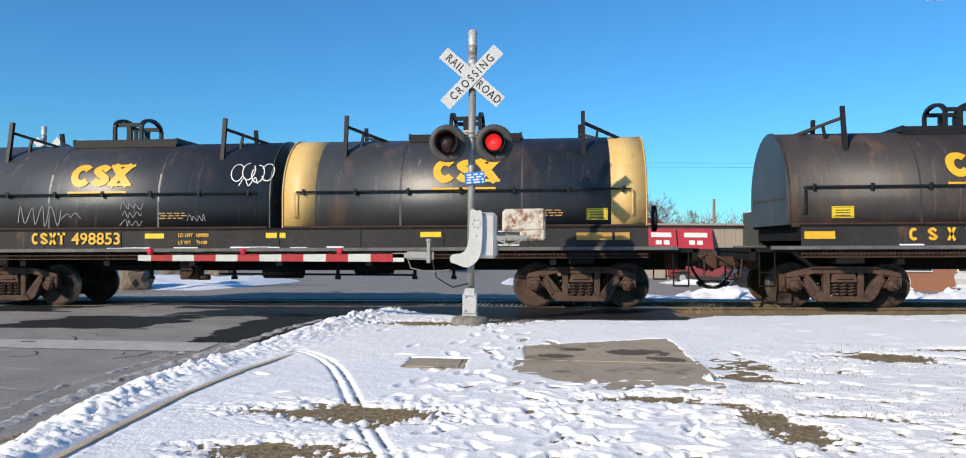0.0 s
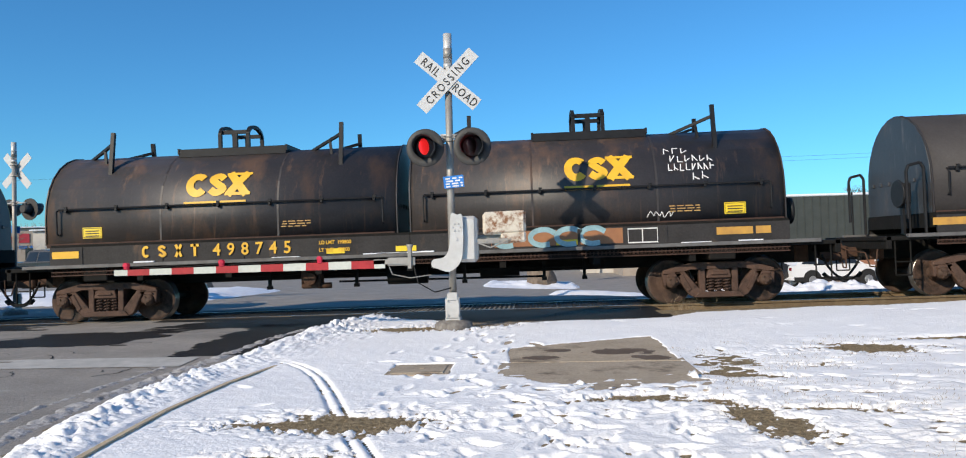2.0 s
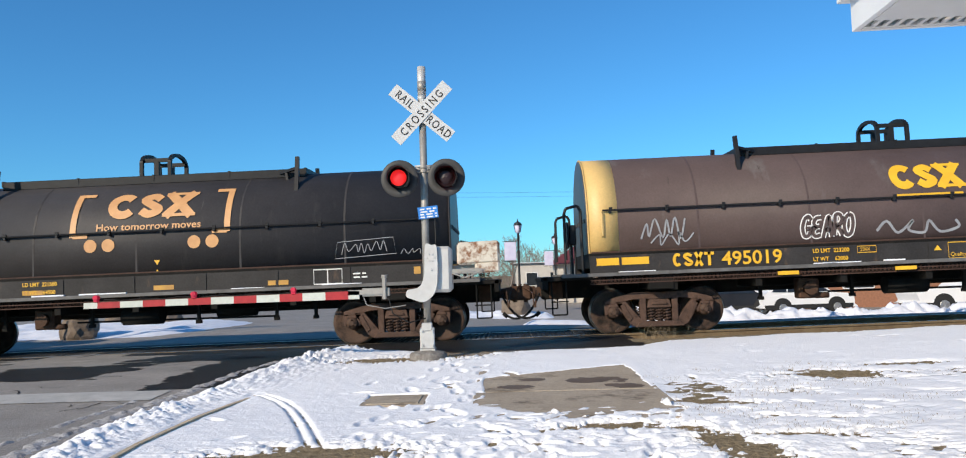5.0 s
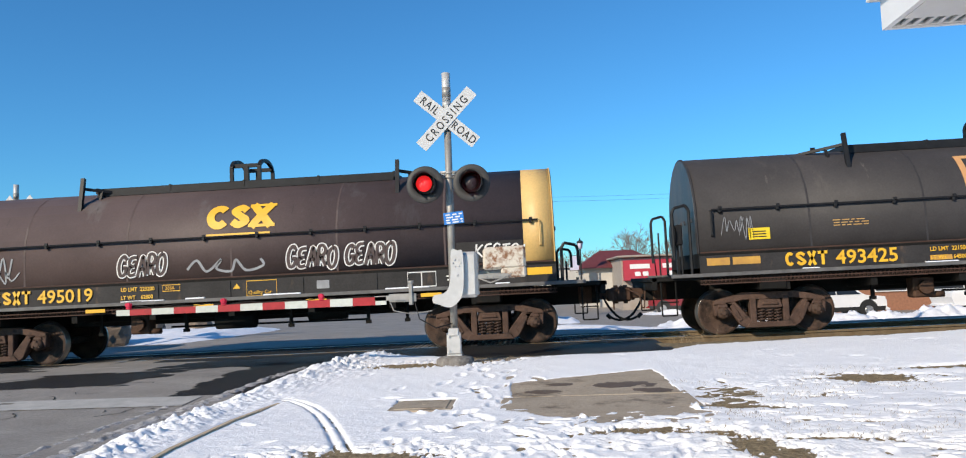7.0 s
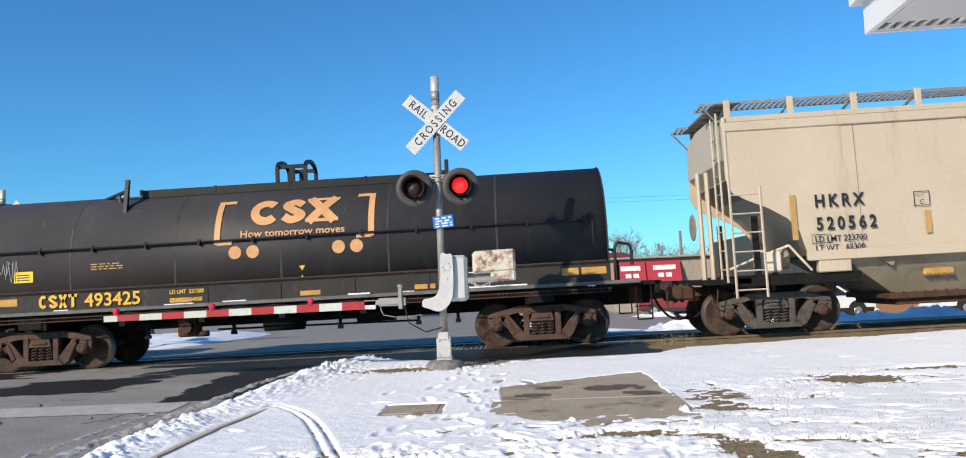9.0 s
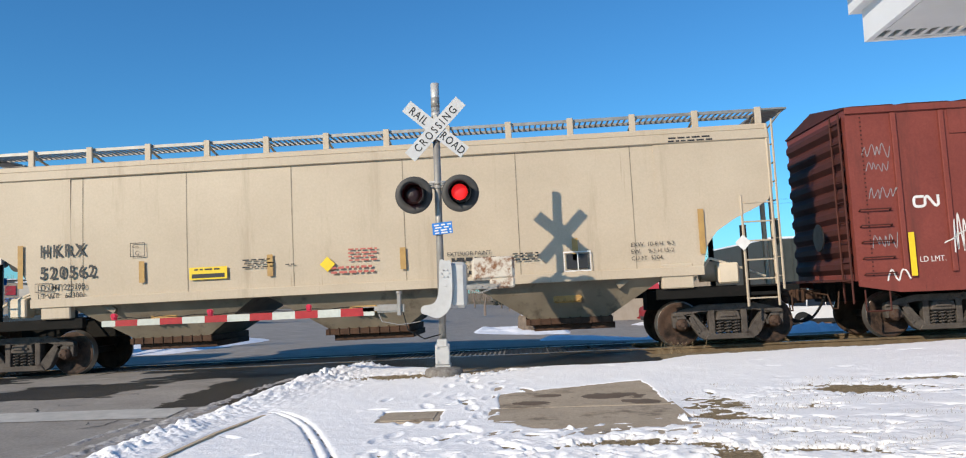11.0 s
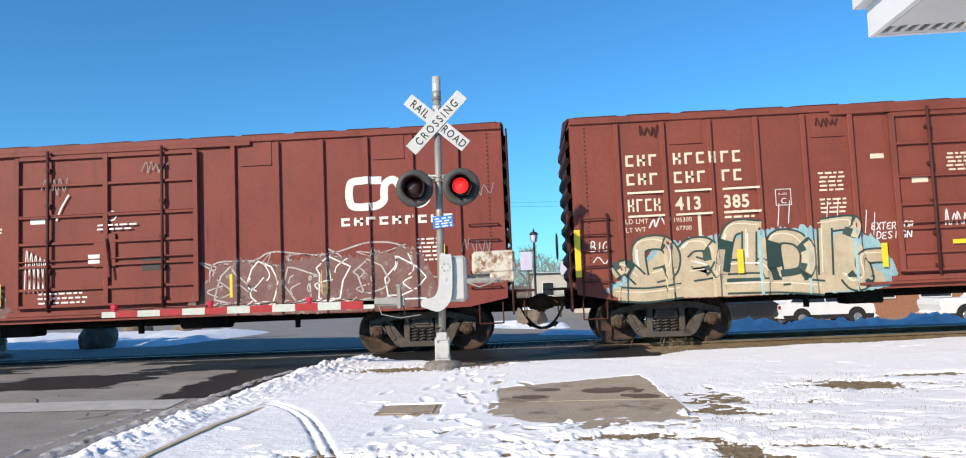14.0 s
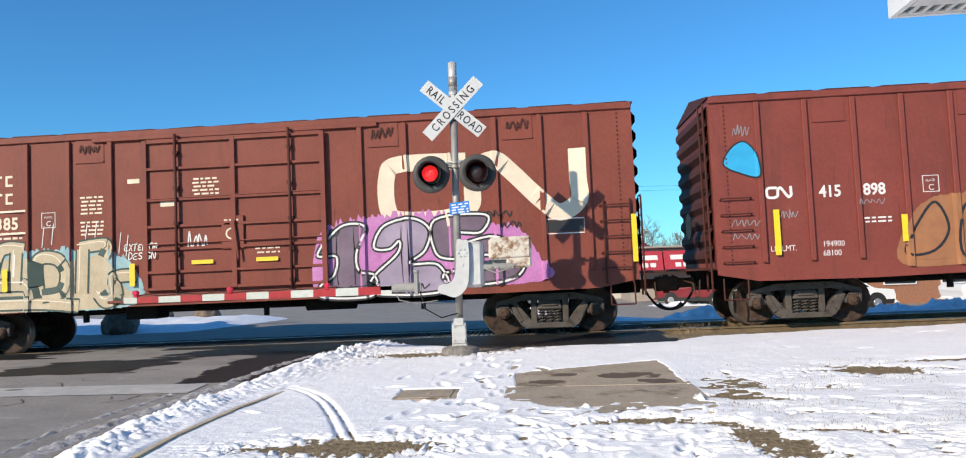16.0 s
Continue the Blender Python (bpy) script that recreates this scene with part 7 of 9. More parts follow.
def coil_car_long(along, number, lim, paint_name, bands, emblem, label, seed, half=6.43):
    """Coil car with one long hood."""
    car = new_car("coil_car", along, label)
    rng = random.Random(seed)
    half, z0, z1, sz, side = half, 1.6, 2.27, 1.22, 1.44
    coil_underframe(car, half, (-5.08, 5.08), sz, z0, side, "sill_grey")
    h = hood(car, -half, half, z0, z1, paint_name, bands, 3.2, True, 1 if emblem == "plain" else -1)
    pl = hood_place(z0, z1, 0.012)
    if emblem == "plain":
        paint("emblem", "yellow", h, lambda bm: (yellow_shapes(bm, -0.5, 1.0, 1.35, 0.52, pl), bar(bm, -0.5, 0.8, 0.82, 0.89, pl)), "yellow emblem of plain shapes over a bar")
    else:
        def big(bm):
            yellow_shapes(bm, -0.62, 1.12, 1.75, 0.58, pl)
            for x, s in ((-1.28, 1), (1.82, -1)):
                ribbon(bm, [(x + s * 0.3, 1.72), (x, 1.72)], 0.09, pl)
                ribbon(bm, [(x, 1.76 - 0.1 * i) for i in range(11)], 0.12, pl)
                ribbon(bm, [(x, 0.78), (x + s * 0.3, 0.78)], 0.09, pl)
            lettering(bm, "How tomorrow moves", 0.2, -0.82, 0.87, pl, wide=1.12, fat=0.003)
            for x in (-0.92, -0.56, 1.16, 1.52):
                patch(bm, [(x + 0.13 * math.cos(a), 0.58 + 0.13 * math.sin(a)) for a in np.linspace(0, 6.28, 20)[:-1]], pl)
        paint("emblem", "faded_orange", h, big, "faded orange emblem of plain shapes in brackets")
        for v, s in ((0.2, -1), (0.02, 1)):
            paint("balance_mark", "yellow", h, lambda bm, v=v, s=s: patch(bm, [(0.42 - 0.06, v - s * 0.05), (0.42 + 0.06, v - s * 0.05), (0.42, v + s * 0.05)], pl), "small yellow triangle")
    if emblem != "plain":
        paint("warning_plate", "safety_yellow", h, lambda bm: bar(bm, -5.45, -5.05, 0.22, 0.44, pl), "yellow warning plate")
        paint("plate_print", "decal_black", h, lambda bm: [bar(bm, -5.38, -5.12, 0.26 + 0.05 * k, 0.28 + 0.05 * k, hood_place(z0, z1, 0.016)) for k in range(3)])
    if emblem != "plain":
        paint("stencil", "old_yellow", h, lambda bm: small_print(bm, -3.9, 0.5, 0.7, 3, pl, rng, 0.02, 0.05), "small worn stencil")
    number_paint(car, number, -4.85, 1.28, side, "yellow", 0.36, False, lim, -2.2)
    place = flat(side + 0.028)
    for u in (0.6, 2.85, -2.0) if emblem != "plain" else ():
        paint("reflector", "dull_orange", car, lambda bm, u=u: bar(bm, u - 0.2, u + 0.2, 1.26, 1.35, place), "orange reflective stripe")
    for u in (-2.7, -0.5, 1.75, 4.0) if emblem == "plain" else ():
        paint("reflector", "yellow", car, lambda bm, u=u: bar(bm, u - 0.2, u + 0.2, 1.04, 1.11, flat(side + 0.09)), "yellow reflective stripe")
    for u0, u1, c in ((5.5, 6.35, "yellow" if bands else "dull_orange"), (-6.3, -5.3, "yellow" if bands else "dull_orange")):
        paint("end_stripe", c, car, lambda bm, u0=u0, u1=u1: bar(bm, u0, u1, 1.36, 1.5, place), "painted end stripe")
    paint("data_panel", "decal_white", car, lambda bm: (ribbon(bm, [(3.55, 1.24), (4.1, 1.24), (4.1, 1.52), (3.55, 1.52)], 0.022, place, True), ribbon(bm, [(3.82, 1.24), (3.82, 1.52)], 0.02, place), small_print(bm, 4.3, 1.4, 0.3, 2, place, rng, 0.03, 0.07)), "white outlined data panel")
    if emblem == "plain":
        paint("quality_plate", "yellow", car, lambda bm: (ribbon(bm, [(0.35, 1.22), (0.95, 1.22), (0.95, 1.52), (0.35, 1.52)], 0.016, place, True), lettering(bm, "Quality Car", 0.1, 0.38, 1.26, place), patch(bm, [(0.08, 1.38), (0.22, 1.38), (0.15, 1.48)], place), ribbon(bm, [(-1.35, 1.4), (-1.0, 1.4), (-1.0, 1.52), (-1.35, 1.52)], 0.014, place, True), lettering(bm, "286K", 0.09, -1.3, 1.43, place)), "yellow framed plate")
        paint("grey_plate", "decal_grey", car, lambda bm: bar(bm, 1.75, 2.0, 1.3, 1.46, place), "grey plate")
    # end rails
    for s in (-1, 1):
        x = s * (half + 0.12)
        for y in (-1.3, 1.3):
            bm = bmesh.new()
            top = 2.45 if s < 0 else 1.85
            pipe(bm, [(x, y, sz), (x, y, top), (x + s * 0.06, y, top + 0.1), (x + s * 0.28, y, top + 0.05), (x + s * 0.32, y, top - 0.05), (x + s * 0.32, y, 1.5)], 0.03, 6)
            pipe(bm, [(x + s * 0.1, y + 0.4, sz), (x + s * 0.1, y + 0.4, top - 0.25)], 0.02, 6)
            part("end_rail", bm, "black_paint", car, "bent black end railing")
    bm = bmesh.new()
    x = -half - 0.35
    lathe(bm, [(0.26, -0.02), (0.28, 0.0), (0.26, 0.02), (0.22, 0.0)], "x", 22, (x, -0.75, 2.0))
    for k in range(5):
        a = k * 1.256
        rod(bm, (x, -0.75, 2.0), (x, -0.75 + 0.24 * math.cos(a), 2.0 + 0.24 * math.sin(a)), 0.018, seg=5)
    box(bm, x + 0.02, x + 0.16, -0.95, -0.55, 1.8, 2.2, 0.02)
    box(bm, x + 0.05, x + 0.1, -0.8, -0.7, sz, 1.85)
    part("brake_wheel", bm, "black_paint", car, "black brake wheel on the end")
    for x in (-5.08, 5.08):
        bogie(car, x)
    return car, h, pl


c0, h0, pl0 = coil_car_short(-5.35, "498853", ("189900", "73100"), (0, 0.68), "black two-hood coil car with yellow bands on one hood", 1)
c1, h1, pl1 = coil_car_short(11.85, "498745", ("190800", "72200"), (0, 0), "rust-streaked black two-hood coil car with chalk writing", 2, True, 7.38, 6.3)
c2, h2, pl2 = coil_car_long(27.95, "493045", ("221500", "64500"), "coil_grey", 0, "bracket", "brownish black coil car with one long hood and orange emblem", 3, 6.22)
c3, h3, pl3 = coil_car_long(43.27, "495019", ("223200", "62800"), "coil_brown", 0.6, "plain", "brown coil car with yellow hood ends and white graffiti", 4)
c4, h4, pl4 = coil_car_long(58.85, "493425", ("221500", "64500"), "coil_grey", 0, "bracket", "black coil car with one long hood and orange emblem", 5)

# graffiti on the coil cars
rng = random.Random(77)


def c0_tags(bm):
    scribble(bm, -5.6, 0.05, 1.0, 0.45, pl0, rng, 0.016, 9)
    scribble(bm, -4.6, 0.2, 0.4, 0.15, pl0, rng, 0.012, 4)
    for k in range(3):
        scribble(bm, -3.35, 0.05 + 0.17 * k, 0.45, 0.15, pl0, rng, 0.013, 7)
    scribble(bm, -1.95, 0.1, 0.4, 0.2, pl0, rng, 0.012, 8)


def c0_big(bm):
    for k, (u, v) in enumerate(((-0.95, 1.15), (-0.72, 1.18), (-0.52, 1.12), (-0.32, 1.15))):
        ribbon(bm, smooth_path([(u + 0.13 * math.cos(a), v + 0.2 * math.sin(a)) for a in np.linspace(0.6 + k, 6.0 + k, 8)], 5), 0.02, pl0)
    scribble(bm, -0.85, 0.85, 0.35, 0.2, pl0, rng, 0.02, 4)


paint("graffiti", "decal_grey", h0[0], c0_tags, "thin grey scrawled tags")
paint("graffiti", "decal_white", h0[0], c0_big, "white looping spray tag")


def c1_chalk(bm):
    rr = random.Random(5)
    for r, (u, w, n) in enumerate(((5.0, 0.5, 3), (5.1, 0.85, 6), (5.05, 0.9, 8), (5.5, 0.35, 2))):
        for k in range(n):
            x = u + w * k / n
            v = 1.38 - 0.19 * r + rr.uniform(-0.01, 0.01)
            ribbon(bm, [(x, v), (x + 0.01, v + 0.14)], 0.02, pl1)
            ribbon(bm, [(x, v + rr.choice((0.0, 0.07, 0.14))), (x + w / n * 0.65, v + rr.choice((0.0, 0.07, 0.14)))], 0.02, pl1)
    scribble(bm, 4.6, 0.1, 0.5, 0.14, pl1, rr, 0.012, 9)


paint("chalk_writing", "decal_white", h1[1], c1_chalk, "white chalked writing that cannot be read")


def c1_sill(bm):
    rr = random.Random(6)
    for u in (1.9, 2.6, 3.1, 3.55):
        ribbon(bm, smooth_path([(u + 0.25 * math.cos(a), 1.4 + 0.15 * math.sin(a)) for a in np.linspace(0.5, 5.2, 7)], 4), 0.1, flat(1.5))


paint("graffiti", "piece_rust", c1, lambda bm: bar(bm, 1.6, 4.1, 1.24, 1.53, flat(1.497)), "faded orange graffiti on the sill")
paint("graffiti", "piece_aqua", c1, c1_sill, "pale worn graffiti letters on the sill")


def c2_tag(bm):
    rr = random.Random(8)
    scribble(bm, 4.1, 0.2, 0.9, 0.24, pl2, rr, 0.014, 12)
    ribbon(bm, [(3.95, 0.12), (5.15, 0.18), (5.1, 0.5), (4.0, 0.44)], 0.014, pl2, True)
    scribble(bm, 5.25, 0.15, 0.4, 0.12, pl2, rr, 0.012, 6)
    scribble(bm, -5.3, 0.6, 0.5, 0.25, pl2, rr, 0.012, 7)


paint("graffiti", "decal_grey", h2, c2_tag, "thin grey tag in a drawn frame")


def c3_tags(bm):
    pl = hood_place(1.6, 2.27, 0.014)
    for k, u in enumerate((-2.35, 1.12, 2.28)):
        hand(bm, "GEARO", u, 0.13, 0.4, 1.0, 0.11, pl, k)
    hand(bm, "KESTO!", 4.85, 0.15, 0.24, 1.05, 0.035, pl, 5)


def c3_inside(bm):
    for k, u in enumerate((-2.35, 1.12, 2.28)):
        hand(bm, "GEARO", u, 0.13, 0.4, 1.0, 0.064, hood_place(1.6, 2.27, 0.018), k)


def c3_tags2(bm):
    rr = random.Random(12)
    scribble(bm, -5.4, 0.2, 0.9, 0.45, pl3, rr, 0.035, 9)
    scribble(bm, -5.2, 0.1, 0.8, 0.3, pl3, rr, 0.03, 7)
    ribbon(bm, smooth_path([(-0.9, 0.2), (-0.7, 0.38), (-0.5, 0.15), (-0.2, 0.38), (-0.3, 0.2), (0.0, 0.14), (0.1, 0.36), (0.3, 0.14), (0.65, 0.22), (0.6, 0.36)], 5), 0.05, pl3)


paint("graffiti", "decal_white", h3, c3_tags, "white graffiti words sprayed on the hood")
paint("graffiti_inside", "hood_brown", h3, c3_inside, "bare brown insides of the white letters")
paint("graffiti", "decal_grey", h3, c3_tags2, "fuzzy grey graffiti")
paint("grey_primer", "sill_grey", h3, lambda bm: bar(bm, 4.5, 5.8, 0.06, 0.46, hood_place(1.6, 2.27, 0.006)), "patch of grey overpaint")


def c4_tag(bm):
    rr = random.Random(13)
    scribble(bm, -5.95, 0.3, 0.4, 0.4, pl4, rr, 0.012, 7)
    scribble(bm, -5.6, 0.2, 0.25, 0.5, pl4, rr, 0.012, 6)


paint("graffiti", "decal_grey", h4, c4_tag, "thin grey doodle")


# ----- covered hopper
def covered_hopper(along):
    car = new_car("covered_hopper", along, "tan covered hopper car with streaked sides and steel roof walk")
    half, side, ze, zs = 7.95, 1.55, 4.02, 1.5
    # side section, bulging slightly
    sec = []
    for i in range(9):
        v = i / 8
        sec.append((-(side - 0.01 + 0.02 * math.sin(math.pi * v)), zs + (ze - zs) * v))
    roof = [(-1.5, 4.12), (-1.1, 4.24), (-0.5, 4.32)]
    outline = sec + roof + [(-y, z) for y, z in reversed(roof)] + [(-y, z) for y, z in reversed(sec)]
    bm = bmesh.new()
    rings = []
    for x, cut in ((-half, 1), (-half + 0.02, 1), (half - 0.02, 1), (half, 1)):
        rings.append([bm.verts.new((x, y, z)) for y, z in outline])
    n = len(outline)
    # the lower corners at the ends are cut away along the slope sheets
    for p, q in zip(rings, rings[1:]):
        for i in range(n):
            f = bm.faces.new((p[i], q[i], q[(i + 1) % n], p[(i + 1) % n]))
            f.smooth = False
    bm.faces.new(rings[0][::-1])
    bm.faces.new(rings[-1])
    for s in (-1, 1):
        # slanting cut: remove the part below a plane at each end
        bmesh.ops.bisect_plane(bm, geom=list(bm.verts) + list(bm.edges) + list(bm.faces), plane_co=(s * (half - 1.85), 0, zs), plane_no=(s * 1.0, 0, -0.98), clear_outer=True)
        es = [e for e in bm.edges if e.is_boundary]
        bmesh.ops.holes_fill(bm, edges=es, sides=0)
    body = part("body", bm, "hopper_tan", car, "tan body with slightly bulging sides")
    # the corner leg that the side runs down to at each end
    for s in (-1, 1):
        for y in (-side, side):
            bm = bmesh.new()
            k = 1 if y > 0 else -1
            pts = [(s * half, ze), (s * half, 3.0), (s * (half - 0.1), 2.75), (s * (half - 0.35), 2.6), (s * (half - 0.75), 2.42), (s * (half - 1.1), 2.2), (s * (half - 1.3), 1.95), (s * (half - 1.42), zs), (s * (half - 2.2), zs), (s * (half - 2.2), ze)]
            prism(bm, pts, y - 0.018 * k, y + 0.012 * k)
            part("side_corner", bm, "hopper_tan", car)
    # seams
    bm = bmesh.new()
    for x in (-5.5, -3.4, -1.3, 0.9, 3.1, 5.3):
        for (ya, za), (yb, zb) in zip(sec, sec[1:]):
            bm.faces.new([bm.verts.new(p) for p in ((x - 0.009, ya - 0.004, za), (x + 0.009, ya - 0.004, za), (x + 0.009, yb - 0.004, zb), (x - 0.009, yb - 0.004, zb))])
    pieces("seam", bm, "hopper_dirt_shade", body, "dirty welded seam", True)
    bm = bmesh.new()
    for s in (-1, 1):
        box(bm, -half + 0.02, half - 0.02, s * (side + 0.005) - 0.04, s * (side + 0.005) + 0.04, ze - 0.1, ze + 0.08, 0.015)
        box(bm, -half + 0.02, half - 0.02, s * 1.47 - 0.06, s * 1.47 + 0.06, ze + 0.08, ze + 0.2, 0.02)
    pieces("top_chord", bm, "hopper_tan", car)
    bm = bmesh.new()
    for s in (-1, 1):
        box(bm, -half + 1.4, half - 1.4, s * (side + 0.01) - 0.05, s * (side + 0.01) + 0.05, zs - 0.12, zs + 0.06, 0.01)
    part("side_sill", bm, "hopper_tan", car)
    # hopper bays
    for x in (-4.0, 0.0, 4.0):
        bm = bmesh.new()
        top = [(x - 1.95, zs - 0.05), (x + 1.95, zs - 0.05)]
        vs = [bm.verts.new(p) for p in ((x - 1.95, -1.5, zs - 0.05), (x + 1.95, -1.5, zs - 0.05), (x + 1.95, 1.5, zs - 0.05), (x - 1.95, 1.5, zs - 0.05),
                                        (x - 0.75, -0.95, 0.66), (x + 0.75, -0.95, 0.66), (x + 0.75, 0.95, 0.66), (x - 0.75, 0.95, 0.66))]
        for q in ((0, 1, 5, 4), (1, 2, 6, 5), (2, 3, 7, 6), (3, 0, 4, 7), (4, 5, 6, 7), (3, 2, 1, 0)):
            bm.faces.new([vs[i] for i in q])
        bay = part("hopper_bay", bm, "hopper_dirt_shade", car, "dirty sloping discharge hopper")
        bm = bmesh.new()
        box(bm, x - 0.85, x + 0.85, -1.02, 1.02, 0.56, 0.68, 0.01)
        box(bm, x - 0.7, x + 0.9, -0.9, 0.9, 0.44, 0.56, 0.01)
        for k in range(9):
            box(bm, x - 0.8 + 0.2 * k, x - 0.77 + 0.2 * k, -1.04, -1.0, 0.56, 0.7)
        part("outlet_gate", bm, "coupler", bay, "rusty outlet gate")
        bm = bmesh.new()
        box(bm, x - 0.3, x + 0.25, -1.28, -1.12, 0.98, 1.14, 0.03)
        for k in range(4):
            rod(bm, (x - 0.25 + 0.15 * k, -1.3, 1.0), (x - 0.2 + 0.15 * k, -1.2, 1.12), 0.04, seg=6)
        part("gate_crank", bm, "old_yellow", bay, "rusty vibrator bracket")
        small = random.Random(int(x) + 30)
        paint("stencil", "decal_black", bay, lambda bm, x=x: small_print(bm, x - 0.6, 1.45, 1.0, 2, lambda u, v: (u, -1.5 + (1.57 - v) * 0.6 - 0.012, v), small, 0.025, 0.06))
    # slope sheets at the ends, their darker tan painting in the shade there
    for s in (-1, 1):
        bm = bmesh.new()
        a = s * (half - 0.15)
        vs = [bm.verts.new(p) for p in ((a, -1.45, 3.05), (a, 1.45, 3.05), (s * (half - 3.0), 1.45, 1.2), (s * (half - 3.0), -1.45, 1.2), (a - s * 0.05, -1.45, 3.1), (a - s * 0.05, 1.45, 3.1), (s * (half - 3.05), 1.45, 1.3), (s * (half - 3.05), -1.45, 1.3))]
        for q in ((0, 1, 2, 3), (4, 7, 6, 5), (0, 4, 5, 1), (1, 5, 6, 2), (2, 6, 7, 3), (3, 7, 4, 0)):
            bm.faces.new([vs[i] for i in q])
        part("slope_sheet", bm, "hopper_dirt_shade", car, "slope sheet under the end, shade painted into its dark tan")
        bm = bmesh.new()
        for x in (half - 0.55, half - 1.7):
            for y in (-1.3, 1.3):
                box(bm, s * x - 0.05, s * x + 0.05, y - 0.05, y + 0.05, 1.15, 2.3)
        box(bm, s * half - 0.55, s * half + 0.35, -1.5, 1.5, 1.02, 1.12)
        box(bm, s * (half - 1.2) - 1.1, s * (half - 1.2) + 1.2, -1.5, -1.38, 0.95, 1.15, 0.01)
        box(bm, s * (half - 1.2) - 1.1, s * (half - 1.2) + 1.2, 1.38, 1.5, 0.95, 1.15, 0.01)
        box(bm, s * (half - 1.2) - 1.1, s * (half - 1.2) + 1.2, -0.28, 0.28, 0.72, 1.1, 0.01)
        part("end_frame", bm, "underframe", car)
        bm = bmesh.new()
        box(bm, s * (half - 1.9) - 0.3, s * (half - 1.9) + 0.3, -1.58, -1.4, 1.15, 1.62, 0.02)
        part("jacking_pad", bm, "hopper_tan", car)
        # ladders
        bm = bmesh.new()
        x0 = s * (half - 0.02)
        for y in (-1.5, -1.08):
            rod(bm, (x0 + s * 0.1, y, 1.05), (x0 + s * 0.1, y, 4.3), 0.022, seg=5)
        for k in range(9):
            rod(bm, (x0 + s * 0.1, -1.5, 1.3 + 0.36 * k), (x0 + s * 0.1, -1.08, 1.3 + 0.36 * k), 0.014, seg=5)
        lx0, lx1 = s * (half - 0.05), s * (half - 0.62)
        for x in (lx0, lx1):
            rod(bm, (x, -1.56, 0.75), (x, -1.56, 2.85 if x == lx1 else 4.2), 0.025, seg=5)
        for k in range(6):
            rod(bm, (lx0, -1.56, 0.9 + 0.36 * k), (lx1, -1.56, 0.9 + 0.36 * k), 0.016, seg=5)
        for x in (s * (half + 0.1), s * (half + 0.28)):
            rod(bm, (x, -0.5, 1.1), (x, -0.5, 3.3), 0.05, seg=6)
        part("ladder", bm, "hopper_tan", car, "tan ladder and posts")
        bm = bmesh.new()
        rod(bm, (s * (half - 1.3), -0.7, 1.45), (s * (half - 0.7), -0.7, 1.45), 0.2, seg=14)
        box(bm, s * (half - 0.85) - 0.2, s * (half - 0.85) + 0.2, -1.2, -0.9, 1.2, 1.6, 0.03)
        pipe(bm, [(s * (half - 1.6), -1.2, 1.2), (s * (half - 1.2), -1.2, 1.7), (s * (half - 0.6), -1.1, 1.5), (s * (half - 0.1), -1.0, 1.3)], 0.025, 6)
        part("brake_gear", bm, "decal_cream", car, "snow-dusted brake cylinder and pipes")
        coupler(car, s * (half + 0.15), s)
        bm = bmesh.new()
        lathe(bm, [(0.26, -0.015), (0.28, 0.0), (0.26, 0.015)], "x", 20, (s * (half + 0.4), -0.3, 2.2))
        part("brake_wheel", bm, "hopper_dirt_shade", car, "brake wheel on the end")
    # roof walk
    bm = bmesh.new()
    zt = 4.5
    for y0, y1 in ((-1.42, -0.85), (0.85, 1.42)):
        for k in range(2):
            y = (y0, y1)[k]
            box(bm, -half - 0.35, half + 0.35, y - 0.015, y + 0.015, zt - 0.03, zt + 0.03)
        n = 150
        for i in range(n):
            x = -half - 0.3 + (2 * half + 0.6) * i / n
            box(bm, x, x + 0.03, y0, y1, zt - 0.012, zt + 0.012)
    for s in (-1, 1):
        for y in (-1.2, -0.6, 0, 0.6, 1.2):
            box(bm, s * half - 0.1, s * half + 0.4, y - 0.28, y + 0.28, zt - 0.015, zt + 0.015)
        rod(bm, (s * half, -1.4, 4.1), (s * (half + 0.35), -1.4, zt), 0.02, seg=5)
        rod(bm, (s * half, 1.4, 4.1), (s * (half + 0.35), 1.4, zt), 0.02, seg=5)
    part("roof_walk", bm, "grating", car, "grey steel grating roof walk")
    for i in range(14):
        x = -half + 0.15 + (2 * half - 0.3) * i / 13
        bm = bmesh.new()
        for s in (-1, 1):
            box(bm, x - 0.06, x + 0.06, s * 1.47 - 0.03, s * 1.47 + 0.03, ze + 0.15, zt + 0.05, 0.008)
            rod(bm, (x, s * 1.45, zt - 0.05), (x, s * 0.7, 4.28), 0.025, seg=4)
        part("walk_bracket", bm, "hopper_tan", car)
    bm = bmesh.new()
    for x in (-5.5, -1.8, 1.8, 5.5):
        box(bm, x - 1.7, x + 1.7, -0.35, 0.35, 4.27, 4.45, 0.03)
    pieces("hatch", bm, "hopper_tan", car, "long roof hatch")
    # markings
    pl = flat(side + 0.05)
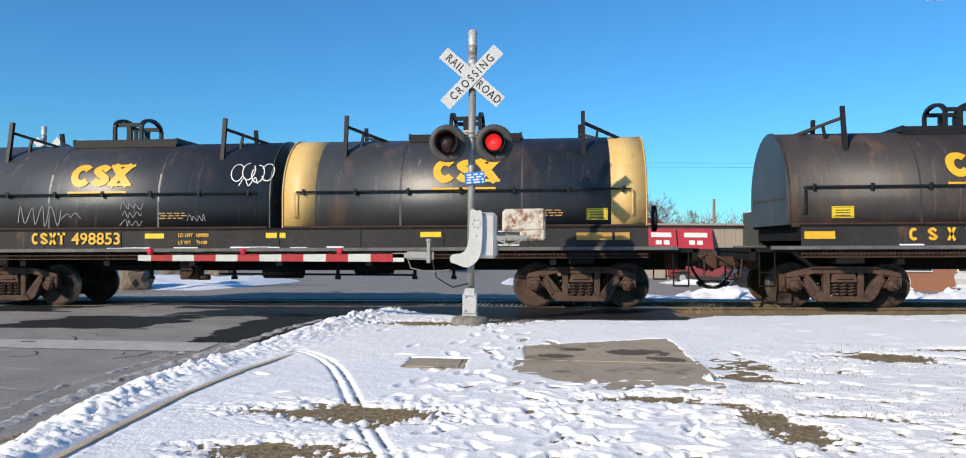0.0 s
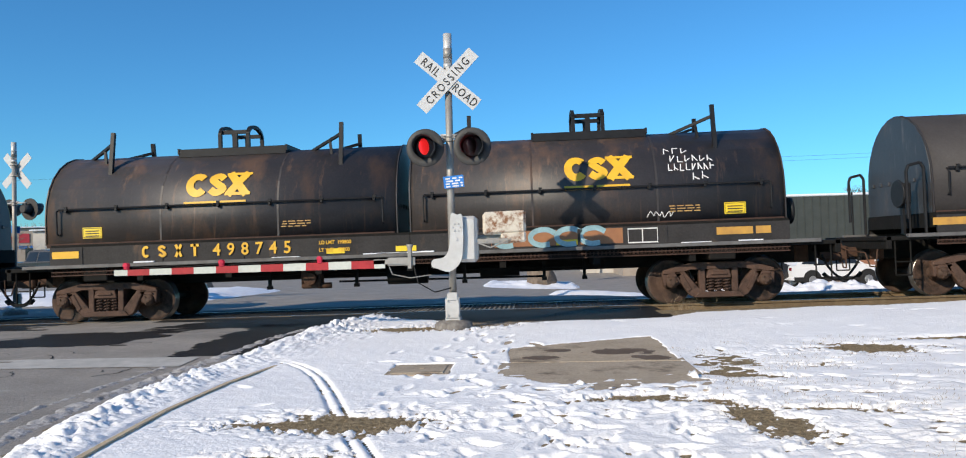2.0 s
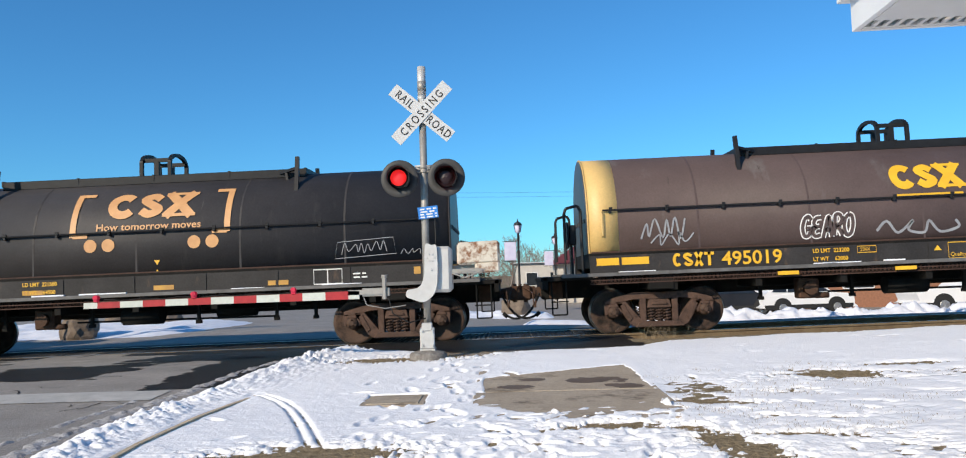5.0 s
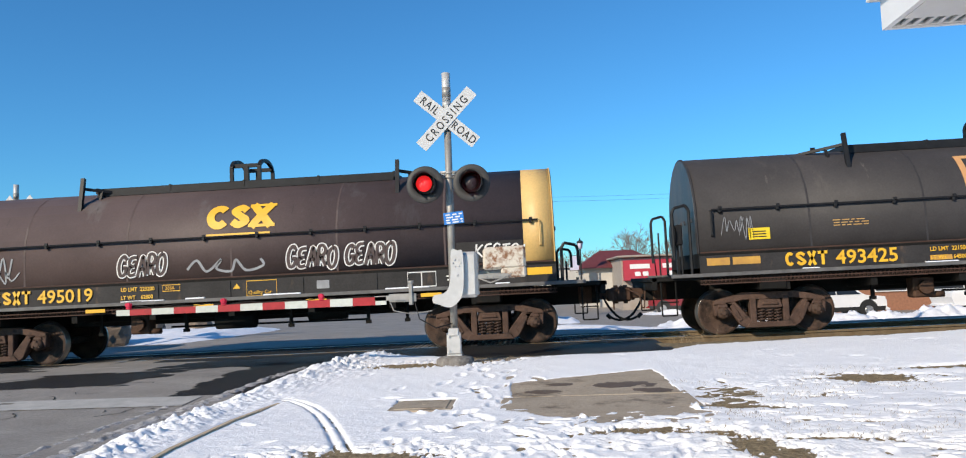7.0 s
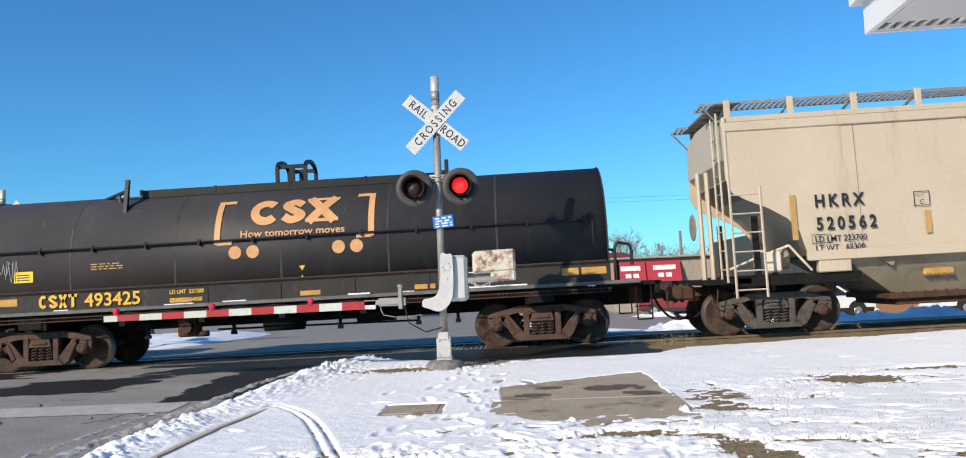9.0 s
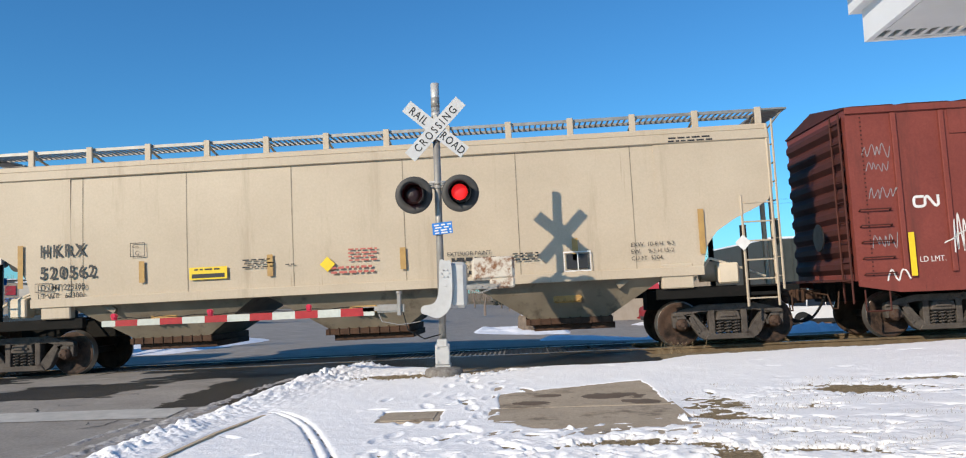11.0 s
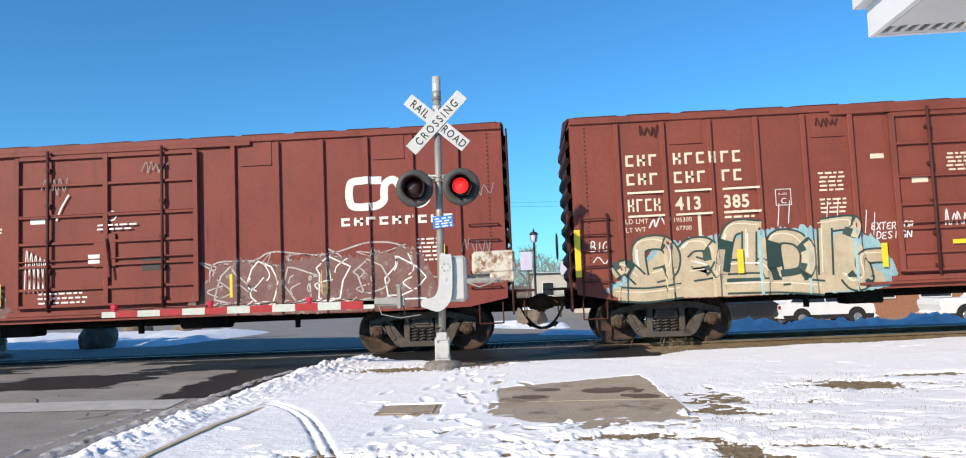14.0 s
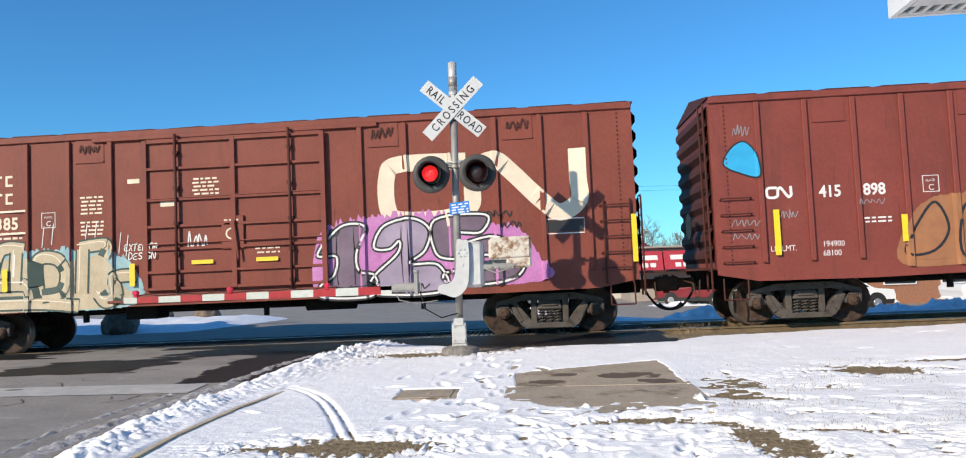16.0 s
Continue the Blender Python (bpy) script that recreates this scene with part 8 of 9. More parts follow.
    paint("number", "decal_black", car, lambda bm: (lettering(bm, "HKRX", 0.33, -6.35, 2.38, pl, wide=0.82, space=1.45, fat=0.01), lettering(bm, "520562", 0.33, -6.35, 1.95, pl, wide=0.82, space=1.45, fat=0.01),
          lettering(bm, "LD LMT 223700", 0.16, -6.4, 1.72, pl, wide=0.9, fat=0.002), lettering(bm, "LT WT   62300", 0.16, -6.4, 1.55, pl, wide=0.9, fat=0.002),
          ribbon(bm, [(-4.52, 2.3), (-4.24, 2.3), (-4.24, 2.56), (-4.52, 2.56)], 0.02, pl, True), lettering(bm, "C", 0.13, -4.43, 2.32, pl), lettering(bm, "PLATE", 0.05, -4.49, 2.47, pl),
          ribbon(bm, [(-6.45, 1.7), (-6.1, 1.7), (-6.1, 1.86), (-6.45, 1.86)], 0.014, pl, True), small_print(bm, -2.3, 2.1, 0.7, 3, pl, random.Random(1), 0.025, 0.07),
          small_print(bm, 6.0, 4.0, 0.95, 2, pl, random.Random(5), 0.03, 0.06)), "black car number and weights")
    paint("data_text", "decal_black", car, lambda bm: (lettering(bm, "EXTERIOR PAINT", 0.11, 1.7, 1.98, pl), lettering(bm, "INTERIOR LINING", 0.11, 1.7, 1.72, pl), small_print(bm, 1.7, 1.87, 1.1, 1, pl, random.Random(2), 0.07, 0.1),
          small_print(bm, 1.7, 1.61, 0.9, 1, pl, random.Random(3), 0.07, 0.1), lettering(bm, "EXW  10-8 H  9-3", 0.11, 5.2, 1.98, pl), lettering(bm, "EW     9-3 H 15-2", 0.11, 5.2, 1.85, pl), lettering(bm, "CU FT  5204", 0.11, 5.2, 1.72, pl),
          small_print(bm, 2.95, 1.95, 0.5, 3, pl, random.Random(4), 0.025, 0.06), small_print(bm, -1.45, 1.98, 0.25, 1, pl, random.Random(8), 0.02, 0.05)), "black stencilled data")
    paint("warning_print", "decal_red", car, lambda bm: (small_print(bm, -0.25, 2.2, 0.6, 4, pl, random.Random(6), 0.03, 0.07), small_print(bm, -0.6, 1.85, 0.95, 2, pl, random.Random(7), 0.045, 0.09)), "red warning print")
    for u, h in ((-6.75, 0.85), (-4.3, 0.42), (0.85, 0.42), (4.15, 0.42), (6.55, 0.85), (-1.75, 0.42)):
        paint("reflector", "old_yellow", car, lambda bm, u=u, h=h: bar(bm, u - 0.055, u + 0.055, 1.78, 1.78 + h, pl), "upright ochre reflective stripe")
    paint("notice_plate", "safety_yellow", car, lambda bm: bar(bm, -3.35, -2.6, 1.78, 2.02, pl), "yellow notice plate")
    paint("notice_print", "decal_black", car, lambda bm: (small_print(bm, -3.27, 1.96, 0.6, 1, flat(side + 0.054), random.Random(9), 0.03, 0.06), bar(bm, -3.3, -2.65, 1.81, 1.89, flat(side + 0.054))), "black bars of print")
    paint("inspection_panel", "decal_black", car, lambda bm: (bar(bm, 3.98, 4.38, 1.62, 1.9, pl)), "black inspection panel")
    paint("inspection_frame", "decal_white", car, lambda bm: (ribbon(bm, [(3.93, 1.58), (4.43, 1.58), (4.43, 1.94), (3.93, 1.94)], 0.03, flat(side + 0.054), True), ribbon(bm, [(4.19, 1.58), (4.19, 1.94)], 0.02, flat(side + 0.054))), "white frame")
    for u, c in ((-0.62, "safety_yellow"), (7.3, "decal_white")):
        paint("placard", c, car, lambda bm, u=u: patch(bm, [(u - 0.15, 1.95), (u, 1.8), (u + 0.15, 1.95), (u, 2.1)], flat(side + 0.06)), "diamond placard")
    for x in (-7.05, 7.05):
        bogie(car, x, "truck_grey")
    return car


c5 = covered_hopper(75.5)


# ----- boxcars
BH, BS, BE, BZ = 7.82, 1.55, 4.38, 1.0


def boxcar(along, label, tint, low_ladder, seed):
    car = new_car("boxcar", along, label)
    rng = random.Random(seed)
    bm = bmesh.new()
    box(bm, -BH, BH, -BS, BS, BZ + 0.12, BE)
    part("body", bm, tint, car, "reddish brown ribbed steel body")
    bm = bmesh.new()
    for s in (-1, 1):
        prism(bm, [(-BH, BZ + 0.12), (-BH, BZ + 0.02), (-BH + 0.75, BZ - 0.12), (-BH + 2.9, BZ - 0.14), (-2.2, BZ - 0.1), (2.2, BZ - 0.1), (BH - 2.9, BZ - 0.14), (BH - 0.75, BZ - 0.12), (BH, BZ + 0.02), (BH, BZ + 0.12)], s * BS - 0.02, s * BS + 0.02)
    part("side_sill", bm, tint, car)
    # ribs
    xs = [-6.94 + 0.88 * i for i in range(6)]
    for s in (-1, 1):
        for x in xs + [-v for v in xs]:
            ribm = shared("rib" + tint, lambda: rib_mesh(tint))
            ob = part("rib", ribm, tint, car)
            ob.matrix_basis = pose(x, s * BS, 0, 0, 0, 0 if s < 0 else 180)
    # upper vent plates
    bm = bmesh.new()
    for x in (-5.62, -2.98, 3.0, 5.62):
        box(bm, x - 0.3, x + 0.3, -BS - 0.012, -BS, BE - 0.55, BE - 0.1)
        box(bm, x - 0.3, x + 0.3, -BS - 0.025, -BS, BE - 0.57, BE - 0.54)
    pieces("plate", bm, tint, car)
    # rivet rows at the corner posts
    bm = bmesh.new()
    for s in (-1, 1):
        for i in range(38):
            box(bm, s * (BH - 0.28) - 0.014, s * (BH - 0.28) + 0.014, -BS - 0.012, -BS, BZ + 0.2 + i * 0.083, BZ + 0.228 + i * 0.083)
    part("rivets", bm, "box_dark", car)
    # eave and roof
    bm = bmesh.new()
    for s in (-1, 1):
        box(bm, -BH, BH, s * (BS + 0.01) - 0.035, s * (BS + 0.01) + 0.035, BE - 0.1, BE + 0.03, 0.01)
        box(bm, -2.9, 2.9, s * (BS + 0.03) - 0.04, s * (BS + 0.03) + 0.04, BE - 0.17, BE - 0.08, 0.01)
    pieces("top_chord", bm, tint, car)
    bm = bmesh.new()
    vs = []
    for x in (-BH - 0.03, BH + 0.03):
        vs.append([bm.verts.new((x, y, z)) for y, z in ((-BS - 0.04, BE + 0.03), (0, BE + 0.28), (BS + 0.04, BE + 0.03), (BS + 0.04, BE), (-BS - 0.04, BE))])
    for i in range(5):
        bm.faces.new((vs[0][i], vs[1][i], vs[1][(i + 1) % 5], vs[0][(i + 1) % 5]))
    bm.faces.new(vs[0])
    bm.faces.new(vs[1][::-1])
    for i in range(15):
        x = -BH + 0.5 + i * (2 * BH - 1) / 14
        for s in (-1, 1):
            prism_pts = [(x - 0.44, BE + 0.028), (x + 0.44, BE + 0.028), (x + 0.4 + 0.03 * math.sin(i * 5), BE + 0.052), (x - 0.4, BE + 0.046 + 0.012 * math.sin(i * 7))]
            a = [bm.verts.new((u, s * (BS + 0.02), v)) for u, v in prism_pts]
            b = [bm.verts.new((u, s * 0.1, v + 0.235)) for u, v in prism_pts]
            for k in range(4):
                bm.faces.new((a[k], b[k], b[(k + 1) % 4], a[(k + 1) % 4]))
            bm.faces.new(a)
            bm.faces.new(b[::-1])
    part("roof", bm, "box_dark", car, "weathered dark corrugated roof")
    # corrugated ends
    for s in (-1, 1):
        bm = bmesh.new()
        nb = 9
        prof = []
        for i in range(nb):
            z = BZ + 0.25 + (BE - BZ - 0.35) * i / nb
            d = (BE - BZ - 0.35) / nb
            prof += [(0.0, z), (0.085, z + d * 0.3), (0.085, z + d * 0.62), (0.0, z + d * 0.95)]
        rows = [[bm.verts.new((s * (BH + o), y, z)) for o, z in prof] for y in (-BS + 0.12, BS - 0.12)]
        for i in range(len(prof) - 1):
            bm.faces.new((rows[0][i], rows[1][i], rows[1][i + 1], rows[0][i + 1]))
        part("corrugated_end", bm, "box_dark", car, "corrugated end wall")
        bm = bmesh.new()
        x = s * (BH + 0.1)
        for y in (-BS + 0.05, -BS + 0.45):
            rod(bm, (x, y, 0.7), (x, y, 2.6 if low_ladder else 4.3), 0.02, seg=5)
        for k in range(5 if low_ladder else 9):
            rod(bm, (x, -BS + 0.05, 1.1 + 0.38 * k), (x, -BS + 0.45, 1.1 + 0.38 * k), 0.014, seg=5)
        for k in range(5):
            xa, xb, z = s * (BH - 0.12), s * (BH - 0.68), 1.25 + 0.3 * k
            pipe(bm, [(xa, -BS, z - 0.03), (xa, -BS - 0.07, z), (xb, -BS - 0.07, z), (xb, -BS, z - 0.03)], 0.014, 5)
        for xa in (s * (BH - 0.12), s * (BH - 0.62)) if low_ladder else ():
            rod(bm, (xa, -BS - 0.05, 0.95), (xa, -BS - 0.05, 2.55), 0.02, seg=5)
        pipe(bm, [(s * (BH - 0.1), -BS, 0.95), (s * (BH - 0.1), -BS, 0.55), (s * (BH - 0.55), -BS, 0.55), (s * (BH - 0.55), -BS, 0.95)], 0.016, 5)
        box(bm, s * BH - 0.02, s * BH + 0.55 * s if s > 0 else s * BH + 0.02, -1.3, 1.3, 1.12, 1.16) if s > 0 else box(bm, s * BH - 0.55, s * BH + 0.02, -1.3, 1.3, 1.12, 1.16)
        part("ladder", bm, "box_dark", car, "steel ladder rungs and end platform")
        coupler(car, s * (BH + 0.2), s)
    bm = bmesh.new()
    lathe(bm, [(0.26, -0.015), (0.28, 0.0), (0.26, 0.015), (0.2, 0)], "x", 20, (-BH - 0.3, -0.6, 2.0))
    part("brake_wheel", bm, "black_paint", car, "black brake wheel on the end")
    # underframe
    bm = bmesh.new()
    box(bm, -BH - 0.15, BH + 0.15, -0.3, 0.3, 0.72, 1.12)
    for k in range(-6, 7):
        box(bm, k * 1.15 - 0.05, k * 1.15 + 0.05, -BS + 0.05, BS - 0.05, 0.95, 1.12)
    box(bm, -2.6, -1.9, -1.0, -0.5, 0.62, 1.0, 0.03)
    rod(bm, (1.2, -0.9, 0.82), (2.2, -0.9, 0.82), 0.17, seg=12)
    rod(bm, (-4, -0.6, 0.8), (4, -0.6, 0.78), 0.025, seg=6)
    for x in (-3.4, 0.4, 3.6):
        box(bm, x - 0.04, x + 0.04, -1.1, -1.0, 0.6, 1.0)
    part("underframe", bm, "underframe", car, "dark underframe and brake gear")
    # plug door
    door = None
    bm = bmesh.new()
    box(bm, -1.78, 1.78, -BS - 0.05, -BS, BZ + 0.18, BE - 0.16)
    door = part("plug_door", bm, tint, car, "wide plug door with locking bars")
    bm = bmesh.new()
    for x in (-1.8, 0.0, 1.8):
        box(bm, x - 0.05, x + 0.05, -BS - 0.112, -BS - 0.04, BZ + 0.2, BE - 0.2, 0.006)
    for z in (BZ + 0.22, BZ + 0.55, BZ + 1.0, BZ + 1.45, BZ + 1.98, BZ + 2.6, BE - 0.24):
        box(bm, -1.8, 1.8, -BS - 0.105, -BS - 0.04, z - 0.028, z + 0.028, 0.006)
    part("door_frame", bm, tint, door)
    for x in (-1.15, 1.15):
        bm = bmesh.new()
        rod(bm, (x, -BS - 0.13, BZ + 0.12), (x, -BS - 0.13, BE - 0.1), 0.03, seg=8)
        for z in (BZ + 0.3, BZ + 0.9, BZ + 1.5, BZ + 2.2, BZ + 2.9):
            box(bm, x - 0.05, x + 0.05, -BS - 0.14, -BS - 0.05, z - 0.03, z + 0.03)
        part("locking_bar", bm, "box_dark", door, "upright locking bar")
    bm = bmesh.new()
    box(bm, -0.25, 0.2, -BS - 0.1, -BS - 0.05, BZ + 0.95, BZ + 1.6, 0.01)
    rod(bm, (0.1, -BS - 0.14, BZ + 0.75), (0.02, -BS - 0.14, BZ + 1.5), 0.022, seg=6)
    box(bm, -2.0, 2.0, -BS - 0.11, -BS - 0.02, BZ + 0.03, BZ + 0.13, 0.01)
    box(bm, -2.6, 2.6, -BS - 0.1, -BS - 0.02, BZ - 0.02, BZ + 0.03, 0.006)
    for z in (2.1, 3.0):
        rod(bm, (-1.8, -BS - 0.1, z), (1.8, -BS - 0.1, z + 0.02), 0.016, seg=5)
    part("door_gear", bm, tint, door, "door lock plate, handle and track")
    for x in (-6.1, 6.1):
        bogie(car, x, "truck_grey")
    return car, door


def rib_mesh(tint):
    bm = bmesh.new()
    box(bm, -0.05, 0.05, -0.06, 0.005, BZ + 0.22, BE - 0.12, 0.012)
    return mesh("rib", bm, tint)


SIDE = flat(BS + 0.006)
ON_DOOR = flat(BS + 0.056)


def over_ribs(lift=0.0):
    """Paint that lies on the panels and climbs over the ribs."""
    xs = [-6.94 + 0.88 * i for i in range(6)]
    xs = xs + [-v for v in xs]

    def f(u, v):
        d = min(abs(u - x) for x in xs)
        y = BS + (0.068 if d < 0.058 else 0.006)
        if abs(u) < 1.8:
            y = BS + 0.088
        if v < BZ + 0.14:
            y = max(y, BS + 0.026)
        return (u, -y - lift, v)
    return f


def cut(pts, most=0.05):
    """Adds points so that no step of a line is longer than most."""
    out = []
    for (ax, ay), (bx, by) in zip(pts, pts[1:]):
        n = max(1, math.ceil(math.hypot(bx - ax, by - ay) / most))
        out += [(ax + (bx - ax) * i / n, ay + (by - ay) * i / n) for i in range(n)]
    return out + [pts[-1]]


def spray(name, material, car, outline, lift, label, ragged=0.0, seed=0, closed=True):
    """A filled field of spray paint made of narrow upright strips, laid over panels and ribs."""
    pl = over_ribs(lift)
    poly = smooth_path(outline, 6, True)
    xs0, xs1 = min(p[0] for p in poly), max(p[0] for p in poly)
    rr = random.Random(seed)

    def draw(bm):
        n = max(2, int((xs1 - xs0) / 0.04))
        edge = []
        for i in range(n + 1):
            m = xs0 + 0.002 + (xs1 - xs0 - 0.004) * i / n
            cs = sorted(ay + (by - ay) * (m - ax) / (bx - ax) for (ax, ay), (bx, by) in zip(poly, poly[1:] + poly[:1]) if (ax - m) * (bx - m) < 0)
            spans = []
            for lo, hi in zip(cs[::2], cs[1::2]):
                a, b = lo + rr.uniform(-ragged, ragged) * 0.2, hi + rr.uniform(-ragged, ragged)
                cut_z = min(max(BZ + 0.14, a), b)
                spans.append((bm.verts.new(pl(m, a)), bm.verts.new(pl(m, b)), lo, hi, bm.verts.new(pl(m, cut_z - 0.001)), bm.verts.new(pl(m, cut_z + 0.001))))
            edge.append((m, spans))
        for (_, p), (_, q) in zip(edge, edge[1:]):
            for a in p:
                for b in q:
                    if min(a[3], b[3]) > max(a[2], b[2]):
                        for i, j in ((0, 4), (4, 5), (5, 1)):
                            bm.faces.new((a[i], b[i], b[j], a[j]))
    return paint(name, material, car, draw, label)


def stroke(bm, pts, width, lift=0.0, closed=False):
    p = smooth_path(pts, 6, closed)
    if closed:
        p = p + p[:1]
    ribbon(bm, cut(p, 0.05), width, over_ribs(lift))


def yard_marks(car, number, limits, u, z, size=0.3, wide=0.9):
    def draw(bm):
        x = u
        worm(bm, x, z + 0.03, size * 0.6, 0.44, 0.05)
        lettering(bm, number[0], size, x + 0.95, z, over_ribs(0.001), wide=wide, fat=0.008)
        lettering(bm, number[1], size, x + 1.75, z, over_ribs(0.001), wide=wide, fat=0.008)
    paint("number", "decal_white", car, draw, "white car number")

    def lim(bm):
        lettering(bm, "LD LMT.", 0.15, u, 1.42, SIDE, wide=0.9)
        lettering(bm, limits[0], 0.15, u + 0.95, 1.47, SIDE, wide=0.9)
        lettering(bm, limits[1], 0.15, u + 0.95, 1.3, SIDE, wide=0.9)
    paint("weights", "decal_white", car, lim, "white weight stencils")


def plate_c(car, u, z):
    paint("plate_mark", "decal_white", car, lambda bm: (ribbon(bm, [(u, z), (u + 0.28, z), (u + 0.28, z + 0.3), (u, z + 0.3)], 0.018, SIDE, True), lettering(bm, "C", 0.15, u + 0.09, z + 0.03, SIDE), lettering(bm, "PLATE", 0.06, u + 0.05, z + 0.19, SIDE)), "small framed plate mark")


def reflectors(car, spots, low, high):
    for u in spots:
        paint("reflector", "safety_yellow", car, lambda bm, u=u: bar(bm, u - 0.055, u + 0.055, low, high, flat(BS + 0.064)), "upright yellow reflective stripe")


def worm(bm, u, v, h, w, k):
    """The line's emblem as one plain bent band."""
    r = h * 0.22
    a = smooth_path([(u + 0.42 * w, v + h), (u + r, v + h), (u, v + h - r), (u, v + r), (u + r, v), (u + 0.33 * w, v), (u + 0.44 * w, v + r * 0.9), (u + 0.45 * w, v + h * 0.5), (u + 0.47 * w, v + h * 0.85), (u + 0.57 * w, v + h * 1.0),
                     (u + 0.66 * w, v + h * 0.75), (u + 0.8 * w, v + h * 0.25), (u + 0.9 * w, v + h * 0.0), (u + w, v + h * 0.2), (u + w, v + h * 0.6), (u + w, v + h * 1.12)], 6)
    ribbon(bm, cut(a, 0.05), k, over_ribs(0.001))


# first boxcar
b0, d0 = boxcar(92.7, "reddish brown boxcar with white tags along its foot", "box_red", False, 1)
yard_marks(b0, ("415", "474"), ("192100", "70900"), -6.68, 2.43)
plate_c(b0, -4.05, 2.36)
reflectors(b0, (-6.82,), 1.17, 1.98)
reflectors(b0, (-3.9, -2.2, 2.5, 4.3), 1.25, 1.7)
reflectors(b0, (6.6,), 1.3, 2.1)
paint("emblem", "decal_white", b0, lambda bm: worm(bm, 4.83, 2.9, 0.5, 1.5, 0.15), "white bent-band emblem")
paint("web_line", "decal_white", b0, lambda bm: mark_blocks(bm, 9, 4.65, 2.53, 0.16, 0.17, 0.08, over_ribs(0.001)), "row of small white blocks")
paint("stencil", "decal_white", b0, lambda bm: (small_print(bm, -2.95, 2.9, 0.8, 5, SIDE, random.Random(3), 0.035, 0.065), small_print(bm, 6.05, 2.2, 0.5, 6, SIDE, random.Random(4), 0.035, 0.08), small_print(bm, -1.9, 2.75, 0.25, 2, SIDE, random.Random(6), 0.05, 0.1)), "white stencilled data")
paint("door_stencil", "decal_white", d0, lambda bm: (small_print(bm, -0.2, 2.75, 0.9, 2, flat(BS + 0.105), random.Random(5), 0.035, 0.08), small_print(bm, -1.4, 1.45, 1.0, 3, ON_DOOR, random.Random(8), 0.035, 0.09), bar(bm, -1.55, -1.25, 2.85, 2.97, ON_DOOR), bar(bm, -0.35, -0.12, 2.0, 2.2, flat(BS + 0.104)),
      ribbon(bm, [(0.1 + 0.09 * math.cos(a), 2.95 + 0.09 * math.sin(a)) for a in np.linspace(0, 6.28, 16)[:-1]], 0.03, ON_DOOR, True)), "white door stencils")
reflectors(d0, (-0.02,), 1.25, 1.7)
paint("black_panel", "decal_black", d0, lambda bm: bar(bm, 0.7, 1.2, 1.85, 2.1, ON_DOOR), "black panel")
rr = random.Random(31)


def b0_white(bm):
    for k in range(6):
        x = -6.05 + 0.1 * k
        stroke(bm, [(x, 1.66 + rr.uniform(-0.1, 0.1)), (x + 0.03, 2.26 + rr.uniform(-0.1, 0.1)), (x + 0.1, 1.62)], 0.024)
    stroke(bm, [(-6.2, 1.75), (-5.7, 2.0), (-5.15, 2.0), (-5.5, 1.85)], 0.024)
    for k in range(5):
        x = -1.65 + 0.09 * k
        stroke(bm, [(x, 1.5), (x + 0.05, 2.35 - 0.05 * k), (x + 0.12, 1.55)], 0.018)
    for k in range(4):
        stroke(bm, [(-2.9 + 0.15 * k, 2.95), (-2.85 + 0.15 * k, 3.1 + 0.1 * (k % 2)), (-2.8 + 0.16 * k, 3.25)], 0.035)
    stroke(bm, [(-1.0, 2.9), (-0.9, 3.15), (-0.75, 3.4)], 0.035)
    stroke(bm, [(-7.3, 1.1), (-7.2, 1.3), (-7.1, 1.1), (-7.0, 1.3), (-6.9, 1.12)], 0.03)


def b0_piece(bm):
    for x0, w, n in ((-5.2, 1.0, 5), (-4.2, 1.2, 6), (-3.2, 1.2, 6)):
        pts = [(x0 + w * (0.5 + 0.5 * math.cos(k * 2.4) * rr.uniform(0.5, 1)), 1.55 + 0.45 * math.sin(k * 2.4) * rr.uniform(0.6, 1)) for k in range(n + 2)]
        stroke(bm, pts, 0.05)
    for k in range(60):
        x = 2.0 + 4.3 * rr.random()
        z = rr.uniform(1.15, 1.9)
        stroke(bm, [(x, z), (x + rr.uniform(-0.3, 0.3), z + rr.uniform(-0.2, 0.3)), (x + rr.uniform(-0.4, 0.5), z + rr.uniform(-0.3, 0.3)), (x + rr.uniform(-0.1, 0.6), z + rr.uniform(-0.1, 0.3))], rr.choice((0.015, 0.02, 0.03)))
    stroke(bm, [(2.05, 1.3), (2.1, 1.9), (2.9, 1.95), (3.3, 2.1), (4.3, 2.0), (5.2, 2.2), (5.9, 2.05), (6.1, 1.4)], 0.03)


paint("graffiti", "decal_white", b0, b0_white, "white dripping graffiti strokes")
spray("graffiti_ground", "piece_grey", b0, [(1.95, 0.95), (2.0, 1.6), (2.5, 1.95), (3.3, 1.85), (4.2, 2.0), (5.2, 1.95), (6.0, 2.05), (6.4, 1.5), (6.35, 0.95)], 0.001, "worn grey ground of scrubbed graffiti", 0.08, 3)
spray("graffiti_ground", "piece_grey", b0, [(-5.6, 0.95), (-5.3, 1.3), (-4.7, 1.75), (-4.2, 1.45), (-3.4, 1.5), (-2.8, 1.85), (-2.3, 1.6), (-2.2, 0.95)], 0.001, "worn grey ground of scrubbed graffiti", 0.08, 4)


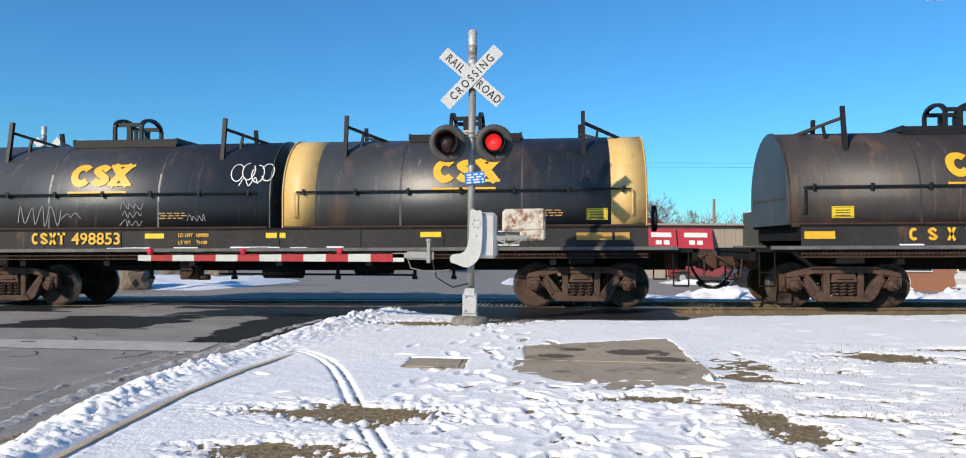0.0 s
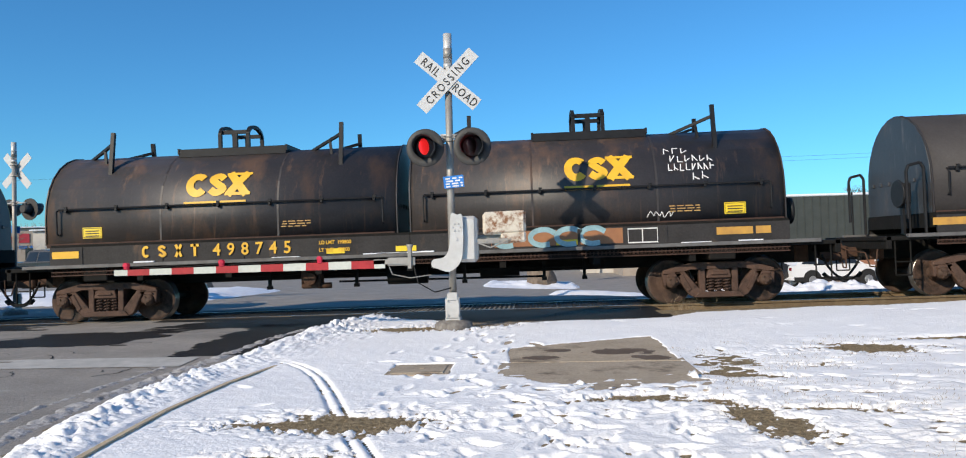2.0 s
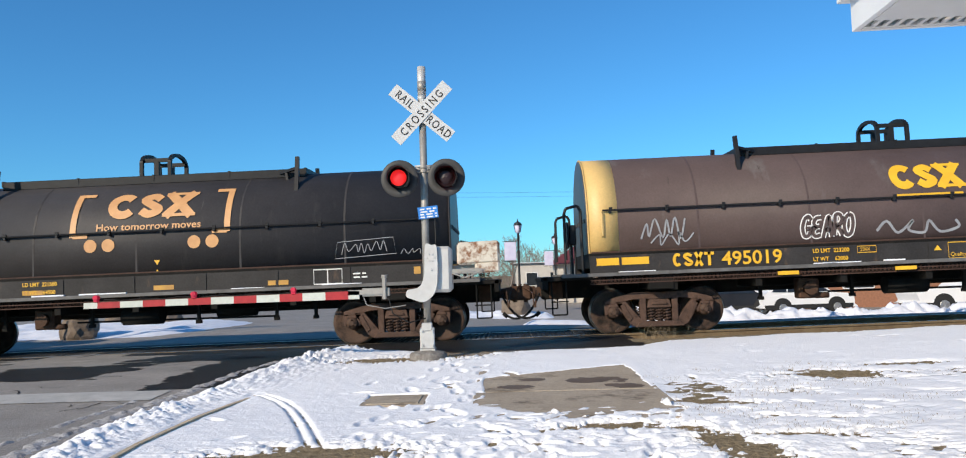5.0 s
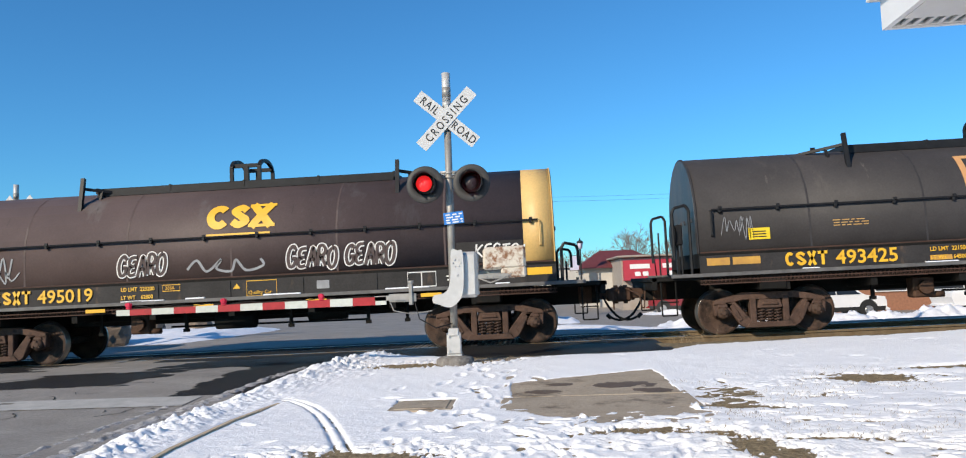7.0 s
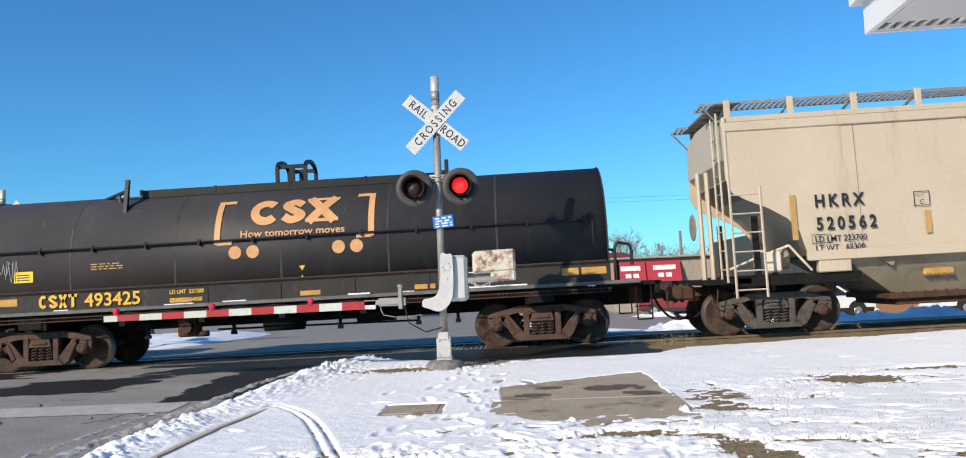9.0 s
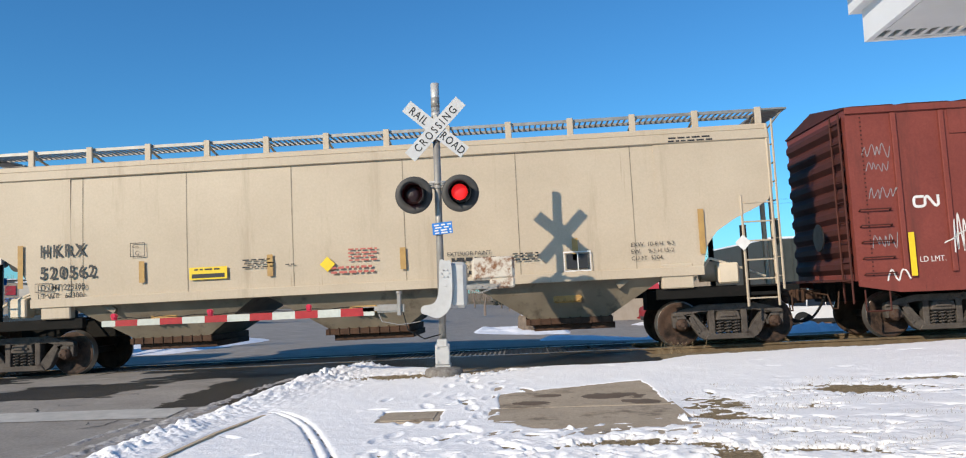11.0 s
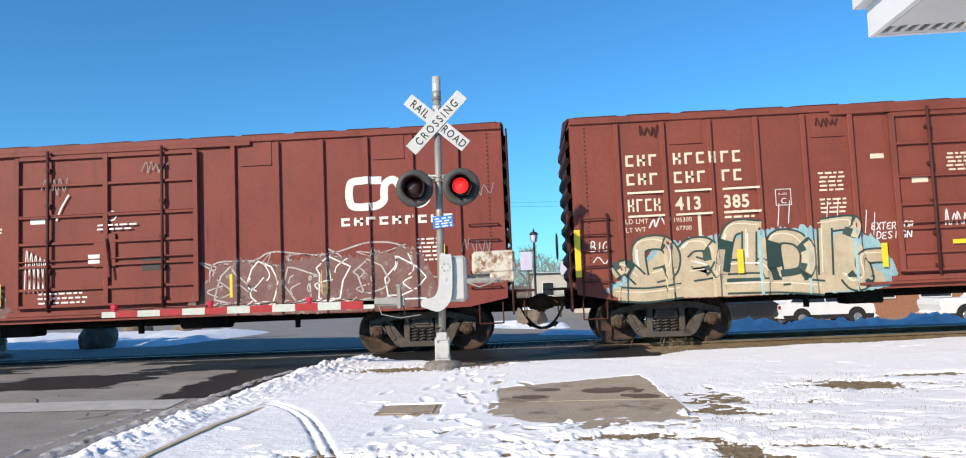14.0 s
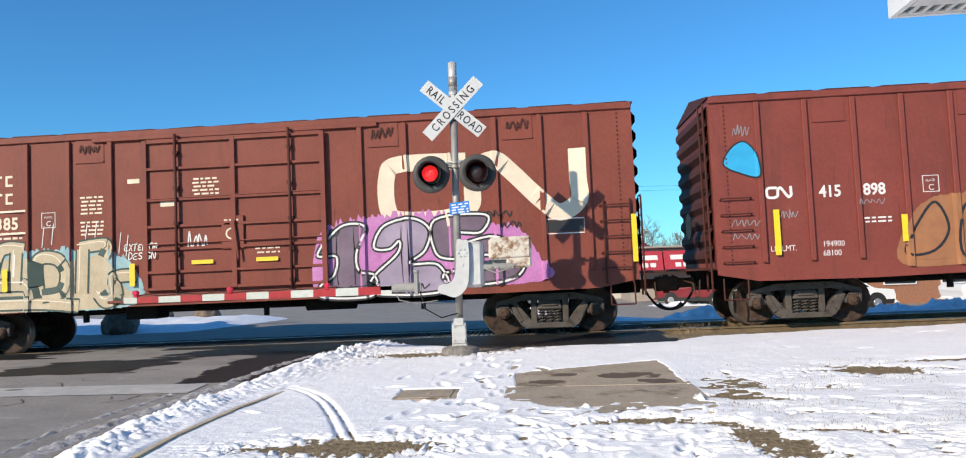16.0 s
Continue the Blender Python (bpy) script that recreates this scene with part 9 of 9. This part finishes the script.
def bubble(bm, x, z, w, h, rr, width):
    """One looping outlined letter with a hole and a tail."""
    n = 8
    pts = [(x + w * (0.5 + 0.62 * rr.uniform(0.4, 1.1) * math.cos(a)), z + h * (0.5 + 0.55 * rr.uniform(0.55, 1.1) * math.sin(a))) for a in [2 * math.pi * i / n + rr.uniform(-0.35, 0.35) for i in range(n)]]
    ribbon(bm, cut(pts + pts[:1], 0.05), width, over_ribs(0.003))
    for i in range(3):
        a, b = rr.uniform(0.1, 0.9), rr.uniform(0.05, 0.7)
        stroke(bm, [(x + w * a, z + h * b), (x + w * (a + rr.uniform(-0.3, 0.3)), z + h * (b + 0.15)), (x + w * (a + rr.uniform(-0.2, 0.4)), z + h * (b + rr.uniform(0.2, 0.5)))], width * 0.8, 0.003)
    stroke(bm, [(x + w * 0.2, z + h * 0.1), (x - w * rr.uniform(0.0, 0.2), z - 0.05), (x + w * 0.5, z + h * rr.uniform(0.0, 0.2)), (x + w * rr.uniform(0.8, 1.2), z)], width, 0.003)


for k in range(6):
    paint("graffiti", "decal_white" if k % 2 else "spray_pale", b0, lambda bm, k=k: bubble(bm, 2.05 + 0.68 * k, 1.08, 0.72, 0.75 + 0.1 * (k % 2), random.Random(60 + k), 0.03), "looping pale outlined graffiti letter")
for k in range(5):
    paint("graffiti", "decal_white" if k % 2 else "spray_pale", b0, lambda bm, k=k: bubble(bm, -5.5 + 0.66 * k, 1.05, 0.65, 0.5 + 0.2 * (k % 2), random.Random(80 + k), 0.03), "looping pale outlined graffiti letter")
paint("graffiti", "spray_pale", b0, b0_piece, "pale outlined graffiti letters")


def thin_tags(bm, spots, seed):
    r = random.Random(seed)
    for u, v, w, h in spots:
        scribble(bm, u, v, w, h, over_ribs(0.002), r, 0.014, 9)


paint("chalk_tags", "decal_grey", b0, lambda bm: thin_tags(bm, [(-7.55, 3.4, 0.5, 0.3), (-7.5, 3.15, 0.4, 0.2), (-7.5, 2.6, 0.5, 0.3), (-7.5, 1.7, 0.45, 0.3), (0.75, 3.75, 0.5, 0.25), (-1.3, 3.4, 0.5, 0.4), (7.0, 3.0, 0.6, 0.3), (6.95, 1.9, 0.6, 0.3)], 4), "thin chalk tags")

# second boxcar
b1, d1 = boxcar(109.66, "reddish brown boxcar with a pink and purple mural", "box_red2", True, 2)


def b1_marks(bm):
    pl = over_ribs(0.001)
    for r, (z, ns) in enumerate(((3.42, (3, 4, 2)), (3.06, (3, 3, 2)))):
        for k, n in enumerate(ns):
            mark_blocks(bm, n, -6.78 + 0.9 * k, z, 0.22, 0.15, 0.07, pl)
    for z in (2.89, 2.44):
        for k in range(3):
            bar(bm, -6.78 + 0.9 * k, -6.1 + 0.9 * k, z, z + 0.04, pl)
    mark_blocks(bm, 4, -6.78, 2.55, 0.24, 0.12, 0.045, pl)
    lettering(bm, "413", 0.34, -5.88, 2.55, pl, wide=0.9, space=1.1, fat=0.01)
    lettering(bm, "385", 0.34, -4.98, 2.55, pl, wide=0.9, space=1.1, fat=0.01)
    bar(bm, -5.48, -5.42, 2.0, 2.44, pl)


paint("number", "decal_cream", b1, b1_marks, "cream car number under rows of blocks")
paint("weights", "decal_cream", b1, lambda bm: (lettering(bm, "LD LMT", 0.13, -6.85, 2.32, SIDE), lettering(bm, "LT WT", 0.13, -6.85, 2.16, SIDE), lettering(bm, "195300", 0.12, -5.95, 2.32, SIDE), lettering(bm, "67700", 0.12, -5.9, 2.16, SIDE),
      small_print(bm, -5.0, 2.45, 0.75, 2, SIDE, random.Random(2), 0.04, 0.1), small_print(bm, -3.2, 3.1, 0.5, 5, SIDE, random.Random(3), 0.035, 0.08), small_print(bm, -3.2, 2.6, 0.5, 4, SIDE, random.Random(4), 0.035, 0.08), bar(bm, -2.2, -1.95, 3.35, 3.44, SIDE)), "cream stencilled data")
plate_c(b1, -4.0, 2.55)
reflectors(b1, (-7.78, 7.75), 1.35, 2.25)
reflectors(b1, (-4.75, -2.1), 1.3, 1.75)
paint("door_stencil", "decal_cream", d1, lambda bm: (small_print(bm, -0.85, 3.35, 0.55, 5, ON_DOOR, random.Random(6), 0.035, 0.075), small_print(bm, 0.4, 2.0, 0.5, 3, ON_DOOR, random.Random(7), 0.03, 0.08), bar(bm, -1.5, -1.2, 2.85, 2.95, ON_DOOR), small_print(bm, -0.2, 2.5, 0.3, 2, flat(BS + 0.105), random.Random(8), 0.03, 0.07),
      ribbon(bm, [(-0.05 + 0.1 * math.cos(a), 2.25 + 0.1 * math.sin(a)) for a in np.linspace(0, 6.28, 16)[:-1]], 0.03, flat(BS + 0.105), True)), "cream door stencils")
for u in (-0.65, 0.65):
    paint("reflector", "safety_yellow", d1, lambda bm, u=u: bar(bm, u - 0.22, u + 0.22, 1.68, 1.76, flat(BS + 0.09)), "yellow reflective stripe")
paint("emblem", "decal_cream", b1, lambda bm: worm(bm, 3.05, 2.36, 1.08, 3.7, 0.33), "large cream bent-band emblem")
# beige mural
spray("mural", "piece_aqua", b1, [(-7.2, 1.0), (-6.6, 1.5), (-6.3, 1.85), (-5.4, 2.0), (-4.6, 2.12), (-3.2, 2.1), (-2.6, 2.05), (-2.1, 1.7), (-2.05, 0.95), (-4.5, 0.88)], 0.001, "pale aqua mural background", 0.06, 3)
spray("mural_ground", "piece_beige", b1, [(-7.1, 0.95), (-6.6, 1.35), (-6.2, 1.8), (-5.4, 1.85), (-4.6, 1.95), (-3.4, 1.85), (-2.75, 1.95), (-2.35, 1.4), (-2.25, 0.95), (-4.5, 0.88)], 0.002, "weathered beige mural ground", 0.03, 5)
MURAL = [[(240, 350), (238, 215), (335, 195), (385, 250), (372, 325), (300, 350)], [(432, 245), (475, 212), (545, 220), (562, 300), (592, 372)], [(478, 300), (560, 335), (470, 350)],
         [(600, 355), (652, 152), (785, 145)], [(625, 325), (790, 330), (825, 395)], [(735, 160), (725, 320)], [(845, 375), (842, 210), (935, 200), (985, 270), (962, 365), (865, 385)],
         [(1055, 150), (1190, 142), (1180, 205)], [(1070, 160), (1062, 380)], [(1150, 385), (1185, 425), (1235, 400), (1232, 310), (1335, 300)], [(110, 330), (170, 305), (235, 365)], [(130, 430), (260, 440), (420, 425)], [(620, 415), (860, 420), (1050, 440)]]
for k, f in enumerate(MURAL):
    f = smooth_path([(-7.2 + (x - 95) * 0.00416, 2.3 - (y - 105) * 0.004) for x, y in f], 5)
    up = 0.003 + 0.0006 * k
    paint("mural_outline", "piece_teal", b1, lambda bm: stroke(bm, f, 0.3, up), "dark teal mural outline")
    paint("mural", "piece_beige", b1, lambda bm: stroke(bm, f, 0.225, up + 0.0003), "beige rounded letter shape of the mural")
    paint("mural_shine", "decal_cream", b1, lambda bm: stroke(bm, [(x - 0.06, z + 0.06) for x, z in f], 0.02, up + 0.0005), "thin cream highlight")
    paint("mural_line", "decal_white", b1, lambda bm, f=f: stroke(bm, [(x * 1.0 + (0.03 if x > f[0][0] + 0.5 else -0.03), z + 0.06) for x, z in f[1:5]], 0.03, 0.007), "white mural highlight")
paint("graffiti", "decal_white", b1, lambda bm: ([stroke(bm, [(x, z - 0.15), (x + 0.05, z + 0.28)], 0.016, 0.004) for x, z in ((-4.0, 2.3), (-3.8, 2.35), (-3.1, 2.3), (-2.9, 2.35), (-2.4, 2.1), (-2.25, 2.05))], hand(bm, "EXTERIOR", -2.3, 2.0, 0.13, 0.75, 0.02, over_ribs(0.006), 5), hand(bm, "DESIGN", -2.22, 1.83, 0.13, 0.62, 0.02, over_ribs(0.006), 6),
      scribble(bm, -0.95, 1.95, 0.4, 0.4, ON_DOOR, random.Random(9), 0.025, 8), scribble(bm, -7.5, 1.58, 0.3, 0.18, SIDE, random.Random(10), 0.02, 3), hand(bm, "BIG", -7.55, 1.82, 0.18, 0.36, 0.022, SIDE, 11), scribble(bm, -6.4, 2.2, 0.4, 0.25, SIDE, random.Random(12), 0.03, 5)), "white drips and tags")
# pink mural with numerals
spray("mural", "pink", b1, [(1.55, 1.05), (1.6, 1.9), (2.0, 2.35), (2.9, 2.45), (4.0, 2.45), (4.8, 2.3), (5.6, 2.05), (6.0, 1.5), (6.2, 1.15), (5.5, 1.02), (4.0, 1.1), (2.8, 0.95), (1.7, 0.95)], 0.0015, "pink sprayed mural background", 0.09, 12)
NUM = [("purple", [(1.65, 1.75), (2.1, 2.28), (2.6, 2.25), (2.4, 1.75), (2.45, 1.4), (2.75, 1.3), (2.7, 0.92), (1.75, 0.92), (1.7, 1.15), (1.95, 1.35), (2.0, 1.7)]),
       ("lilac", [(2.75, 1.85), (2.95, 2.25), (3.5, 2.38), (3.85, 2.15), (3.75, 1.75), (3.45, 1.5), (4.0, 1.45), (4.1, 0.95), (2.75, 0.95), (2.7, 1.25), (3.2, 1.7), (3.25, 1.95), (3.05, 1.8)]),
       ("purple", [(3.95, 2.32), (4.95, 2.38), (4.85, 2.05), (4.4, 2.05), (4.45, 1.85), (5.1, 1.95), (5.65, 1.6), (5.55, 1.2), (5.0, 1.05), (4.2, 1.1), (4.15, 1.3), (4.9, 1.35), (5.0, 1.6), (4.3, 1.55), (3.95, 1.7)])]
for m, f in NUM:
    spray("numeral", m, b1, f, 0.004, "shaded purple numeral", 0.0, 9)
    paint("numeral_outline", "decal_black", b1, lambda bm, f=f: stroke(bm, f, 0.11, 0.006, True), "black outline")
    paint("numeral_line", "decal_white", b1, lambda bm, f=f: stroke(bm, f, 0.038, 0.008, True), "white outline")
paint("graffiti", "decal_black", b1, lambda bm: (scribble(bm, 4.95, 2.3, 0.5, 0.16, over_ribs(0.006), random.Random(3), 0.028, 7), scribble(bm, 5.25, 2.08, 0.4, 0.16, over_ribs(0.006), random.Random(4), 0.028, 6), scribble(bm, 2.2, 1.0, 0.45, 0.12, over_ribs(0.01), random.Random(5), 0.026, 7),
      scribble(bm, 3.2, 1.0, 0.6, 0.12, over_ribs(0.01), random.Random(6), 0.026, 9), ribbon(bm, smooth_path([(1.95 + 0.02 * k * math.cos(k), 2.2 + 0.02 * k * math.sin(k)) for k in range(8)], 4), 0.025, over_ribs(0.006))), "black small tags")
paint("swirl", "decal_white", b1, lambda bm: ribbon(bm, smooth_path([(5.3 + 0.018 * k * math.cos(k * 0.9), 1.62 + 0.022 * k * math.sin(k * 0.9)) for k in range(11)], 4), 0.03, over_ribs(0.009)), "white spiral")
paint("data_panel", "decal_black", b1, lambda bm: (bar(bm, 6.15, 6.8, 1.98, 2.2, SIDE)), "black data panel")
paint("data_frame", "decal_white", b1, lambda bm: ribbon(bm, [(6.12, 1.95), (6.83, 1.95), (6.83, 2.23), (6.12, 2.23)], 0.02, flat(BS + 0.009), True), "white frame")
paint("vent_print", "box_dark", b1, lambda bm: [scribble(bm, u, BE - 0.42, 0.45, 0.25, flat(BS + 0.03), random.Random(int(u * 9) + 80), 0.03, 9) for u in (-6.5, -3.2, 2.75, 5.4)], "dark worn stencils")

# third boxcar
b2, d2 = boxcar(126.75, "reddish brown boxcar with a blue painted blob and orange graffiti", "box_red", False, 3)
yard_marks(b2, ("415", "898"), ("194900", "68100"), -6.83, 2.4)
plate_c(b2, -4.0, 2.4)
reflectors(b2, (-6.7,), 1.35, 2.2)
reflectors(b2, (-4.4, -2.4), 1.5, 2.0)
spray("blob", "decal_blue", b2, [(-7.6, 3.1), (-7.45, 3.4), (-7.2, 3.52), (-7.0, 3.3), (-6.95, 2.85), (-7.3, 2.92)], 0.002, "blue sprayed blob", 0.0, 4)
paint("blob_outline", "decal_black", b2, lambda bm: stroke(bm, [(-7.6, 3.1), (-7.45, 3.4), (-7.2, 3.52), (-7.0, 3.3), (-6.95, 2.85), (-7.3, 2.92)], 0.03, 0.004, True), "black outline")
spray("graffiti", "piece_rust", b2, [(-4.5, 1.1), (-4.3, 1.9), (-3.8, 2.3), (-2.8, 2.35), (-1.9, 2.2), (-1.9, 1.2), (-3.2, 1.05)], 0.002, "orange graffiti letters", 0.02, 6)
paint("graffiti_outline", "decal_black", b2, lambda bm: (stroke(bm, [(-4.4, 1.3), (-4.1, 1.9), (-3.8, 2.2), (-3.6, 1.7), (-3.9, 1.3)], 0.05, 0.004, True), stroke(bm, [(-3.4, 1.2), (-3.3, 2.1), (-2.7, 2.25), (-2.9, 1.6), (-2.6, 1.2)], 0.05, 0.004, True)), "black outline")
paint("chalk_tags", "decal_grey", b2, lambda bm: thin_tags(bm, [(-7.5, 1.9, 0.5, 0.15), (-7.5, 1.65, 0.5, 0.15), (-5.2, 2.2, 0.5, 0.15), (-7.4, 3.6, 0.3, 0.25), (-6.6, 2.0, 0.3, 0.2)], 14), "thin chalk tags")
paint("stencil", "decal_white", b2, lambda bm: (small_print(bm, -3.2, 3.0, 0.6, 5, SIDE, random.Random(3), 0.035, 0.07), small_print(bm, -5.1, 1.95, 0.5, 2, SIDE, random.Random(4), 0.03, 0.07), small_print(bm, -3.0, 2.1, 0.0, 1, SIDE, random.Random(4), 0.03, 0.07)), "white stencilled data")


# ---------------------------------------------------------------- what moves
# metres that the train has gone to the left since the start
GONE = [(0.0, 0.0), (0.5, 3.556), (1.5, 10.66), (2.0, 14.212), (2.5, 17.736), (3.0, 21.25), (5.5, 38.695), (6.0, 42.16), (6.5, 45.66), (7.0, 49.21), (7.5, 52.80), (8.0, 56.37), (8.5, 59.93),
        (9.0, 63.56), (9.5, 67.30), (12.0, 86.08), (12.5, 89.78), (13.0, 93.46), (13.5, 97.12), (14.0, 100.77), (14.5, 104.43), (15.0, 108.13), (15.5, 111.83), (16.0, 115.55)]
FLASH_START, FLASH_HALF = 0.415, 0.54      # the two lights change over


def gone(t):
    i = max(k for k in range(len(GONE) - 1) if GONE[k][0] <= t)
    slope = []
    for k in (i, i + 1):
        a, b = GONE[max(k - 1, 0)], GONE[min(k + 1, len(GONE) - 1)]
        slope.append((b[1] - a[1]) / (b[0] - a[0]))
    (t0, s0), (t1, s1) = GONE[i], GONE[i + 1]
    h = t1 - t0
    u = (t - t0) / h
    return (2 * u ** 3 - 3 * u * u + 1) * s0 + (u ** 3 - 2 * u * u + u) * h * slope[0] + (3 * u * u - 2 * u ** 3) * s1 + (u ** 3 - u * u) * h * slope[1]


def motions():
    tilt = -math.degrees(math.atan(GRADE))
    quarter = [i * 0.2 for i in range(80)] + [16.0]
    for car, along in CARS:
        walk(car, [(t, pose(along - gone(t), TRACK_Y, rail_z(along - gone(t)), 0, tilt, 0)) for t in quarter])
    fine = [i / 15 for i in range(240)] + [16.0]
    turn = [(t, math.degrees(gone(t) / WHEEL_R)) for t in fine]
    for w, sx, along in WHEELSETS:
        walk(w, [(t, pose(sx, 0, WHEEL_R, 0, -(a + along * 37) % 360, 0)) for t, a in turn])
    # the lenses turn their lit faces out by turns
    for k, lens in enumerate(LENSES):
        at = tuple(lens.location)
        rows, angle = [(0.0, 0.0 if k == 1 else 180.0)], 0.0 if k == 1 else 180.0
        t = FLASH_START
        while t < 15.95:
            f = round(t * FPS)
            rows.append(((f - 2) / FPS, angle))
            rows.append(((f - 1) / FPS, angle + 60))
            rows.append((f / FPS, angle + 120))
            rows.append(((f + 1) / FPS, angle + 180))
            angle += 180
            t += FLASH_HALF
        rows.append((16.0, angle))
        walk(lens, [(tt, pose(*at, 0, 0, a)) for tt, a in rows])


motions()
